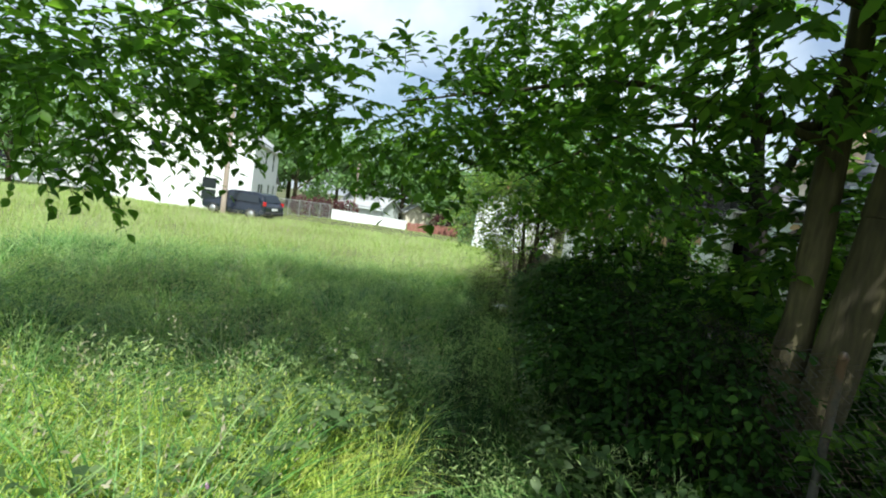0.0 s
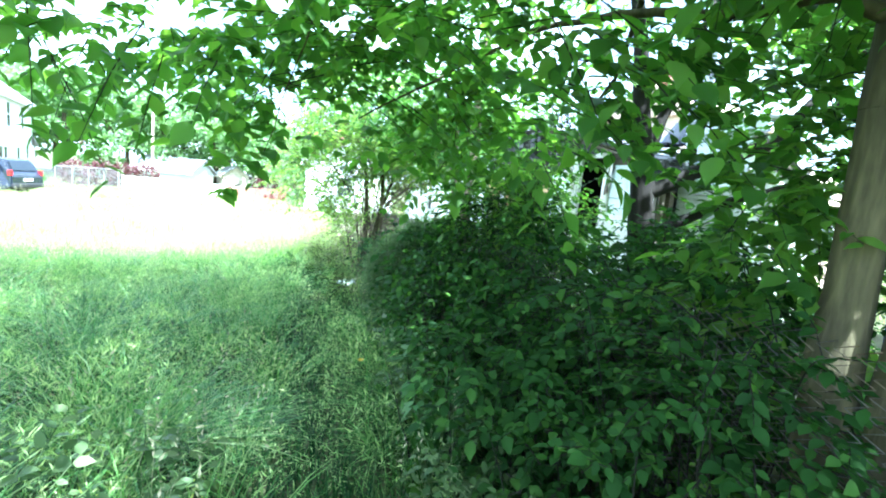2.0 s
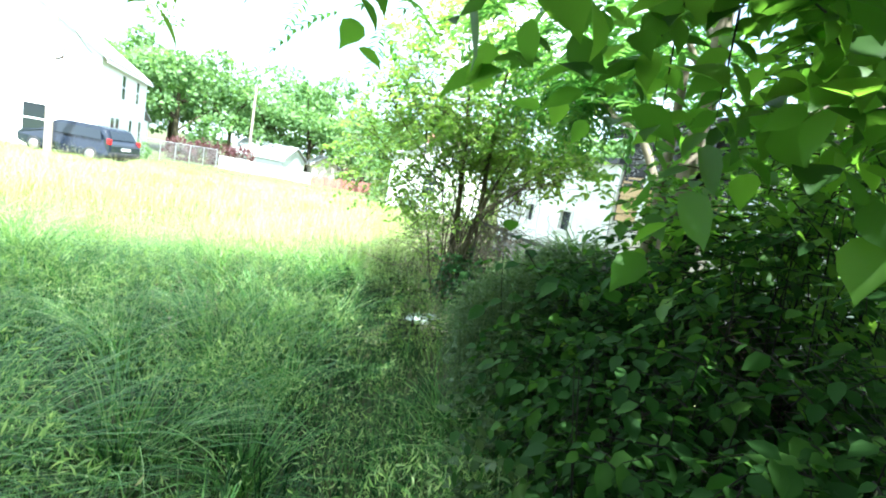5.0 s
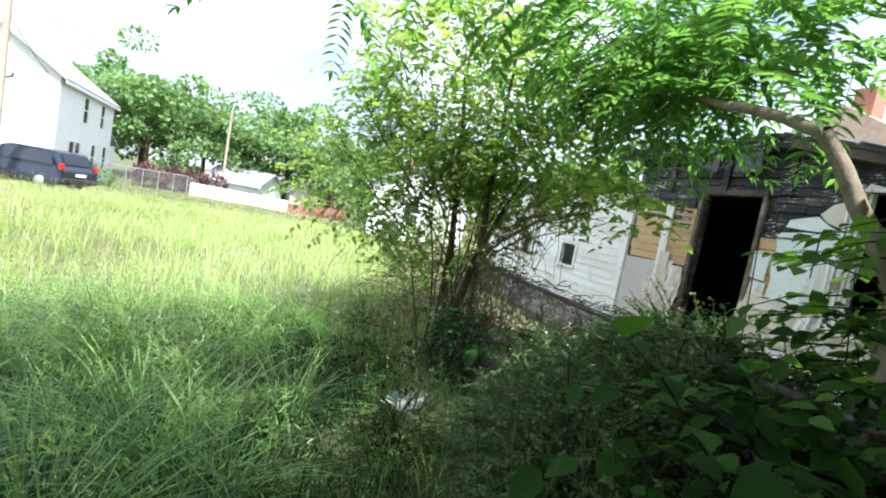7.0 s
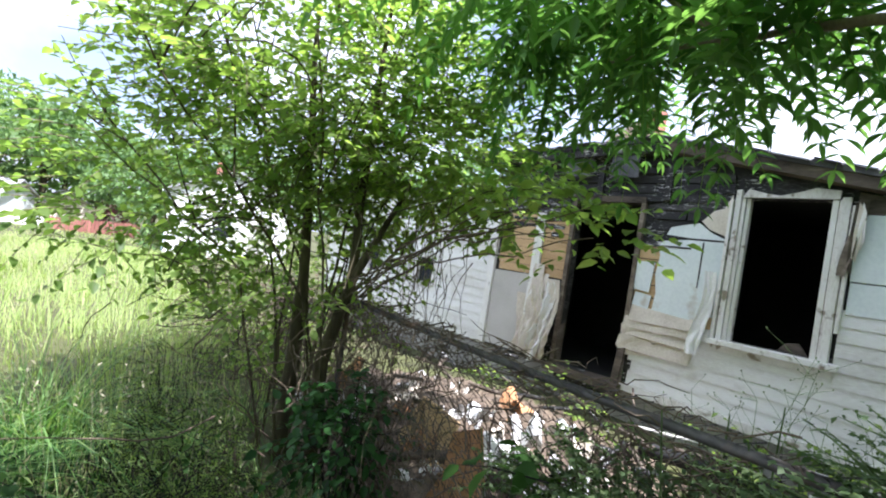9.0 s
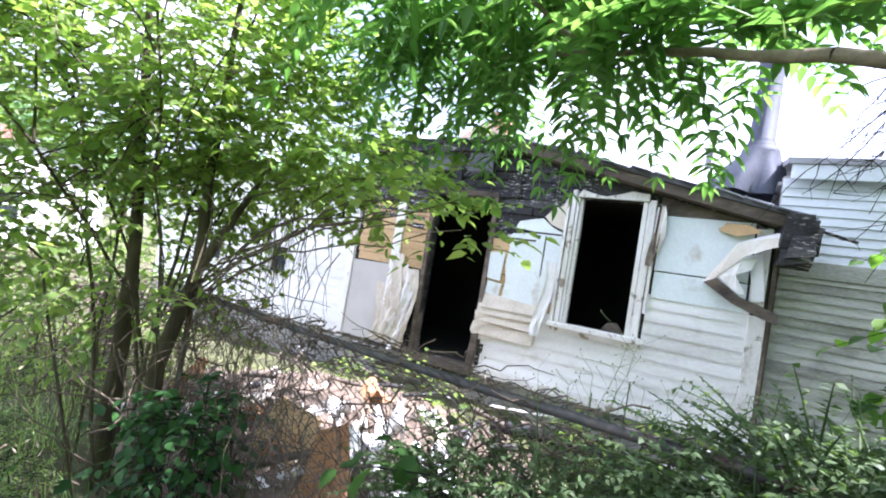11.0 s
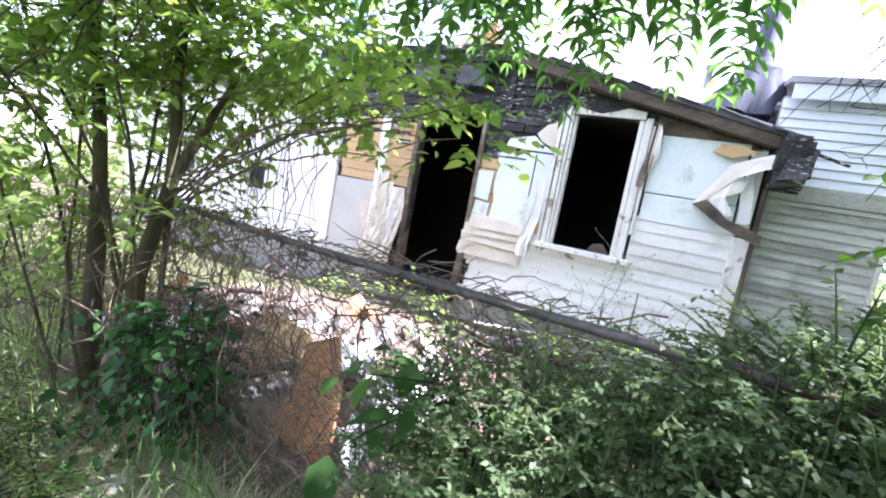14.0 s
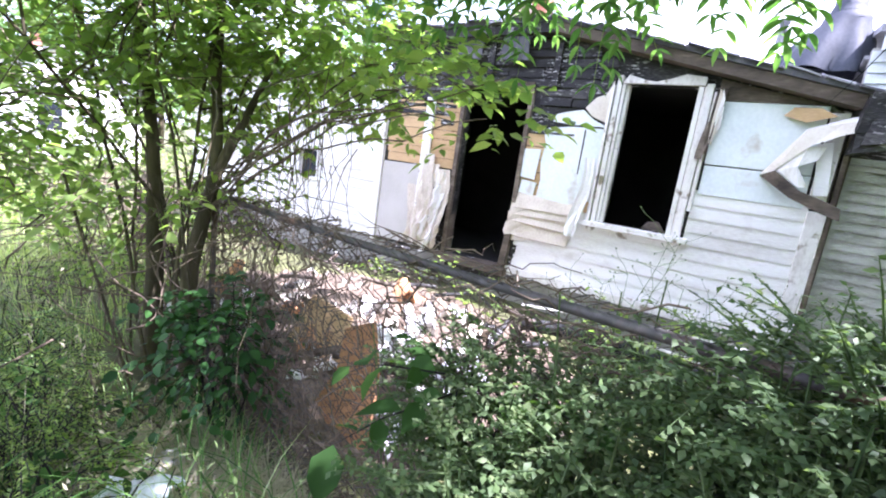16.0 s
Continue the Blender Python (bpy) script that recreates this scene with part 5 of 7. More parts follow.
part("tan_board", prism([(X0 - 0.014, 6.62, 2.435), (X0 - 0.014, 7.42, 2.435), (X0 - 0.014, 7.42, 2.62), (X0 - 0.014, 6.62, 2.44)], (0.03, 0, 0)), house, "scorched strip under the rake", M["burntwood"])
part("insulation_board", box(X0 - 0.012, X0 + 0.018, 6.60, 7.40, 1.59, 1.858, bevel=0.003, jag=0.008), house, "bluish white board", M["panel"])


def board(name, outline, material, label="", thick=0.016, x=X0 - 0.012):
    """A flat piece on the wall, from its outline in (y, z)."""
    bm = prism([(x + random.uniform(-0.003, 0.003), y, z) for y, z in outline], (thick, 0, 0))
    return part(name, bm, house, label, material)


board("insulation_board", [(8.36, 2.13), (8.5, 2.19), (8.62, 2.28), (8.78, 2.25), (8.9, 2.22), (8.93, 2.14), (8.7, 2.12), (8.36, 2.12)], M["panel"], "burnt-edged white board")
board("insulation_board", [(8.36, 2.1), (8.7, 2.1), (8.96, 2.07), (9.0, 2.0), (8.97, 1.9), (8.99, 1.7), (8.96, 1.5), (8.98, 1.28), (8.6, 1.27), (8.55, 1.12), (8.36, 1.12)], M["panel"], "burnt-edged white board")
board("insulation_board", [(9.01, 1.83), (9.2, 1.82), (9.21, 1.51), (9.03, 1.49)], M["panel"], "small square of white board", x=X0 - 0.022)
board("insulation_board", [(9.0, 1.46), (9.18, 1.48), (9.2, 1.33), (9.02, 1.31)], M["panel"], "small piece of white board")
for k in range(5):
    board("tan_board", [(8.88, 1.3 + k * 0.14), (9.2, 1.3 + k * 0.14), (9.2, 1.43 + k * 0.14), (8.88, 1.43 + k * 0.14)], M["tan"], "", 0.012, X0 + 0.006)
# dark splits in the white board
part("split", box(X0 - 0.016, X0 - 0.012, 8.55, 8.562, 1.62, 2.08, jag=0.006), house, "dark split", M["char"])
part("split", box(X0 - 0.016, X0 - 0.012, 8.42, 8.8, 2.105, 2.118, jag=0.006), house, "dark split", M["char"])

# charred boarding of the gable
z = 2.0
while z < 2.92:
    spans = [(8.66 if z < 2.28 else 8.36, 9.13)] if z < DOOR[3] else [(7.0 if z > 2.72 else 8.36, 11.2)]
    if z < DOOR[3]:
        spans.append((10.2, 11.2 if z > 2.0 else 10.4))
    for a, b in spans:
        a = max(a, 6.42 + (z - 2.29) / 0.24)
        y = a
        while y < b - 0.1:
            e = min(b, y + random.uniform(0.35, 0.9))
            if random.random() > 0.06:
                lap(y, e - random.uniform(0.002, 0.02), z, 0.098 + random.uniform(-0.012, 0.004), M["char"], "charred_board", X0, 0.01, random.uniform(0.006, 0.02))
            y = e
    z += 0.1
for y in (8.95, 9.75, 10.6):
    part("charred_batten", box(X0 - 0.05, X0 - 0.012, y, y + 0.07, 2.5, 2.95, jag=0.02), house, "charred batten", M["char"])
part("loose_shingle", box(X0 - 0.1, X0 - 0.085, 9.9, 10.25, 2.78, 3.02, jag=0.04), house, "curled dark shingle", M["shingle"])
part("loose_shingle", box(X0 - 0.13, X0 - 0.115, 9.3, 9.62, 2.75, 2.98, jag=0.04), house, "curled dark shingle", M["shingle"])

# tan boards and torn cladding between door and rear wing
for k in range(7):
    zz = 1.47 + k * 0.115
    part("tan_board", box(X0 - 0.004, X0 + 0.014, 10.14, 10.5, zz, zz + 0.109, jag=0.006), house, "", M["tan"])
    part("tan_board", box(X0 - 0.004, X0 + 0.014, 10.63, 11.22 - 0.03 * random.random(), zz, zz + 0.109, jag=0.006), house, "", M["tan"])
board("fibre_panel", [(10.5, 0.4), (11.26, 0.4), (11.26, 1.45), (10.6, 1.46), (10.52, 1.0)], M["plaster"], "fibre panel, cast shade painted in as grey", 0.014)
part("stud", box(X0 - 0.045, X0 - 0.012, 10.5, 10.63, 0.5, 2.3, jag=0.02, bevel=0.004), house, "splintered post", M["trim"])


def crumple(name, y0, y1, z0, z1, depth, folds, seed, material, label, x=X0):
    """A torn sheet hanging in folds."""
    r = np.random.default_rng(seed)
    ny, nz = 22, 30
    yy, zz = np.meshgrid(np.linspace(y0, y1, ny), np.linspace(z1, z0, nz))
    s = (zz - z1) / (z0 - z1)
    ph = r.uniform(0, 6, 3)
    wr = np.abs(np.sin(yy * 31 + zz * 17 + ph[2])) * 0.5 + np.abs(np.sin(yy * 53 - zz * 23 + ph[0])) * 0.35
    d = depth * (0.35 + s) * (0.5 * wr + 0.55 * np.sin(yy * folds + ph[0] + 2.2 * s) + 0.3 * np.sin(yy * folds * 2.1 + ph[1] - 3 * s) + 0.2 * np.sin(zz * 9 + ph[2]))
    edge = 0.12 * (y1 - y0) * np.sin(zz * 7 + ph[0])
    w = np.stack([x - 0.03 - np.abs(d) - 0.03 * s, yy + edge * np.linspace(-1, 1, ny)[None] * s + 0.04 * np.sin(zz * 5 + ph[1]), zz + r.normal(0, 0.004, zz.shape)], -1)
    front = w.reshape(-1, 3)
    back = front + np.array([0.006, 0, 0])
    i = (np.arange(nz - 1)[:, None] * ny + np.arange(ny - 1)[None]).ravel()
    q = np.stack([i, i + ny, i + ny + 1, i + 1], -1)
    n = ny * nz
    return part(name, raw_mesh(name, np.concatenate([front, back]), np.concatenate([q, q[:, ::-1] + n]), material, True), house, label)


crumple("torn_sheet", 10.2, 10.4, 0.42, 1.42, 0.15, 26, 7, M["trim"], "torn white sheet folded over at the door")
crumple("torn_sheet", 10.36, 10.5, 0.5, 1.62, 0.12, 34, 8, M["paper"], "narrow torn strip hanging in deep folds")
crumple("torn_sheet", 10.13, 10.36, 0.42, 1.45, 0.10, 17, 1, M["paper"], "torn white sheet hanging in folds")
crumple("torn_sheet", 10.3, 10.56, 0.42, 1.5, 0.07, 21, 2, M["paper"], "torn cream sheet hanging in folds")
crumple("torn_sheet", 10.5, 10.74, 0.45, 1.2, 0.06, 18, 3, M["paper"], "torn cream sheet hanging in folds")
crumple("torn_sheet", 8.41, 8.52, 0.96, 1.8, 0.045, 34, 4, M["siding"], "torn pale strip hanging beside the window")
for k in range(3):
    board("siding_stub", [(8.38, 1.1 + 0.13 * k), (8.47, 1.1 + 0.13 * k), (8.46, 1.22 + 0.13 * k), (8.38, 1.22 + 0.13 * k)], M["siding"] if k != 1 else M["tan"], "", 0.012, X0 - 0.03)
board("torn_corner", [(8.35, 2.58), (8.41, 2.44), (8.5, 2.41), (8.6, 2.3), (8.52, 2.22), (8.36, 2.16)], M["paper"], "scorched torn corner", 0.01, X0 - 0.026)
for k in range(4):
    zz = 0.844 + 0.115 * k
    lap(8.55 + random.uniform(-0.1, 0.1), 9.25 + random.uniform(-0.04, 0.03), zz, 0.122, M["paper"], "buckled_board", X0 - 0.012, 0.022, 0.03)
crumple("torn_sheet", 7.39, 7.46, 1.9, 2.55, 0.012, 30, 5, M["burntwood"], "scorched paint curling off the casing")

# door frame
part("door_jamb", box(X0 - 0.03, X0 + 0.12, DOOR[0] - 0.05, DOOR[0], 0.42, DOOR[3] + 0.05, jag=0.01), house, "charred jamb", M["burntwood"])
part("door_jamb", box(X0 - 0.03, X0 + 0.12, DOOR[1], DOOR[1] + 0.05, 0.42, DOOR[3] + 0.05, jag=0.01), house, "charred jamb", M["burntwood"])
part("door_head", box(X0 - 0.035, X0 + 0.12, DOOR[0] - 0.05, DOOR[1] + 0.05, DOOR[3], DOOR[3] + 0.07, jag=0.012), house, "charred head", M["burntwood"])
part("door_sill", box(X0 - 0.12, X0 + 0.14, DOOR[0] - 0.08, DOOR[1] + 0.1, 0.34, 0.42, jag=0.02, bevel=0.008), house, "burnt sill", M["burntwood"])
part("leaning_board", prism([(X0 - 0.06, 9.2, 0.4), (X0 - 0.03, 9.18, 0.84), (X0 - 0.03, 9.26, 0.82), (X0 - 0.06, 9.28, 0.38)], (-0.03, 0, 0)), house, "scorched board at the door foot", M["burntwood"])

# window casing and sill
window = part("window", box(X0 - 0.015, X0 + 0.1, WIN[0] - 0.012, WIN[0] + 0.03, WIN[2], WIN[3]), house, "empty window with peeling cream casing", M["trim"])
# three strips each side, one behind the next, with dark gaps between them
for a, b, d0, c, d, nm in [
    (WIN[1] + 0.004, WIN[1] + 0.03, 0.012, WIN[2], WIN[3], "inner_stop"), (WIN[1] + 0.036, WIN[1] + 0.088, 0.032, WIN[2] - 0.05, WIN[3] + 0.08, "casing"), (WIN[1] + 0.096, WIN[1] + 0.126, 0.05, WIN[2] - 0.04, WIN[3] - 0.02, "back_band"),
    (WIN[0] - 0.03, WIN[0] - 0.012, 0.014, WIN[2], WIN[3], "inner_stop"), (WIN[0] - 0.098, WIN[0] - 0.036, 0.034, WIN[2] - 0.05, WIN[3] + 0.02, "casing"), (WIN[0] - 0.14, WIN[0] - 0.106, 0.05, 1.42, WIN[3] - 0.05, "back_band"),
]:
    part(nm, box(X0 - d0, X0 + 0.02, a, b, c, d, bevel=0.004, jag=0.008), window, "", M["trim"])
head = [(WIN[0] - 0.02, WIN[3] + 0.006)] + [(WIN[0] - 0.02 + 0.085 * k, WIN[3] + 0.065 + 0.025 * math.sin(k * 0.9) + random.uniform(-0.016, 0.016)) for k in range(9)] + [(WIN[1] + 0.03, WIN[3] + 0.006)]
part("head_casing", prism([(X0 - 0.036, y, z) for y, z in head], (0.05, 0, 0)), window, "cream head casing burnt ragged along its top", M["trim"])
part("inner_stop", box(X0 + 0.02, X0 + 0.1, WIN[1] - 0.03, WIN[1], WIN[2], WIN[3], jag=0.006), window, "", M["trim"])
# scorched strip that curls away beside the upper window
for k in range(3):
    y0 = WIN[0] - 0.16 - 0.022 * k
    part("peeling_strip", prism([(X0 - 0.055 - 0.012 * k, y0, 2.5 - 0.03 * k), (X0 - 0.06, y0 + 0.03, 2.53), (X0 - 0.075, y0 + 0.04, 2.25), (X0 - 0.06, y0 + 0.035, 1.98 + 0.08 * k), (X0 - 0.05, y0 + 0.008, 1.93 + 0.1 * k), (X0 - 0.075, y0 - 0.012, 2.2)], (0.006, 0.0, 0)), window, "scorched paint peeling off in a strip", M[("burntwood", "paper", "trim")[k]])
# fallen piece lying inside on the sill
part("fallen_lath", prism([(X0 + 0.12, 7.62, 1.165), (X0 + 0.12, 7.85, 1.165), (X0 + 0.16, 7.8, 1.24), (X0 + 0.16, 7.7, 1.26)], (0.02, 0, 0)), window, "grey fallen lath", M["burntwood"])
part("sill", box(X0 - 0.09, X0 + 0.1, WIN[0] - 0.17, WIN[1] + 0.14, WIN[2] - 0.055, WIN[2], bevel=0.006, jag=0.008), window, "worn sill", M["trim"])
part("apron", box(X0 - 0.03, X0 - 0.012, WIN[0] - 0.13, WIN[1] + 0.12, WIN[2] - 0.12, WIN[2] - 0.055, jag=0.006), window, "", M["trim"])

# roof
def slab(name, y0, y1, z0, z1, xa, xb, t, material, label=""):
    return part(name, prism([(xa, y0, z0), (xa, y1, z1), (xa, y1, z1 + t), (xa, y0, z0 + t)], (xb - xa, 0, 0)), house, label, material)


slab("rake_board", 6.3, 9.0, roof_z(6.3) - 0.0, roof_z(9.0) - 0.0, X0 - 0.16, X0 - 0.13, 0.1, M["burntwood"], "scorched rake board")
slab("soffit", 6.25, 9.0, roof_z(6.25), roof_z(9.0), X0 - 0.13, X0 + 0.02, 0.03, M["burntwood"], "scorched soffit boards")
slab("roof", 6.2, 9.0, roof_z(6.2) + 0.105, roof_z(9.0) + 0.105, X0 - 0.18, X0 + 4.7, 0.05, M["shingle"], "burnt roof covering")
slab("rake_board", 9.0, 11.7, roof_z(9.0) - 0.0, roof_z(11.7) - 0.0, X0 - 0.16, X0 - 0.13, 0.1, M["char"], "charred rake board")
slab("roof", 9.0, 11.75, roof_z(9.0) + 0.105, roof_z(11.75) + 0.105, X0 - 0.18, X0 + 4.7, 0.05, M["shingle"], "burnt roof covering")
slab("soffit", 9.0, 11.3, roof_z(9.0), roof_z(11.3), X0 - 0.13, X0 + 0.02, 0.03, M["char"], "charred soffit boards")
slab("roof", JOG + 0.05, REAR + 0.3, 2.5, 2.5, X0 - 0.06, X0 + 2.4, 0.1, M["shingle"], "rear wing roof")
y = 6.25
while y < 11.5:
    e = y + random.uniform(0.18, 0.34)
    xa = X0 - 0.2 - random.uniform(0, 0.06)
    za, zb = roof_z(y) + 0.158 + random.uniform(0, 0.012), roof_z(e) + 0.158 + random.uniform(0, 0.03)
    sag = random.uniform(0.01, 0.05)
    part("shingle", prism([(X0 + 0.3, y, za), (X0 + 0.3, e, zb), (X0 - 0.1, e, zb), (xa, e - 0.02, zb - sag), (xa - 0.01, y + 0.01, za - sag), (X0 - 0.1, y, za)], (0, 0, 0.014)), house, "", M["shingle"] if random.random() > 0.2 else M["greyroof"])
    y = e
# burnt end of the eave
for k in range(9):
    a = rng.uniform(-0.06, 0.12, 3)
    part("burnt_rafter_end", box(X0 - 0.24 + a[0] * 1.2, X0 + 0.06 + a[1], 6.16 + a[1] * 0.7, 6.36 + a[2] * 0.6, 2.08 + a[0] + 0.035 * k, 2.2 + a[2] + 0.035 * k, jag=0.07), house, "charred rafter end", M["char"])
part("iron_bar", raw_mesh("iron_bar", *tube_arrays([(X0 - 0.2, 6.3, 2.42), (X0 + 0.1, 5.85, 2.35)], [0.014, 0.014], 6), M["char"]), house, "charred iron bar")
# folded flap of cladding peeling from the corner
def flap(points, material, label):
    bm = bmesh.new()
    a = [bm.verts.new(p) for p in points]
    b = [bm.verts.new((p[0] + 0.012, p[1], p[2] + 0.004)) for p in points]
    bm.faces.new(a[::-1])
    bm.faces.new(b)
    for i in range(len(a)):
        k = (i + 1) % len(a)
        bm.faces.new((a[i], a[k], b[k], b[i]))
    bmesh.ops.recalc_face_normals(bm, faces=bm.faces)
    bmesh.ops.triangulate(bm, faces=bm.faces)
    return part("peeled_flap", bm, house, label, material)


flap([(X0 - 0.04, 6.96, 1.83), (X0 - 0.13, 6.72, 2.22), (X0 - 0.17, 6.5, 2.28), (X0 - 0.24, 6.27, 2.33), (X0 - 0.25, 6.28, 2.25), (X0 - 0.2, 6.48, 2.19), (X0 - 0.15, 6.66, 2.1), (X0 - 0.1, 6.87, 1.87)], M["paper"], "peeled cladding, pale ragged edge")
flap([(X0 - 0.05, 6.96, 1.82), (X0 - 0.12, 6.86, 1.87), (X0 - 0.2, 6.66, 1.72), (X0 - 0.22, 6.5, 1.67), (X0 - 0.22, 6.38, 1.62), (X0 - 0.23, 6.37, 1.53), (X0 - 0.22, 6.5, 1.57), (X0 - 0.18, 6.72, 1.66)], M["burntwood"], "peeled cladding, scorched underside")
flap([(X0 - 0.09, 6.86, 1.88), (X0 - 0.13, 6.68, 2.08), (X0 - 0.1, 6.56, 2.1), (X0 - 0.12, 6.6, 1.98), (X0 - 0.16, 6.72, 1.92), (X0 - 0.15, 6.62, 1.76), (X0 - 0.17, 6.68, 1.75)], M["trim"], "peeled cladding, white inside")
flap([(X0 - 0.03, 6.62, 2.12), (X0 - 0.05, 6.52, 2.14), (X0 - 0.09, 6.47, 1.72), (X0 - 0.08, 6.56, 1.7)], M["siding"], "peeled white strip")
flap([(X0 - 0.06, 6.7, 2.24), (X0 - 0.16, 6.45, 2.33), (X0 - 0.26, 6.18, 2.34), (X0 - 0.2, 6.42, 2.29)], M["siding"], "peeled cladding strip")
flap([(X0 - 0.04, 6.9, 2.33), (X0 - 0.05, 6.84, 2.4), (X0 - 0.12, 6.66, 2.39), (X0 - 0.14, 6.55, 2.33), (X0 - 0.08, 6.74, 2.28)], M["tan"], "scrap of tan board")

# rear wing, white boards with small windows
for z in np.arange(0.36, 2.46, 0.128):
    y = JOG + 0.06
    segs = [(JOG + 0.06, REAR)]
    if 0.93 < z + 0.06 < 1.5:
        segs = [(JOG + 0.06, 12.58), (13.08, 14.2), (14.6, REAR)]
    for a, b in segs:
        lap(a, b, z, 0.14, M["siding"], x=X0 + 0.04)
part("wing_wall", box(X0 + 0.06, X0 + 0.14, JOG + 0.1, 12.58, 0.35, 2.5), house, "", M["siding"])
part("wing_wall", box(X0 + 0.06, X0 + 0.14, 12.58, 14.6, 0.35, 0.98), house, "", M["siding"])
part("wing_wall", box(X0 + 0.06, X0 + 0.14, 12.58, 14.6, 1.47, 2.5), house, "", M["siding"])
part("wing_wall", box(X0 + 0.06, X0 + 0.14, 13.08, 14.2, 0.98, 1.47), house, "", M["siding"])
part("wing_wall", box(X0 + 0.06, X0 + 0.14, 14.6, REAR, 0.35, 2.5), house, "", M["siding"])
for y0, y1 in ((12.58, 13.08), (14.2, 14.6)):
    w = part("small_window", box(X0 + 0.09, X0 + 0.1, y0 + 0.04, y1 - 0.04, 1.02, 1.43), house, "small dark window in a white frame", M["glass"])
    for a, b, c, d in ((y0, y0 + 0.045, 0.98, 1.47), (y1 - 0.045, y1, 0.98, 1.47), (y0 + 0.045, y1 - 0.045, 1.425, 1.47), (y0 + 0.045, y1 - 0.045, 0.98, 1.02)):
        part("frame", box(X0 + 0.01, X0 + 0.1, a, b, c, d), w, "", M["trim"])

# ---------------------------------------------------------------- neighbour's house
NX, NY = 7.3, 5.38
nb = thing("neighbour_house", (8.6, 5.9, 0.0), "pale clapboard house with metal flue, lower wall dirty and shade painted in", "house")


def lapn(y0, y1, z, h, material):
    bm = prism([(NX - 0.015, y0, z), (NX + 0.014, y0, z), (NX + 0.014, y0, z + h), (NX + 0.006, y0, z + h)], (0, y1 - y0, 0))
    return part("siding_board", bm, nb, "", material)


for z in np.arange(0.04, 2.0, 0.088):
    lapn(NY, 6.4, z, 0.094, M["siding_dirt_shade"])
part("belt_board", box(NX - 0.03, NX + 0.02, NY, 6.4, 2.02, 2.18, bevel=0.005), nb, "grey belt board", M["siding_dirt_shade"])
for z in np.arange(2.18, 2.92, 0.088):
    lapn(NY, 6.4, z, 0.094, M["siding_n"])
part("wall", box(NX + 0.015, NX + 0.13, NY, 6.4, -0.1, 3.0), nb, "", M["siding_dirt_shade"])
part("eave_board", box(NX - 0.12, NX - 0.09, NY - 0.2, 6.36, 2.95, 3.09, bevel=0.005), nb, "blue-white eave board", M["siding_n"])
part("roof", prism([(NX - 0.14, NY - 0.22, 3.095), (NX - 0.14, 6.4, 3.095), (NX + 2.0, 6.4, 3.45), (NX + 2.0, NY - 0.22, 3.45)], (0, 0, 0.06)), nb, "grey roof", M["greyroof"])
part("low_roof", prism([(NX + 0.55, 6.41, 2.9), (NX + 0.55, 8.2, 2.9), (NX + 2.4, 8.2, 3.36), (NX + 2.4, 6.41, 3.36)], (0, 0, 0.05)), nb, "blue-grey lower roof", M["flue"])
# south face, with the lean-to slope
for z in np.arange(0.05, 2.85, 0.118):
    xr = min(9.4, NX + 0.15 + (2.88 - z) / 0.37 if z > 2.05 else 9.4)
    if xr - NX > 0.12:
        part("siding_board", prism([(NX, NY - 0.016, z), (NX, NY + 0.014, z), (NX, NY + 0.014, z + 0.128), (NX, NY + 0.004, z + 0.128)], (xr - NX, 0, 0)), nb, "", M["siding_dirt_shade"])
part("wall", prism([(NX, NY + 0.015, -0.1), (9.4, NY + 0.015, -0.1), (9.4, NY + 0.015, 2.15), (NX, NY + 0.015, 2.9)], (0, 0.12, 0)), nb, "", M["siding_dirt_shade"])
part("rake_board", prism([(NX + 0.1, NY - 0.1, 2.78), (9.6, NY - 0.1, 2.04), (9.6, NY - 0.1, 2.16), (NX + 0.1, NY - 0.1, 2.9)], (0, 0.08, 0)), nb, "weathered rake board", M["burntwood"])
part("lean_to_roof", prism([(NX + 0.05, NY - 0.14, 2.92), (9.65, NY - 0.14, 2.17), (9.65, NY - 0.14, 2.2), (NX + 0.05, NY - 0.14, 2.95)], (0, 1.2, 0)), nb, "grey lean-to roof", M["greyroof"])
part("corner_board", box(NX - 0.03, NX + 0.06, NY - 0.04, NY + 0.0, 0.0, 2.75), nb, "white corner board", M["trim"])
part("side_wall", box(9.3, 9.42, NY + 0.14, 6.4, -0.1, 2.15), nb, "", M["siding_dirt_shade"])
flue = part("flue", raw_mesh("flue", *tube_arrays([(7.8, 6.6, 3.2), (7.8, 6.6, 3.42), (7.8, 6.6, 3.44), (7.8, 6.6, 3.46), (7.8, 6.6, 4.7)], [0.15, 0.15, 0.15, 0.125, 0.122], 18), M["flue"], True), nb, "blue-grey metal flue")
part("storm_collar", raw_mesh("storm_collar", *tube_arrays([(7.8, 6.6, 3.36), (7.8, 6.6, 3.4), (7.8, 6.6, 3.43), (7.8, 6.6, 3.5)], [0.19, 0.18, 0.15, 0.13], 18), M["flue"], True), nb)
# sheet wrapped round its foot, spreading down over the eave in folds
ring = np.linspace(0, 2 * math.pi, 40, endpoint=False)
wrap = []
for k, (zz, ra, rb) in enumerate([(3.36, 0.17, 0.18), (3.26, 0.2, 0.23), (3.14, 0.25, 0.31), (3.0, 0.3, 0.36), (2.86, 0.33, 0.4)]):
    fold = 1 + 0.05 * k * np.sin(ring * 5 + 0.6) * 0.5 + 0.03 * k * np.sin(ring * 9)
    wrap.append(np.stack([7.74 + ra * np.cos(ring) * fold, 6.6 + 0.03 * k + rb * np.sin(ring) * fold, np.full(40, zz) + 0.02 * np.sin(ring * 3)], -1))
i = (np.arange(4)[:, None] * 40 + np.arange(40)[None]).ravel()
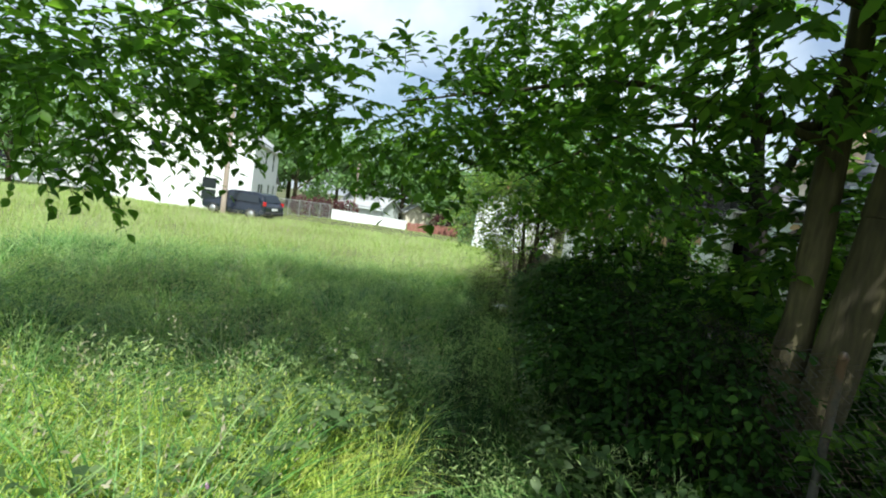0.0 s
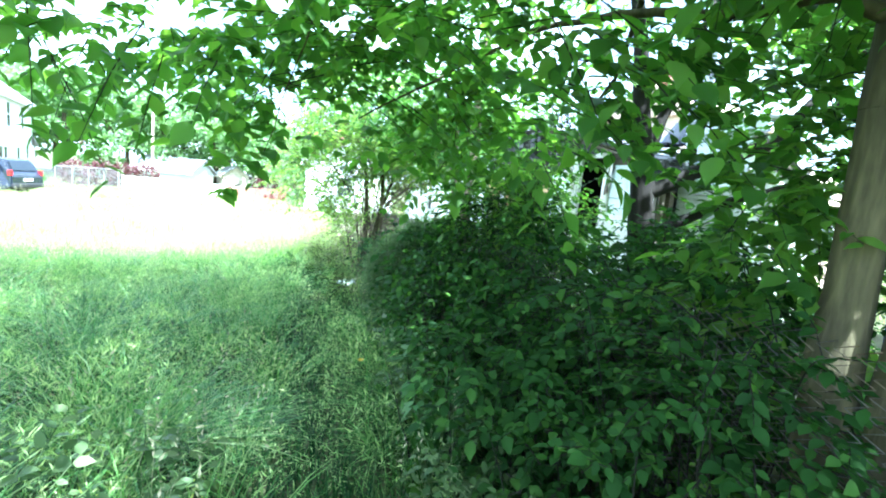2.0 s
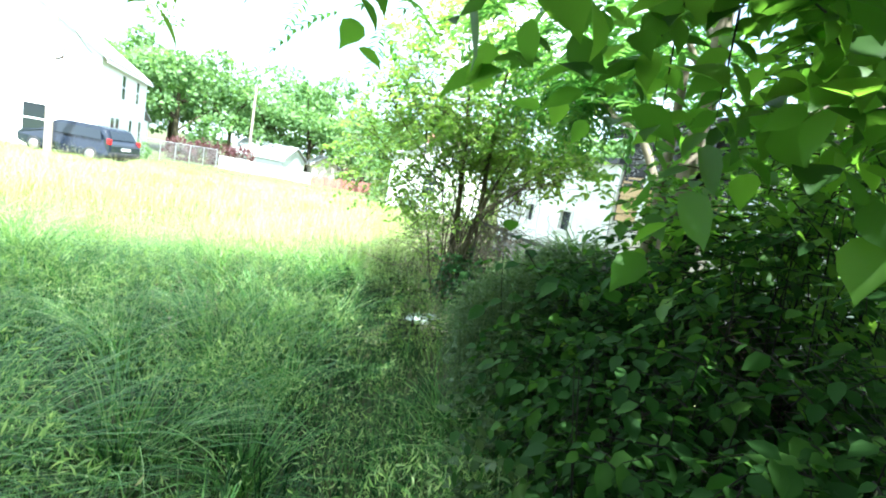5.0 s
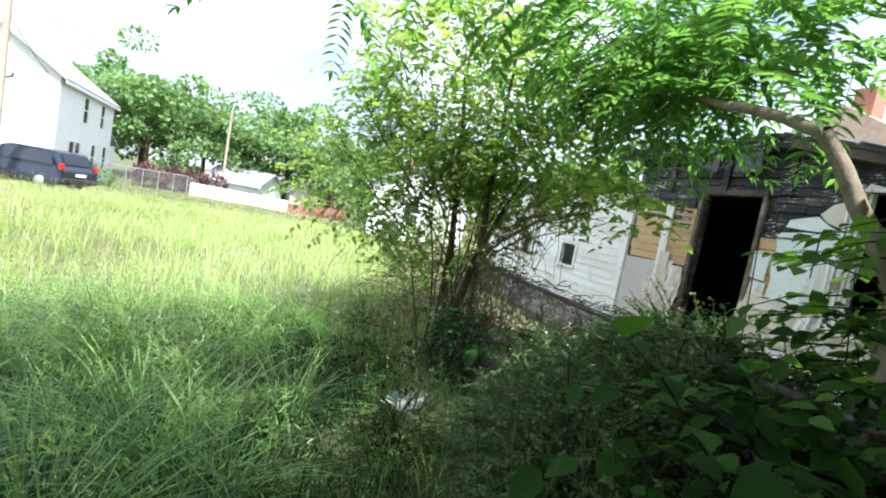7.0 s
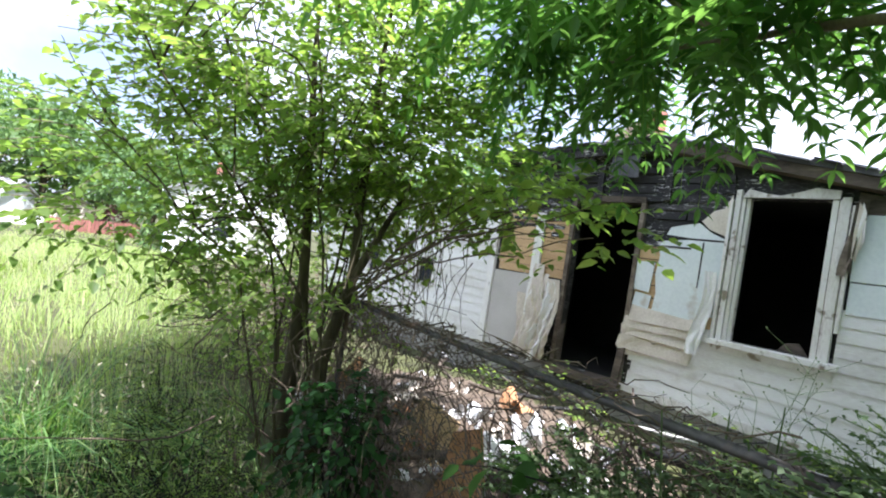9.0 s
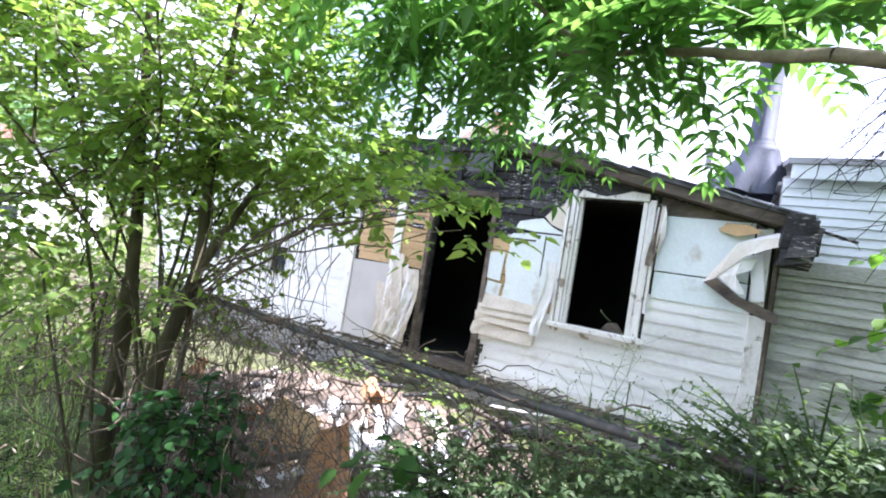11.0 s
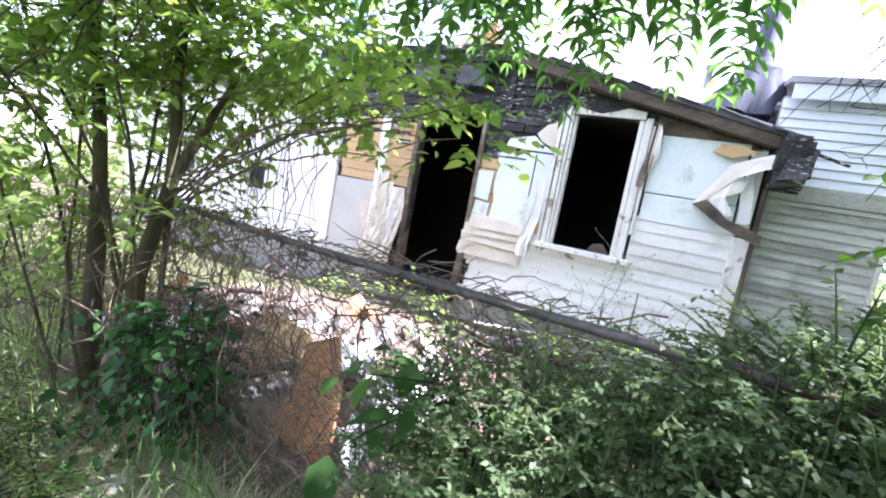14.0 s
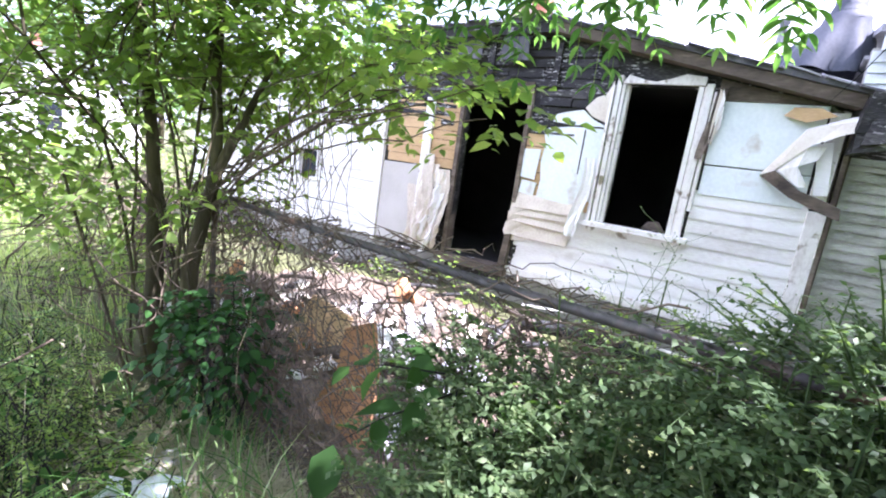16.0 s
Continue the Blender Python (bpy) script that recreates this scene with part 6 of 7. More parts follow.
j = (np.arange(4)[:, None] * 40 + (np.arange(40)[None] + 1) % 40).ravel()
part("roof_saddle", raw_mesh("roof_saddle", np.concatenate(wrap), np.stack([i, j, j + 40, i + 40], -1), M["flue"], True), nb, "blue-grey sheet wrapped round the flue foot")
for y in (7.1,):
    part("vent_pipe", raw_mesh("vent_pipe", *tube_arrays([(8.3, y, 3.3), (8.3, y, 3.5), (8.3, y, 3.51), (8.3, y, 3.56)], [0.04, 0.04, 0.06, 0.06], 8), M["greyroof"], True), nb)

# house beyond, roof and brick stack only seen over the eaves
far_roof = thing("distant_house", (17, 13, 0), "distant pale house with a tan roof and brick chimney", "house")
part("wall", box(15, 20, 11.5, 15.5, -0.5, 4.9), far_roof, "", M["paper"])
part("roof", prism([(14.7, 11.3, 4.9), (14.7, 15.7, 4.9), (14.7, 13.5, 6.2)], (5.6, 0, 0)), far_roof, "", M["tanroof"])
part("chimney", box(15.5, 16.0, 13.2, 13.7, 5.7, 6.8), far_roof, "", M["brick"])

# tan cottage past the neighbour's lean-to
tan = thing("tan_cottage", (14.0, 7.6, 0.0), "tan cottage with a pale roof and white-framed window", "house")
part("wall", box(11.2, 18.0, 7.0, 11.0, -0.1, 2.25), tan, "", M["tanroof"])
part("roof", prism([(10.9, 6.7, 2.2), (10.9, 9.0, 3.3), (10.9, 11.3, 2.2)], (7.4, 0, 0)), tan, "sunlit tan roof", M["tanroof"])
w = part("window", box(13.3, 14.2, 6.985, 6.995, 1.0, 1.9), tan, "", M["glass"])
for a, b, c, d in ((13.2, 13.3, 0.9, 2.0), (14.2, 14.3, 0.9, 2.0), (13.3, 14.2, 0.9, 1.0), (13.3, 14.2, 1.9, 2.0), (13.3, 14.2, 1.43, 1.48)):
    part("frame", box(a, b, 6.95, 6.998, c, d), w, "", M["white"])

# ---------------------------------------------------------------- things in the yards
def tub(x, y, z, w, h):
    """A plastic tub, wider at the rim, hollow."""
    t = thing("blue_tub", (x, y, z), "blue plastic tub standing on pale boards", "tub")
    rows = [(0.42, 0), (0.5, h * 0.92), (0.55, h * 0.93), (0.55, h), (0.5, h), (0.46, h * 0.9), (0.40, 0.03)]
    v = np.array([(x + sx * w * r, y + sy * w * r, z + zz) for r, zz in rows for sx, sy in ((-1, -0.75), (1, -0.75), (1, 0.75), (-1, 0.75))])
    q = [(i * 4 + j, i * 4 + (j + 1) % 4, (i + 1) * 4 + (j + 1) % 4, (i + 1) * 4 + j) for i in range(len(rows) - 1) for j in range(4)] + [(3, 2, 1, 0), (24, 25, 26, 27)]
    part("body", raw_mesh("body", v, np.array(q), M["bluebin"]), t)
    return t


tub(8.35, 3.65, 0.32, 0.5, 0.72)
for k, (x, y, a) in enumerate([(7.9, 3.6, 0.2), (7.7, 3.9, 0.35), (6.8, 4.0, 0.1), (6.2, 3.6, 0.6), (7.2, 3.2, 0.9)]):
    z = float(lift(x, y))
    b = thing("loose_board", (x, y, z), "weathered pale board lying on the ground", "board", "loose boards")
    part("plank", box(-0.8, 0.8, -0.05, 0.05, 0.02, 0.05, bevel=0.004, jag=0.01), b, "", M["pole"])
    b.children[0].location = (0, 0, 0.03 + 0.012 * k)
    b.rotation_euler = (0, 0, a)
# shapeless maroon thing, built as a sheet-covered heap by guess
tarp = thing("covered_heap", (10.3, 3.1, 0.1), "unidentified maroon heap in the yard, guessed as sheeted, shade painted in", "tarpaulin")
u, v = np.meshgrid(np.linspace(-1, 1, 25), np.linspace(-1, 1, 25))
r = np.maximum(np.abs(u), np.abs(v))
hz = np.where(r < 0.55, 1.4, 1.4 * np.clip((1 - r) / 0.45, 0, 1) ** 0.7) + 0.05 * np.sin(u * 9 + v * 4) + 0.04 * np.sin(v * 13)
pts = np.stack([10.3 + u * 1.0 + 0.05 * np.sin(v * 8), 3.1 + v * 1.0, 0.12 + np.maximum(hz, 0)], -1).reshape(-1, 3)
i = (np.arange(24)[:, None] * 25 + np.arange(24)[None]).ravel()
part("sheet", raw_mesh("sheet", pts, np.stack([i, i + 1, i + 26, i + 25], -1), M["maroon"], True), tarp)

# rubbish between the fence and the house
rng = np.random.default_rng(81)


def scrap(name, label, category, at, size, material, seed, lift_z=0.12):
    """A crumpled sheet with thickness, lying where it fell."""
    r = np.random.default_rng(seed)
    n = 9
    u, v = np.meshgrid(np.linspace(-0.5, 0.5, n), np.linspace(-0.5, 0.5, n))
    h = sum(r.normal(0, 1) * np.sin(u * r.uniform(2, 9) + r.uniform(0, 6)) * np.cos(v * r.uniform(2, 9) + r.uniform(0, 6)) for _ in range(5)) * size * lift_z
    a = r.uniform(0, 3.1)
    x = (u * math.cos(a) - v * math.sin(a)) * size * r.uniform(0.8, 1.3) + r.normal(0, 0.012, u.shape)
    y = (u * math.sin(a) + v * math.cos(a)) * size * r.uniform(0.5, 1.0) + r.normal(0, 0.012, u.shape)
    top = np.stack([x, y, h - h.min() + 0.02], -1).reshape(-1, 3)
    bot = top - np.array([0, 0, 0.012])
    i = (np.arange(n - 1)[:, None] * n + np.arange(n - 1)[None]).ravel()
    q = np.stack([i, i + 1, i + n + 1, i + n], -1)
    me = raw_mesh(name, np.concatenate([top, bot]), np.concatenate([q, q[:, ::-1] + n * n]), material)
    ob = new(name, me)
    ob.location = at
    return tagged(ob, label, category)


for i in range(120):
    x, y = rng.uniform(3.75, 5.5), rng.uniform(8.3, 10.9)
    mt, nm, lb = [("litter", "crumpled_paper", "crumpled white paper in the rubbish heap"), ("litter", "plastic_bag", "torn white plastic bag in the rubbish heap"), ("cardboard", "cardboard_scrap", "torn brown cardboard in the rubbish heap"), ("paper", "plaster_scrap", "broken pale wallboard in the rubbish heap"), ("cyan", "plastic_scrap", "light blue plastic scrap in the rubbish heap")][int(rng.choice(5, p=[0.3, 0.2, 0.22, 0.24, 0.04]))]
    heap = 0.28 * math.exp(-((x - 4.7) ** 2 + (y - 9.7) ** 2))
    scrap(nm, lb, "litter", (x, y, float(lift(x, y)) + heap * rng.uniform(0, 0.8)), (rng.uniform(0.07, 0.2) if i % 6 else rng.uniform(0.2, 0.4)), M[mt], 200 + i, 0.2)
for i in range(14):
    x, y = rng.uniform(4.0, 4.8), rng.uniform(8.2, 8.9)
    scrap("crumpled_paper", "crumpled white paper in the rubbish heap", "litter", (x, y, float(lift(x, y)) + rng.uniform(0.08, 0.25)), rng.uniform(0.12, 0.28), M["litter"], 340 + i, 0.25)
rub = thing("rubble_heap", (4.7, 9.7, 0.0), "heap of burnt debris, ash and plaster before the door", "debris")
u, v = np.meshgrid(np.linspace(-1, 1, 36), np.linspace(-1, 1, 44))
hz = 0.34 * np.clip(1 - u ** 2 * 0.9 - v ** 2 * 0.9, -0.3, 1) + 0.05 * np.sin(u * 17) * np.cos(v * 13) + rng.normal(0, 0.02, u.shape)
pts = np.stack([4.9 + u * 1.5, 9.5 + v * 2.0, hz - 0.06], -1).reshape(-1, 3)
i = (np.arange(43)[:, None] * 36 + np.arange(35)[None]).ravel()
part("ash_bed", raw_mesh("ash_bed", pts, np.stack([i, i + 1, i + 37, i + 36], -1), M["deadvine"], False), rub, "grey-brown ash and debris")
for k in range(46):
    c = np.array([rng.uniform(4.0, 6.7), rng.uniform(8.0, 10.9), 0])
    c[2] = rng.uniform(0.05, 0.32) + (0.12 if c[0] > 6.1 else 0)
    a = rng.uniform(0, 3.1)
    L = rng.uniform(0.2, 0.7)
    e = c + np.array([math.cos(a) * L, math.sin(a) * L, rng.uniform(-0.05, 0.1)])
    part("burnt_stick", raw_mesh("burnt_stick", *tube_arrays([c, (c + e) / 2 + rng.normal(0, 0.01, 3), e], [rng.uniform(0.012, 0.03)] * 3, 4), M["burntwood"] if k % 3 else M["char"]), rub)
# orange-brown panel leaning behind the fence
lean = thing("leaning_panel", (3.75, 8.2, 0.0), "orange-brown wooden panel leaning behind the fence", "panel")
part("board", prism([(3.66, 8.92, -0.1), (3.66, 8.4, -0.05), (3.74, 8.44, 0.38), (3.78, 8.54, 0.64), (3.77, 8.74, 0.54), (3.73, 8.74, 0.3)], (0.02, 0.0, 0.0)), lean, "", M["cardboard"])
part("board", prism([(3.95, 9.0, 0.05), (3.9, 9.5, 0.05), (4.1, 9.4, 0.5), (4.15, 9.05, 0.42)], (0.02, 0.0, 0.0)), lean, "", M["tan"])
# pipe lying at the foot of the wall
pipe = thing("corrugated_pipe", (5.9, 7.3, 0.1), "dark corrugated pipe at the foot of the wall", "pipe")
t = np.linspace(0, 1, 60)
part("tube", raw_mesh("tube", *tube_arrays(np.stack([5.9 + 0.3 * t, 8.5 - 2.2 * t, 0.17 + 0.03 * np.sin(t * 6)], -1), 0.06 + 0.006 * (np.arange(60) % 2), 9), M["rubber"]), pipe)
for x, y, z, L, a in ((6.62, 7.25, 0.3, 1.1, 1.6), (6.4, 7.0, 0.16, 0.8, 1.35), (6.5, 8.4, 0.2, 0.7, 1.9)):
    b = thing("fallen_board", (x, y, z), "peeling white board fallen at the foot of the burnt wall", "board", "fallen boards")
    bm = box(-L / 2, L / 2, -0.045, 0.045, -0.012, 0.012, bevel=0.003, jag=0.012)
    part("plank", bm, b, "", M["trim"])
    b.children[0].location = (0, 0, 0)
    b.rotation_euler = (0.25, 0.04, a)
scrap("plastic_sheet", "crumpled pale plastic sheet lying in the grass", "litter", (2.62, 8.68, float(lift(2.62, 8.68)) + 0.05), 0.36, M["siding_n"], 301, 0.04)
scrap("plastic_sheet", "scrap of pale plastic lying in the grass", "litter", (2.85, 8.9, float(lift(2.85, 8.9)) + 0.04), 0.14, M["plaster"], 302, 0.08)
tubecap = thing("orange_lid", (5.2, 7.0, 0.1), "orange plastic lid among the weeds", "lid")
part("disc", raw_mesh("disc", *tube_arrays([(5.2, 7.0, 0.2), (5.2, 7.0, 0.205), (5.2, 7.0, 0.225), (5.2, 7.0, 0.226)], [0.001, 0.1, 0.095, 0.001], 16), M["cardboard"]), tubecap)

# brush pile and weathered boards past the shrub
brush = thing("brush_pile", (4.3, 12.6, 0.0), "brown dead brush piled against the fence", "brush")
pile = Pile()
for k in range(260):
    c = np.array([rng.normal(4.2, 0.45), rng.normal(12.6, 0.8), rng.uniform(0.0, 0.9)])
    pile.tube(wiggle(c, c + rng.normal(0, 0.5, 3) * np.array([1, 1, 0.7]), 6, 0.02, rng), np.linspace(0.008, 0.002, 6), 4)
part("branches", pile.mesh("branches", M["deadvine"]), brush)
for k in range(9):
    y = 12.2 + k * 0.16
    x = fence_x(y) + 0.55
    z = float(lift(x, y))
    part("picket", box(x, x + 0.02, y, y + 0.12, z - 0.05, z + 0.9 + rng.uniform(-0.1, 0.08), jag=0.02), brush, "weathered picket", M["burntwood"])

# ---------------------------------------------------------------- far side of the lot
def gable_house(name, label, c, yaw, w, d, h, rise, wall, roof, z0, over=0.3):
    """A house on an oblong plan, its ridge along its length d."""
    t = thing(name, (c[0], c[1], z0), label, "house")
    t.rotation_euler = (0, 0, radians(yaw))
    def local(nm, bm, material, lab="", parent=None):
        me = bpy.data.meshes.new(nm)
        bm.normal_update()
        bm.to_mesh(me)
        bm.free()
        me.materials.append(material)
        ob = new(nm, me)
        ob.parent = parent or t
        if lab:
            ob["label"] = lab
        return ob
    local("wall", prism([(-w / 2, -d / 2, 0), (w / 2, -d / 2, 0), (w / 2, -d / 2, h), (0, -d / 2, h + rise), (-w / 2, -d / 2, h)], (0, d, 0)), wall)
    s = rise / (w / 2)
    for sg in (1, -1):
        local("roof", prism([(0, -d / 2 - over, h + rise + 0.02), (sg * (w / 2 + over), -d / 2 - over, h - s * over + 0.02), (sg * (w / 2 + over), -d / 2 - over, h - s * over + 0.14), (0, -d / 2 - over, h + rise + 0.16)], (0, d + 2 * over, 0)), roof)
        local("fascia", box(sg * (w / 2 + over) - 0.02, sg * (w / 2 + over) + 0.02, -d / 2 - over, d / 2 + over, h - s * over - 0.14, h - s * over + 0.02), wall)
    return t, local


def wall_window(local, x, y, z, w, h, along):
    """A sash window on a wall: along is the axis that the wall runs on."""
    if along == "y":
        g = local("window", box(x, x + 0.03, y - w / 2, y + w / 2, z, z + h), M["glass"])
        bars = [(x, x + 0.06, y - w / 2 - 0.08, y - w / 2, z - 0.08, z + h + 0.08), (x, x + 0.06, y + w / 2, y + w / 2 + 0.08, z - 0.08, z + h + 0.08), (x, x + 0.06, y - w / 2, y + w / 2, z + h, z + h + 0.08), (x, x + 0.07, y - w / 2, y + w / 2, z - 0.08, z), (x, x + 0.05, y - w / 2, y + w / 2, z + h / 2 - 0.03, z + h / 2 + 0.03)]
    else:
        g = local("window", box(x - w / 2, x + w / 2, y - 0.03, y, z, z + h), M["glass"])
        bars = [(x - w / 2 - 0.08, x - w / 2, y - 0.06, y, z - 0.08, z + h + 0.08), (x + w / 2, x + w / 2 + 0.08, y - 0.06, y, z - 0.08, z + h + 0.08), (x - w / 2, x + w / 2, y - 0.06, y, z + h, z + h + 0.08), (x - w / 2, x + w / 2, y - 0.07, y, z - 0.08, z), (x - w / 2, x + w / 2, y - 0.05, y, z + h / 2 - 0.03, z + h / 2 + 0.03)]
    for b in bars:
        local("frame", box(*b), M["white"], "", g)


# two-storey white house
wh, loc = gable_house("white_house", "two-storey white house with a grey shingle roof, across the lot", (-13.6, 39.6), 4, 9.0, 11.5, 5.5, 3.2, M["white"], M["greyroof"], -0.85)
for y, z in ((-1.2, 3.6), (2.6, 3.6)):
    wall_window(loc, 4.5, y, z, 0.85, 1.4, "y")
for y in (-3.2, -2.1, 1.2, 4.0):
    wall_window(loc, 4.5, y, 0.9, 0.85, 1.5, "y")
wall_window(loc, -1.5, -5.75, 3.6, 0.9, 1.4, "x")
wall_window(loc, 1.8, -5.75, 0.9, 0.9, 1.5, "x")
loc("annexe", prism([(-2.0, 5.75, 0), (4.2, 5.75, 0), (4.2, 5.75, 2.6), (-2.0, 5.75, 2.6)], (0, 3.2, 0)), M["white"])
loc("annexe_roof", prism([(-2.2, 5.75, 3.6), (4.4, 5.75, 3.6), (4.4, 9.2, 2.55), (-2.2, 9.2, 2.55)], (0, 0, 0.1)), M["greyroof"])
# white shed, its side coloured blue to stand for shade
sh, loc = gable_house("white_shed", "white gabled shed, bluish shade painted on its side wall", (10.2, 33.6), -14, 5.6, 4.6, 3.1, 1.3, M["white"], M["greyroof"], -0.6)
loc("blue_side", box(-2.83, -2.8, -2.3, 2.3, 0, 3.05), M["shed_shade_blue"])
wall_window(loc, -0.4, -2.3, 1.1, 0.8, 1.1, "x")
loc("door", box(0.9, 1.9, -2.34, -2.3, 0.0, 2.05), M["siding_dirt_shade"], "grey shed door")
loc("chimney", box(-0.9, -0.5, 0.3, 0.7, 3.9, 5.0), M["brick"], "red brick chimney")
# grey garage
gr, loc = gable_house("grey_garage", "low garage with a grey roof behind the pale fence", (-0.8, 56.0), 62, 4.4, 5.5, 1.5, 1.1, M["siding_n"], M["greyroof"], -0.8)
gr2, loc = gable_house("small_shed", "small pale shed by the trees", (4.6, 57.0), 10, 2.6, 2.6, 1.5, 0.8, M["paper"], M["greyroof"], -0.8)
gr3, loc = gable_house("far_cottage", "far cottage with a porch, half hidden by trees", (-27.0, 44.0), 10, 7.0, 8.0, 3.0, 2.0, M["white"], M["greyroof"], -0.8)
wall_window(loc, -1.6, -4.0, 0.9, 0.9, 1.3, "x")
wall_window(loc, 1.6, -4.0, 0.9, 0.9, 1.3, "x")

# dark blue estate car
car = thing("parked_suv", (-8.2, 30.6, float(lift(-8.2, 30.6))), "dark blue sport utility car parked in the grass", "car")
car.rotation_euler = (0, 0, radians(-24))


def loc_part(name, bm, material, parent, label=""):
    me = bpy.data.meshes.new(name)
    bm.normal_update()
    bm.to_mesh(me)
    bm.free()
    me.materials.append(material)
    ob = new(name, me)
    ob.parent = parent
    if label:
        ob["label"] = label
    return ob


def car_shell(outline, half, taper, bevel):
    """A side outline swept across the car, narrower above."""
    bm = bmesh.new()
    zmax = max(z for _, z in outline)
    rows = []
    for sg in (-1, 1):
        rows.append([bm.verts.new((x, sg * (half - taper * max(0, z - 0.95) / (zmax - 0.9)), z)) for x, z in outline])
    a, b = rows
    bm.faces.new(a)
    bm.faces.new(b[::-1])
    for i in range(len(a)):
        k = (i + 1) % len(a)
        bm.faces.new((a[i], b[i], b[k], a[k]))
    bmesh.ops.recalc_face_normals(bm, faces=bm.faces)
    if bevel:
        bmesh.ops.bevel(bm, geom=bm.edges[:], offset=bevel, segments=2, affect="EDGES")
    return bm


loc_part("body", car_shell([(-2.25, 0.42), (-1.85, 0.28), (1.9, 0.28), (2.3, 0.45), (2.32, 0.95), (2.22, 1.05), (1.9, 1.62), (1.5, 1.7), (-0.2, 1.68), (-0.55, 1.6), (-1.2, 1.08), (-2.1, 0.93), (-2.28, 0.75)], 0.92, 0.2, 0.04), M["carpaint"], car, "dark blue bodywork")
for sg in (-1, 1):
    loc_part("side_window", prism([(-1.0, sg * 0.9, 1.1), (1.85, sg * 0.9, 1.1), (1.7, sg * 0.79, 1.52), (-0.15, sg * 0.78, 1.55), (-0.5, sg * 0.8, 1.48)], (0, sg * 0.02, 0)), M["glass"], car)
    loc_part("tail_lamp", box(2.12, 2.3, sg * 0.86 - 0.06, sg * 0.86 + 0.06, 0.95, 1.2, bevel=0.02), M["redlamp"], car, "red tail lamp")
    for x in (-1.4, 1.35):
        wl = loc_part("wheel", bmesh.new(), M["rubber"], car)
        v, f = tube_arrays([(x, sg * 0.72, 0.35), (x, sg * 0.73, 0.35), (x, sg * 0.92, 0.35), (x, sg * 0.94, 0.35), (x, sg * 0.94, 0.35)], [0.3, 0.35, 0.35, 0.31, 0.02], 20)
        wl.data = raw_mesh("wheel", v, f, M["rubber"], False)
        rim = new("rim", raw_mesh("rim", *tube_arrays([(x, sg * 0.93, 0.35), (x, sg * 0.955, 0.35), (x, sg * 0.95, 0.35)], [0.23, 0.22, 0.02], 16), M["alloy"]))
        rim.parent = wl
loc_part("rear_window", prism([(2.16, -0.68, 1.18), (2.16, 0.68, 1.18), (1.95, 0.62, 1.55), (1.95, -0.62, 1.55)], (0.03, 0, 0.01)), M["glass"], car)
loc_part("number_plate", box(2.31, 2.335, -0.26, 0.26, 0.72, 0.84), M["litter"], car, "plain white number plate")
loc_part("bumper", box(2.2, 2.38, -0.88, 0.88, 0.42, 0.62, bevel=0.04), M["rubber"], car)

# utility poles and lines
for i, (x, y, h, r) in enumerate([(-9.0, 29.5, 8.2, 0.16), (-2.4, 50.5, 7.4, 0.12)]):
    z = float(lift(x, y))
    pl = thing("utility_pole", (x, y, z), "weathered wooden utility pole with cables", "pole", "utility poles")
    part("shaft", raw_mesh("shaft", *tube_arrays([(x, y, z - 0.3), (x, y, z + h * 0.5), (x, y, z + h)], [r, r * 0.88, r * 0.75], 12), M["pole"], True), pl)
    if i == 0:
        part("insulator", raw_mesh("insulator", *tube_arrays([(x + 0.15, y, z + 4.2), (x + 0.35, y, z + 4.3), (x + 0.4, y, z + 4.7)], [0.05, 0.06, 0.04], 8), M["steel"]), pl)
        for hh, e in ((7.7, (-2.4, 50.5, 6.2)), (7.2, (-2.4, 50.5, 5.9)), (6.8, (-9.3, 36, 4.4))):
            p = wiggle((x, y, z + hh), e, 16, 0.0, rng, -0.35)
            part("cable", raw_mesh("cable", *tube_arrays(p, np.full(16, 0.016), 5), M["rubber"]), pl)

# pale far fence, wire fence and red boards
pale = thing("pale_fence", (-1, 46, -0.8), "long pale board fence along the far edge of the lot", "fence")
for k in range(36):
    s = k / 35
    x, y = -4.2 + 7.0 * s, 46.2 - 1.2 * s
    part("board", box(x, x + 0.19, y, y + 0.03, -1.0, 0.12 - 0.1 * s + random.uniform(-0.02, 0.02)), pale, "", M["white"])
redf = thing("red_fence", (5, 45, -0.8), "low red-stained board fence before the trees", "fence")
for k in range(26):
    s = k / 25
    x, y = 3.1 + 4.6 * s, 44.6 - 1.0 * s
    part("board", box(x, x + 0.165, y, y + 0.03, -1.0, -0.1 + 0.2 * s + random.uniform(-0.04, 0.04)), redf, "", M["redwood"])
wf = thing("far_wire_fence", (-8, 43, -0.8), "wire fence on pale posts across the lot", "fence")
for k in range(9):
    s = k / 8
    x, y = -11.0 + 6.6 * s, 40.0 + 6.0 * s
    part("post", raw_mesh("post", *tube_arrays([(x, y, -1.0), (x, y, 0.6)], [0.035, 0.035], 7), M["alloy"]), wf)
p = np.stack([np.linspace(-11.0, -4.4, 12), np.linspace(40, 46, 12), np.full(12, 0.55)], -1)
part("rail", raw_mesh("rail", *tube_arrays(p, np.full(12, 0.03), 6), M["alloy"]), wf)
pile = Pile()
for k in range(80):
    x, y = -11.0 + 6.6 * k / 79, 40 + 6.0 * k / 79
    pile.tube(np.array([(x, y, -0.9), (x + 0.3, y + 0.27, 0.55)]), [0.008, 0.008], 3)
    pile.tube(np.array([(x + 0.3, y + 0.27, -0.9), (x, y, 0.55)]), [0.008, 0.008], 3)
part("wire_mesh", pile.mesh("wire_mesh", M["alloy"]), wf)


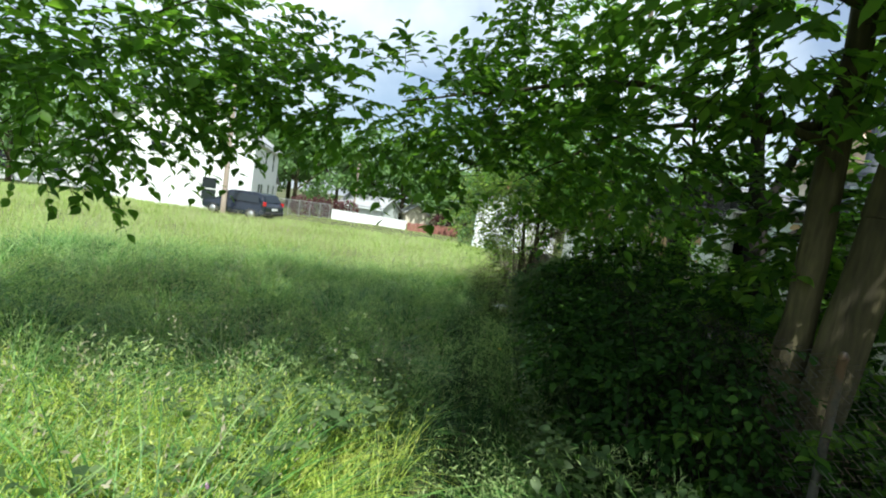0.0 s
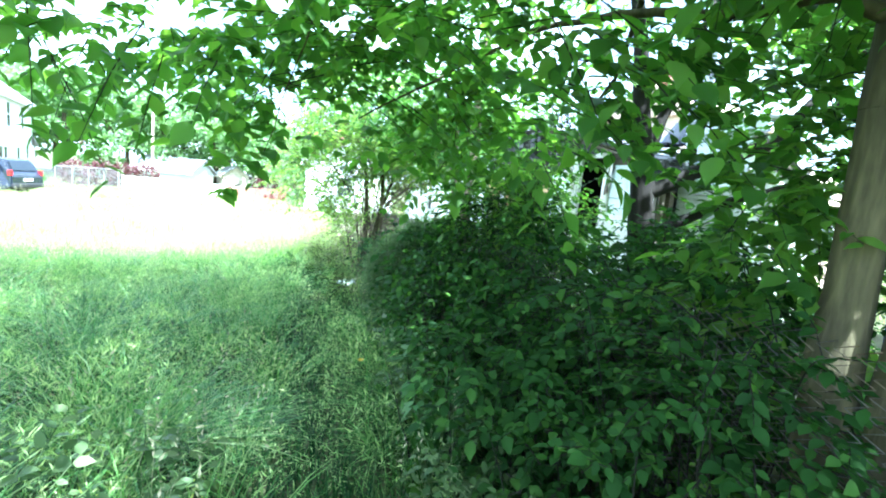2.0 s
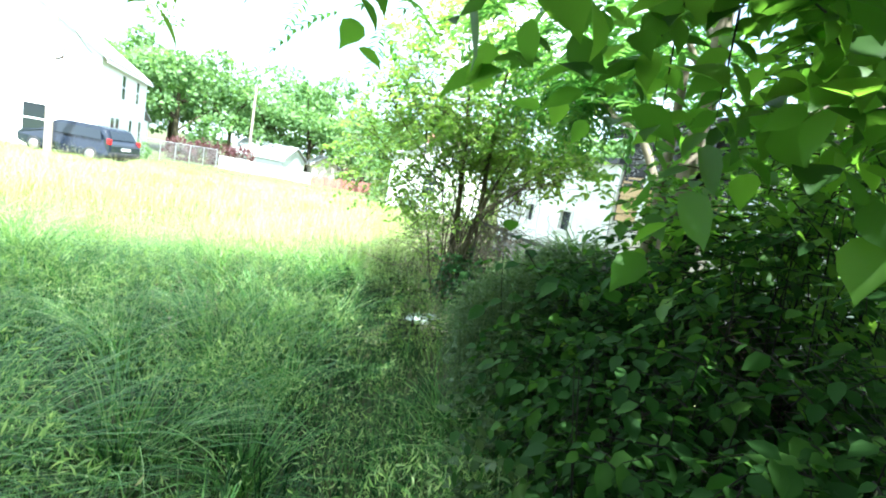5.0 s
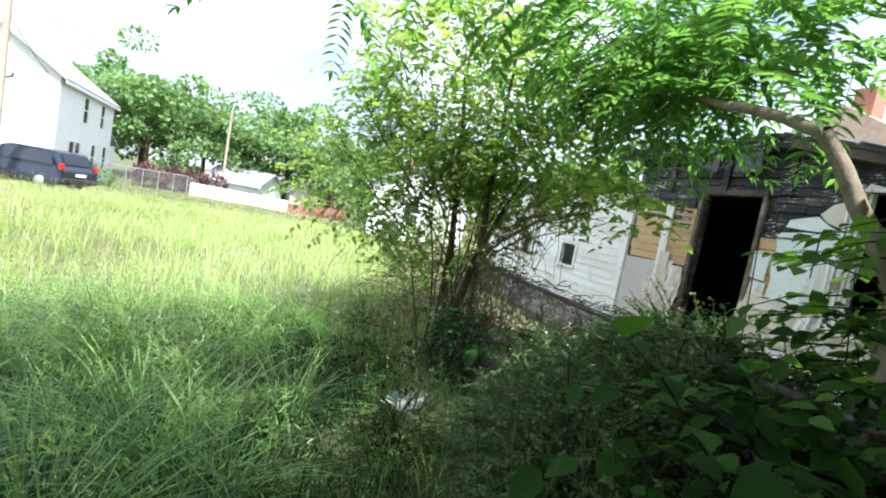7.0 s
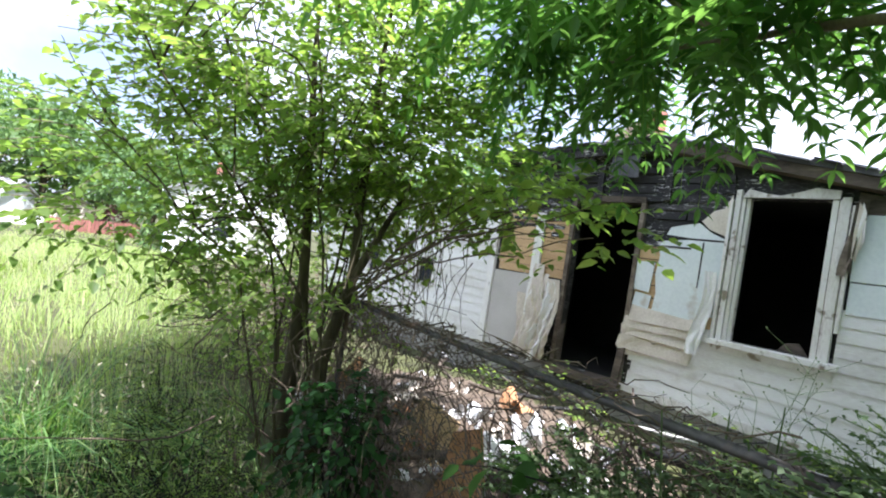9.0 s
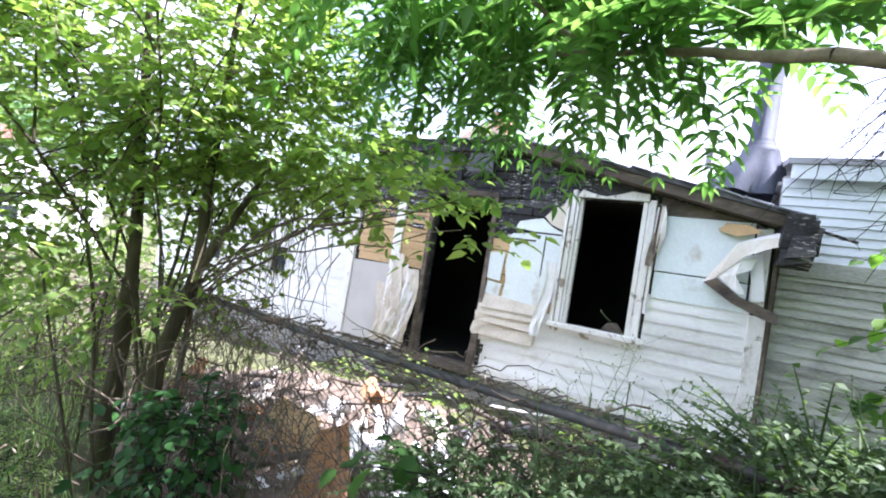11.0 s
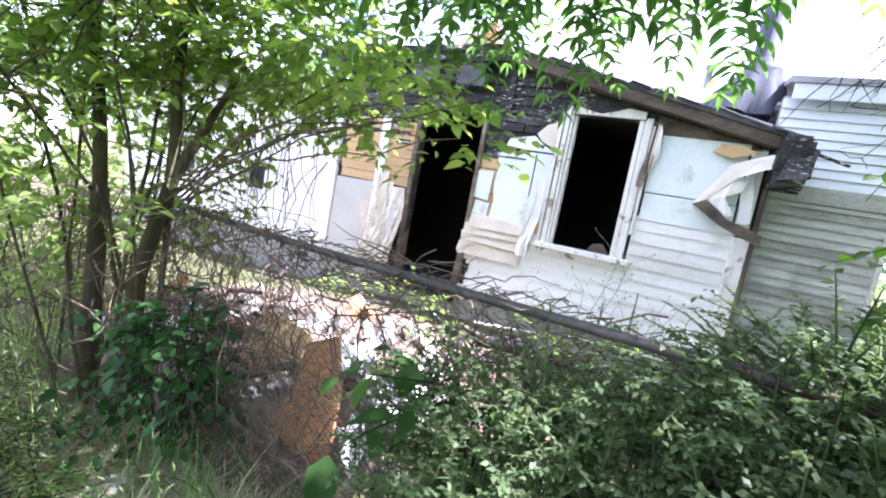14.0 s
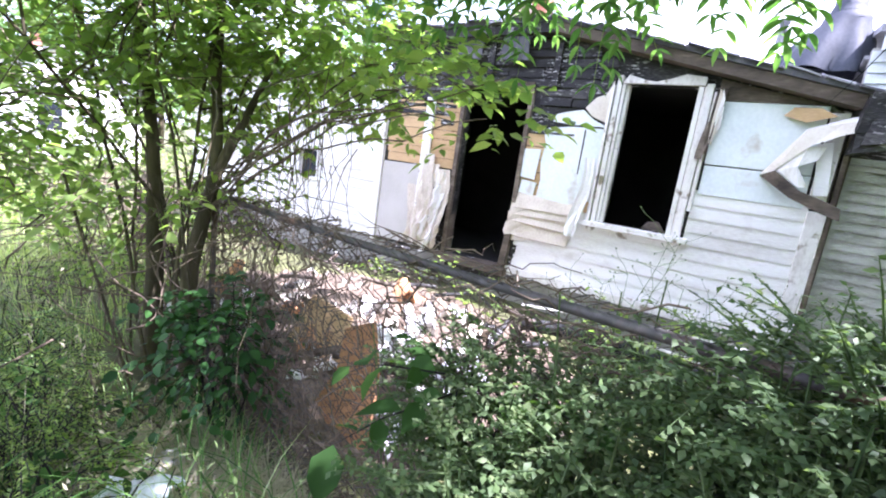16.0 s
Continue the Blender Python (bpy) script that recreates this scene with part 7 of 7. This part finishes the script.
def far_tree(x, y, h, w, seed, n=900, mat="woods", label="full green tree at the far edge of the lot"):
    """A far tree: trunk, limbs and a crown of many uneven leaf clumps with gaps."""
    r = np.random.default_rng(seed)
    z = float(lift(x, y))
    t = thing("far_tree", (x, y, z), label, "tree", "trees at the far edge")
    st = [((x, y, z - 0.2), (x, y, z + h * 0.55), 0.03 * h, 0.015 * h, 0.03, 7)]
    for k in range(7):
        a = r.uniform(0, 6.28)
        st.append(((x, y, z + h * r.uniform(0.2, 0.5)), (x + math.cos(a) * w * 0.35, y + math.sin(a) * w * 0.35, z + h * r.uniform(0.5, 0.85)), 0.012 * h, 0.004 * h, 0.05, 6))
    part("trunk", limbs(r, st, 6).mesh("trunk", M["bark"], True), t)
    cl = Pile()
    for k in range(26):
        c = np.array([x, y, z + h * 0.56]) + r.normal(0, 1, 3) * np.array([w * 0.22, w * 0.22, h * 0.19])
        c[2] = max(c[2], z + h * 0.16)
        p, d = in_blob(r, c, np.array([w, w, h * 0.6]) * r.uniform(0.1, 0.19), n // 26 * 2, 0.5)
        cl.add(*leaf_arrays(p, d + r.normal(0, 0.6, p.shape), d * 0.4 + r.normal(0, 0.7, p.shape) + np.array([0, 0, 0.6]), r.uniform(0.25, 0.6, len(p)) * (h / 10), (CHIP_V, CHIP_F)))
    part("crown", cl.mesh("crown", M[mat]), t)
    return t


for k, (x, y, h, w) in enumerate([(-9.5, 56, 10.5, 9), (-5.0, 58, 9.5, 8), (-1.0, 60, 9.0, 8), (3.0, 59, 10.5, 9), (7.5, 57, 9.0, 8), (11.5, 52, 9.5, 9), (9.0, 46, 6.5, 6), (15.5, 49, 10, 9), (20, 45, 9, 9), (-15, 60, 11, 9), (-22, 58, 9, 8), (-25, 36, 6.5, 6), (-31, 50, 9, 9), (24, 34, 8, 8), (-12, 66, 12, 10), (5, 68, 12, 11), (18, 26, 7, 6), (-38, 44, 9, 9)]):
    far_tree(x, y, h, w * 1.2, 400 + k, 1900)
# unseen trees added behind and beside the walker close the view and the light
for k, (x, y, h, w) in enumerate([(-9, -8, 9, 8), (-16, 4, 8, 8), (3, -12, 10, 9), (12, -7, 9, 8), (16, 1, 8, 7)]):
    far_tree(x, y, h, w, 440 + k, 900, "woods", "green tree out of view, added to close the light")
for k, (x, y) in enumerate([(-7.2, 46.5), (-5.6, 47.5), (-4.2, 48.2), (-2.8, 48.8), (6.5, 46.5)]):
    r = np.random.default_rng(470 + k)
    t = thing("red_hedge_bush", (x, y, float(lift(x, y))), "dark red-leaved bush behind the far fence", "bush", "red hedge")
    p, d = in_blob(r, (x, y, 0.0), (1.1, 0.9, 1.1), 700, 0.4)
    part("leaves", raw_mesh("leaves", *leaf_arrays(p, d + r.normal(0, 0.6, p.shape), r.normal(0, 1, p.shape), r.uniform(0.12, 0.28, 700), (CHIP_V, CHIP_F)), M["redleaf"]), t)
for k, (x, y, s) in enumerate([(-8.6, 41.0, 0.8), (-10.2, 39.4, 0.5), (6.9, 33.0, 0.9), (8.2, 31.6, 0.5)]):
    r = np.random.default_rng(480 + k)
    t = thing("round_bush", (x, y, float(lift(x, y))), "clipped green bush by the fence", "bush")
    p, d = in_blob(r, (x, y, float(lift(x, y)) + s * 0.7), (s, s, s * 0.8), 600, 0.5)
    part("leaves", raw_mesh("leaves", *leaf_arrays(p, d + r.normal(0, 0.6, p.shape), r.normal(0, 1, p.shape), r.uniform(0.08, 0.2, 600), (CHIP_V, CHIP_F)), M["woods"]), t)
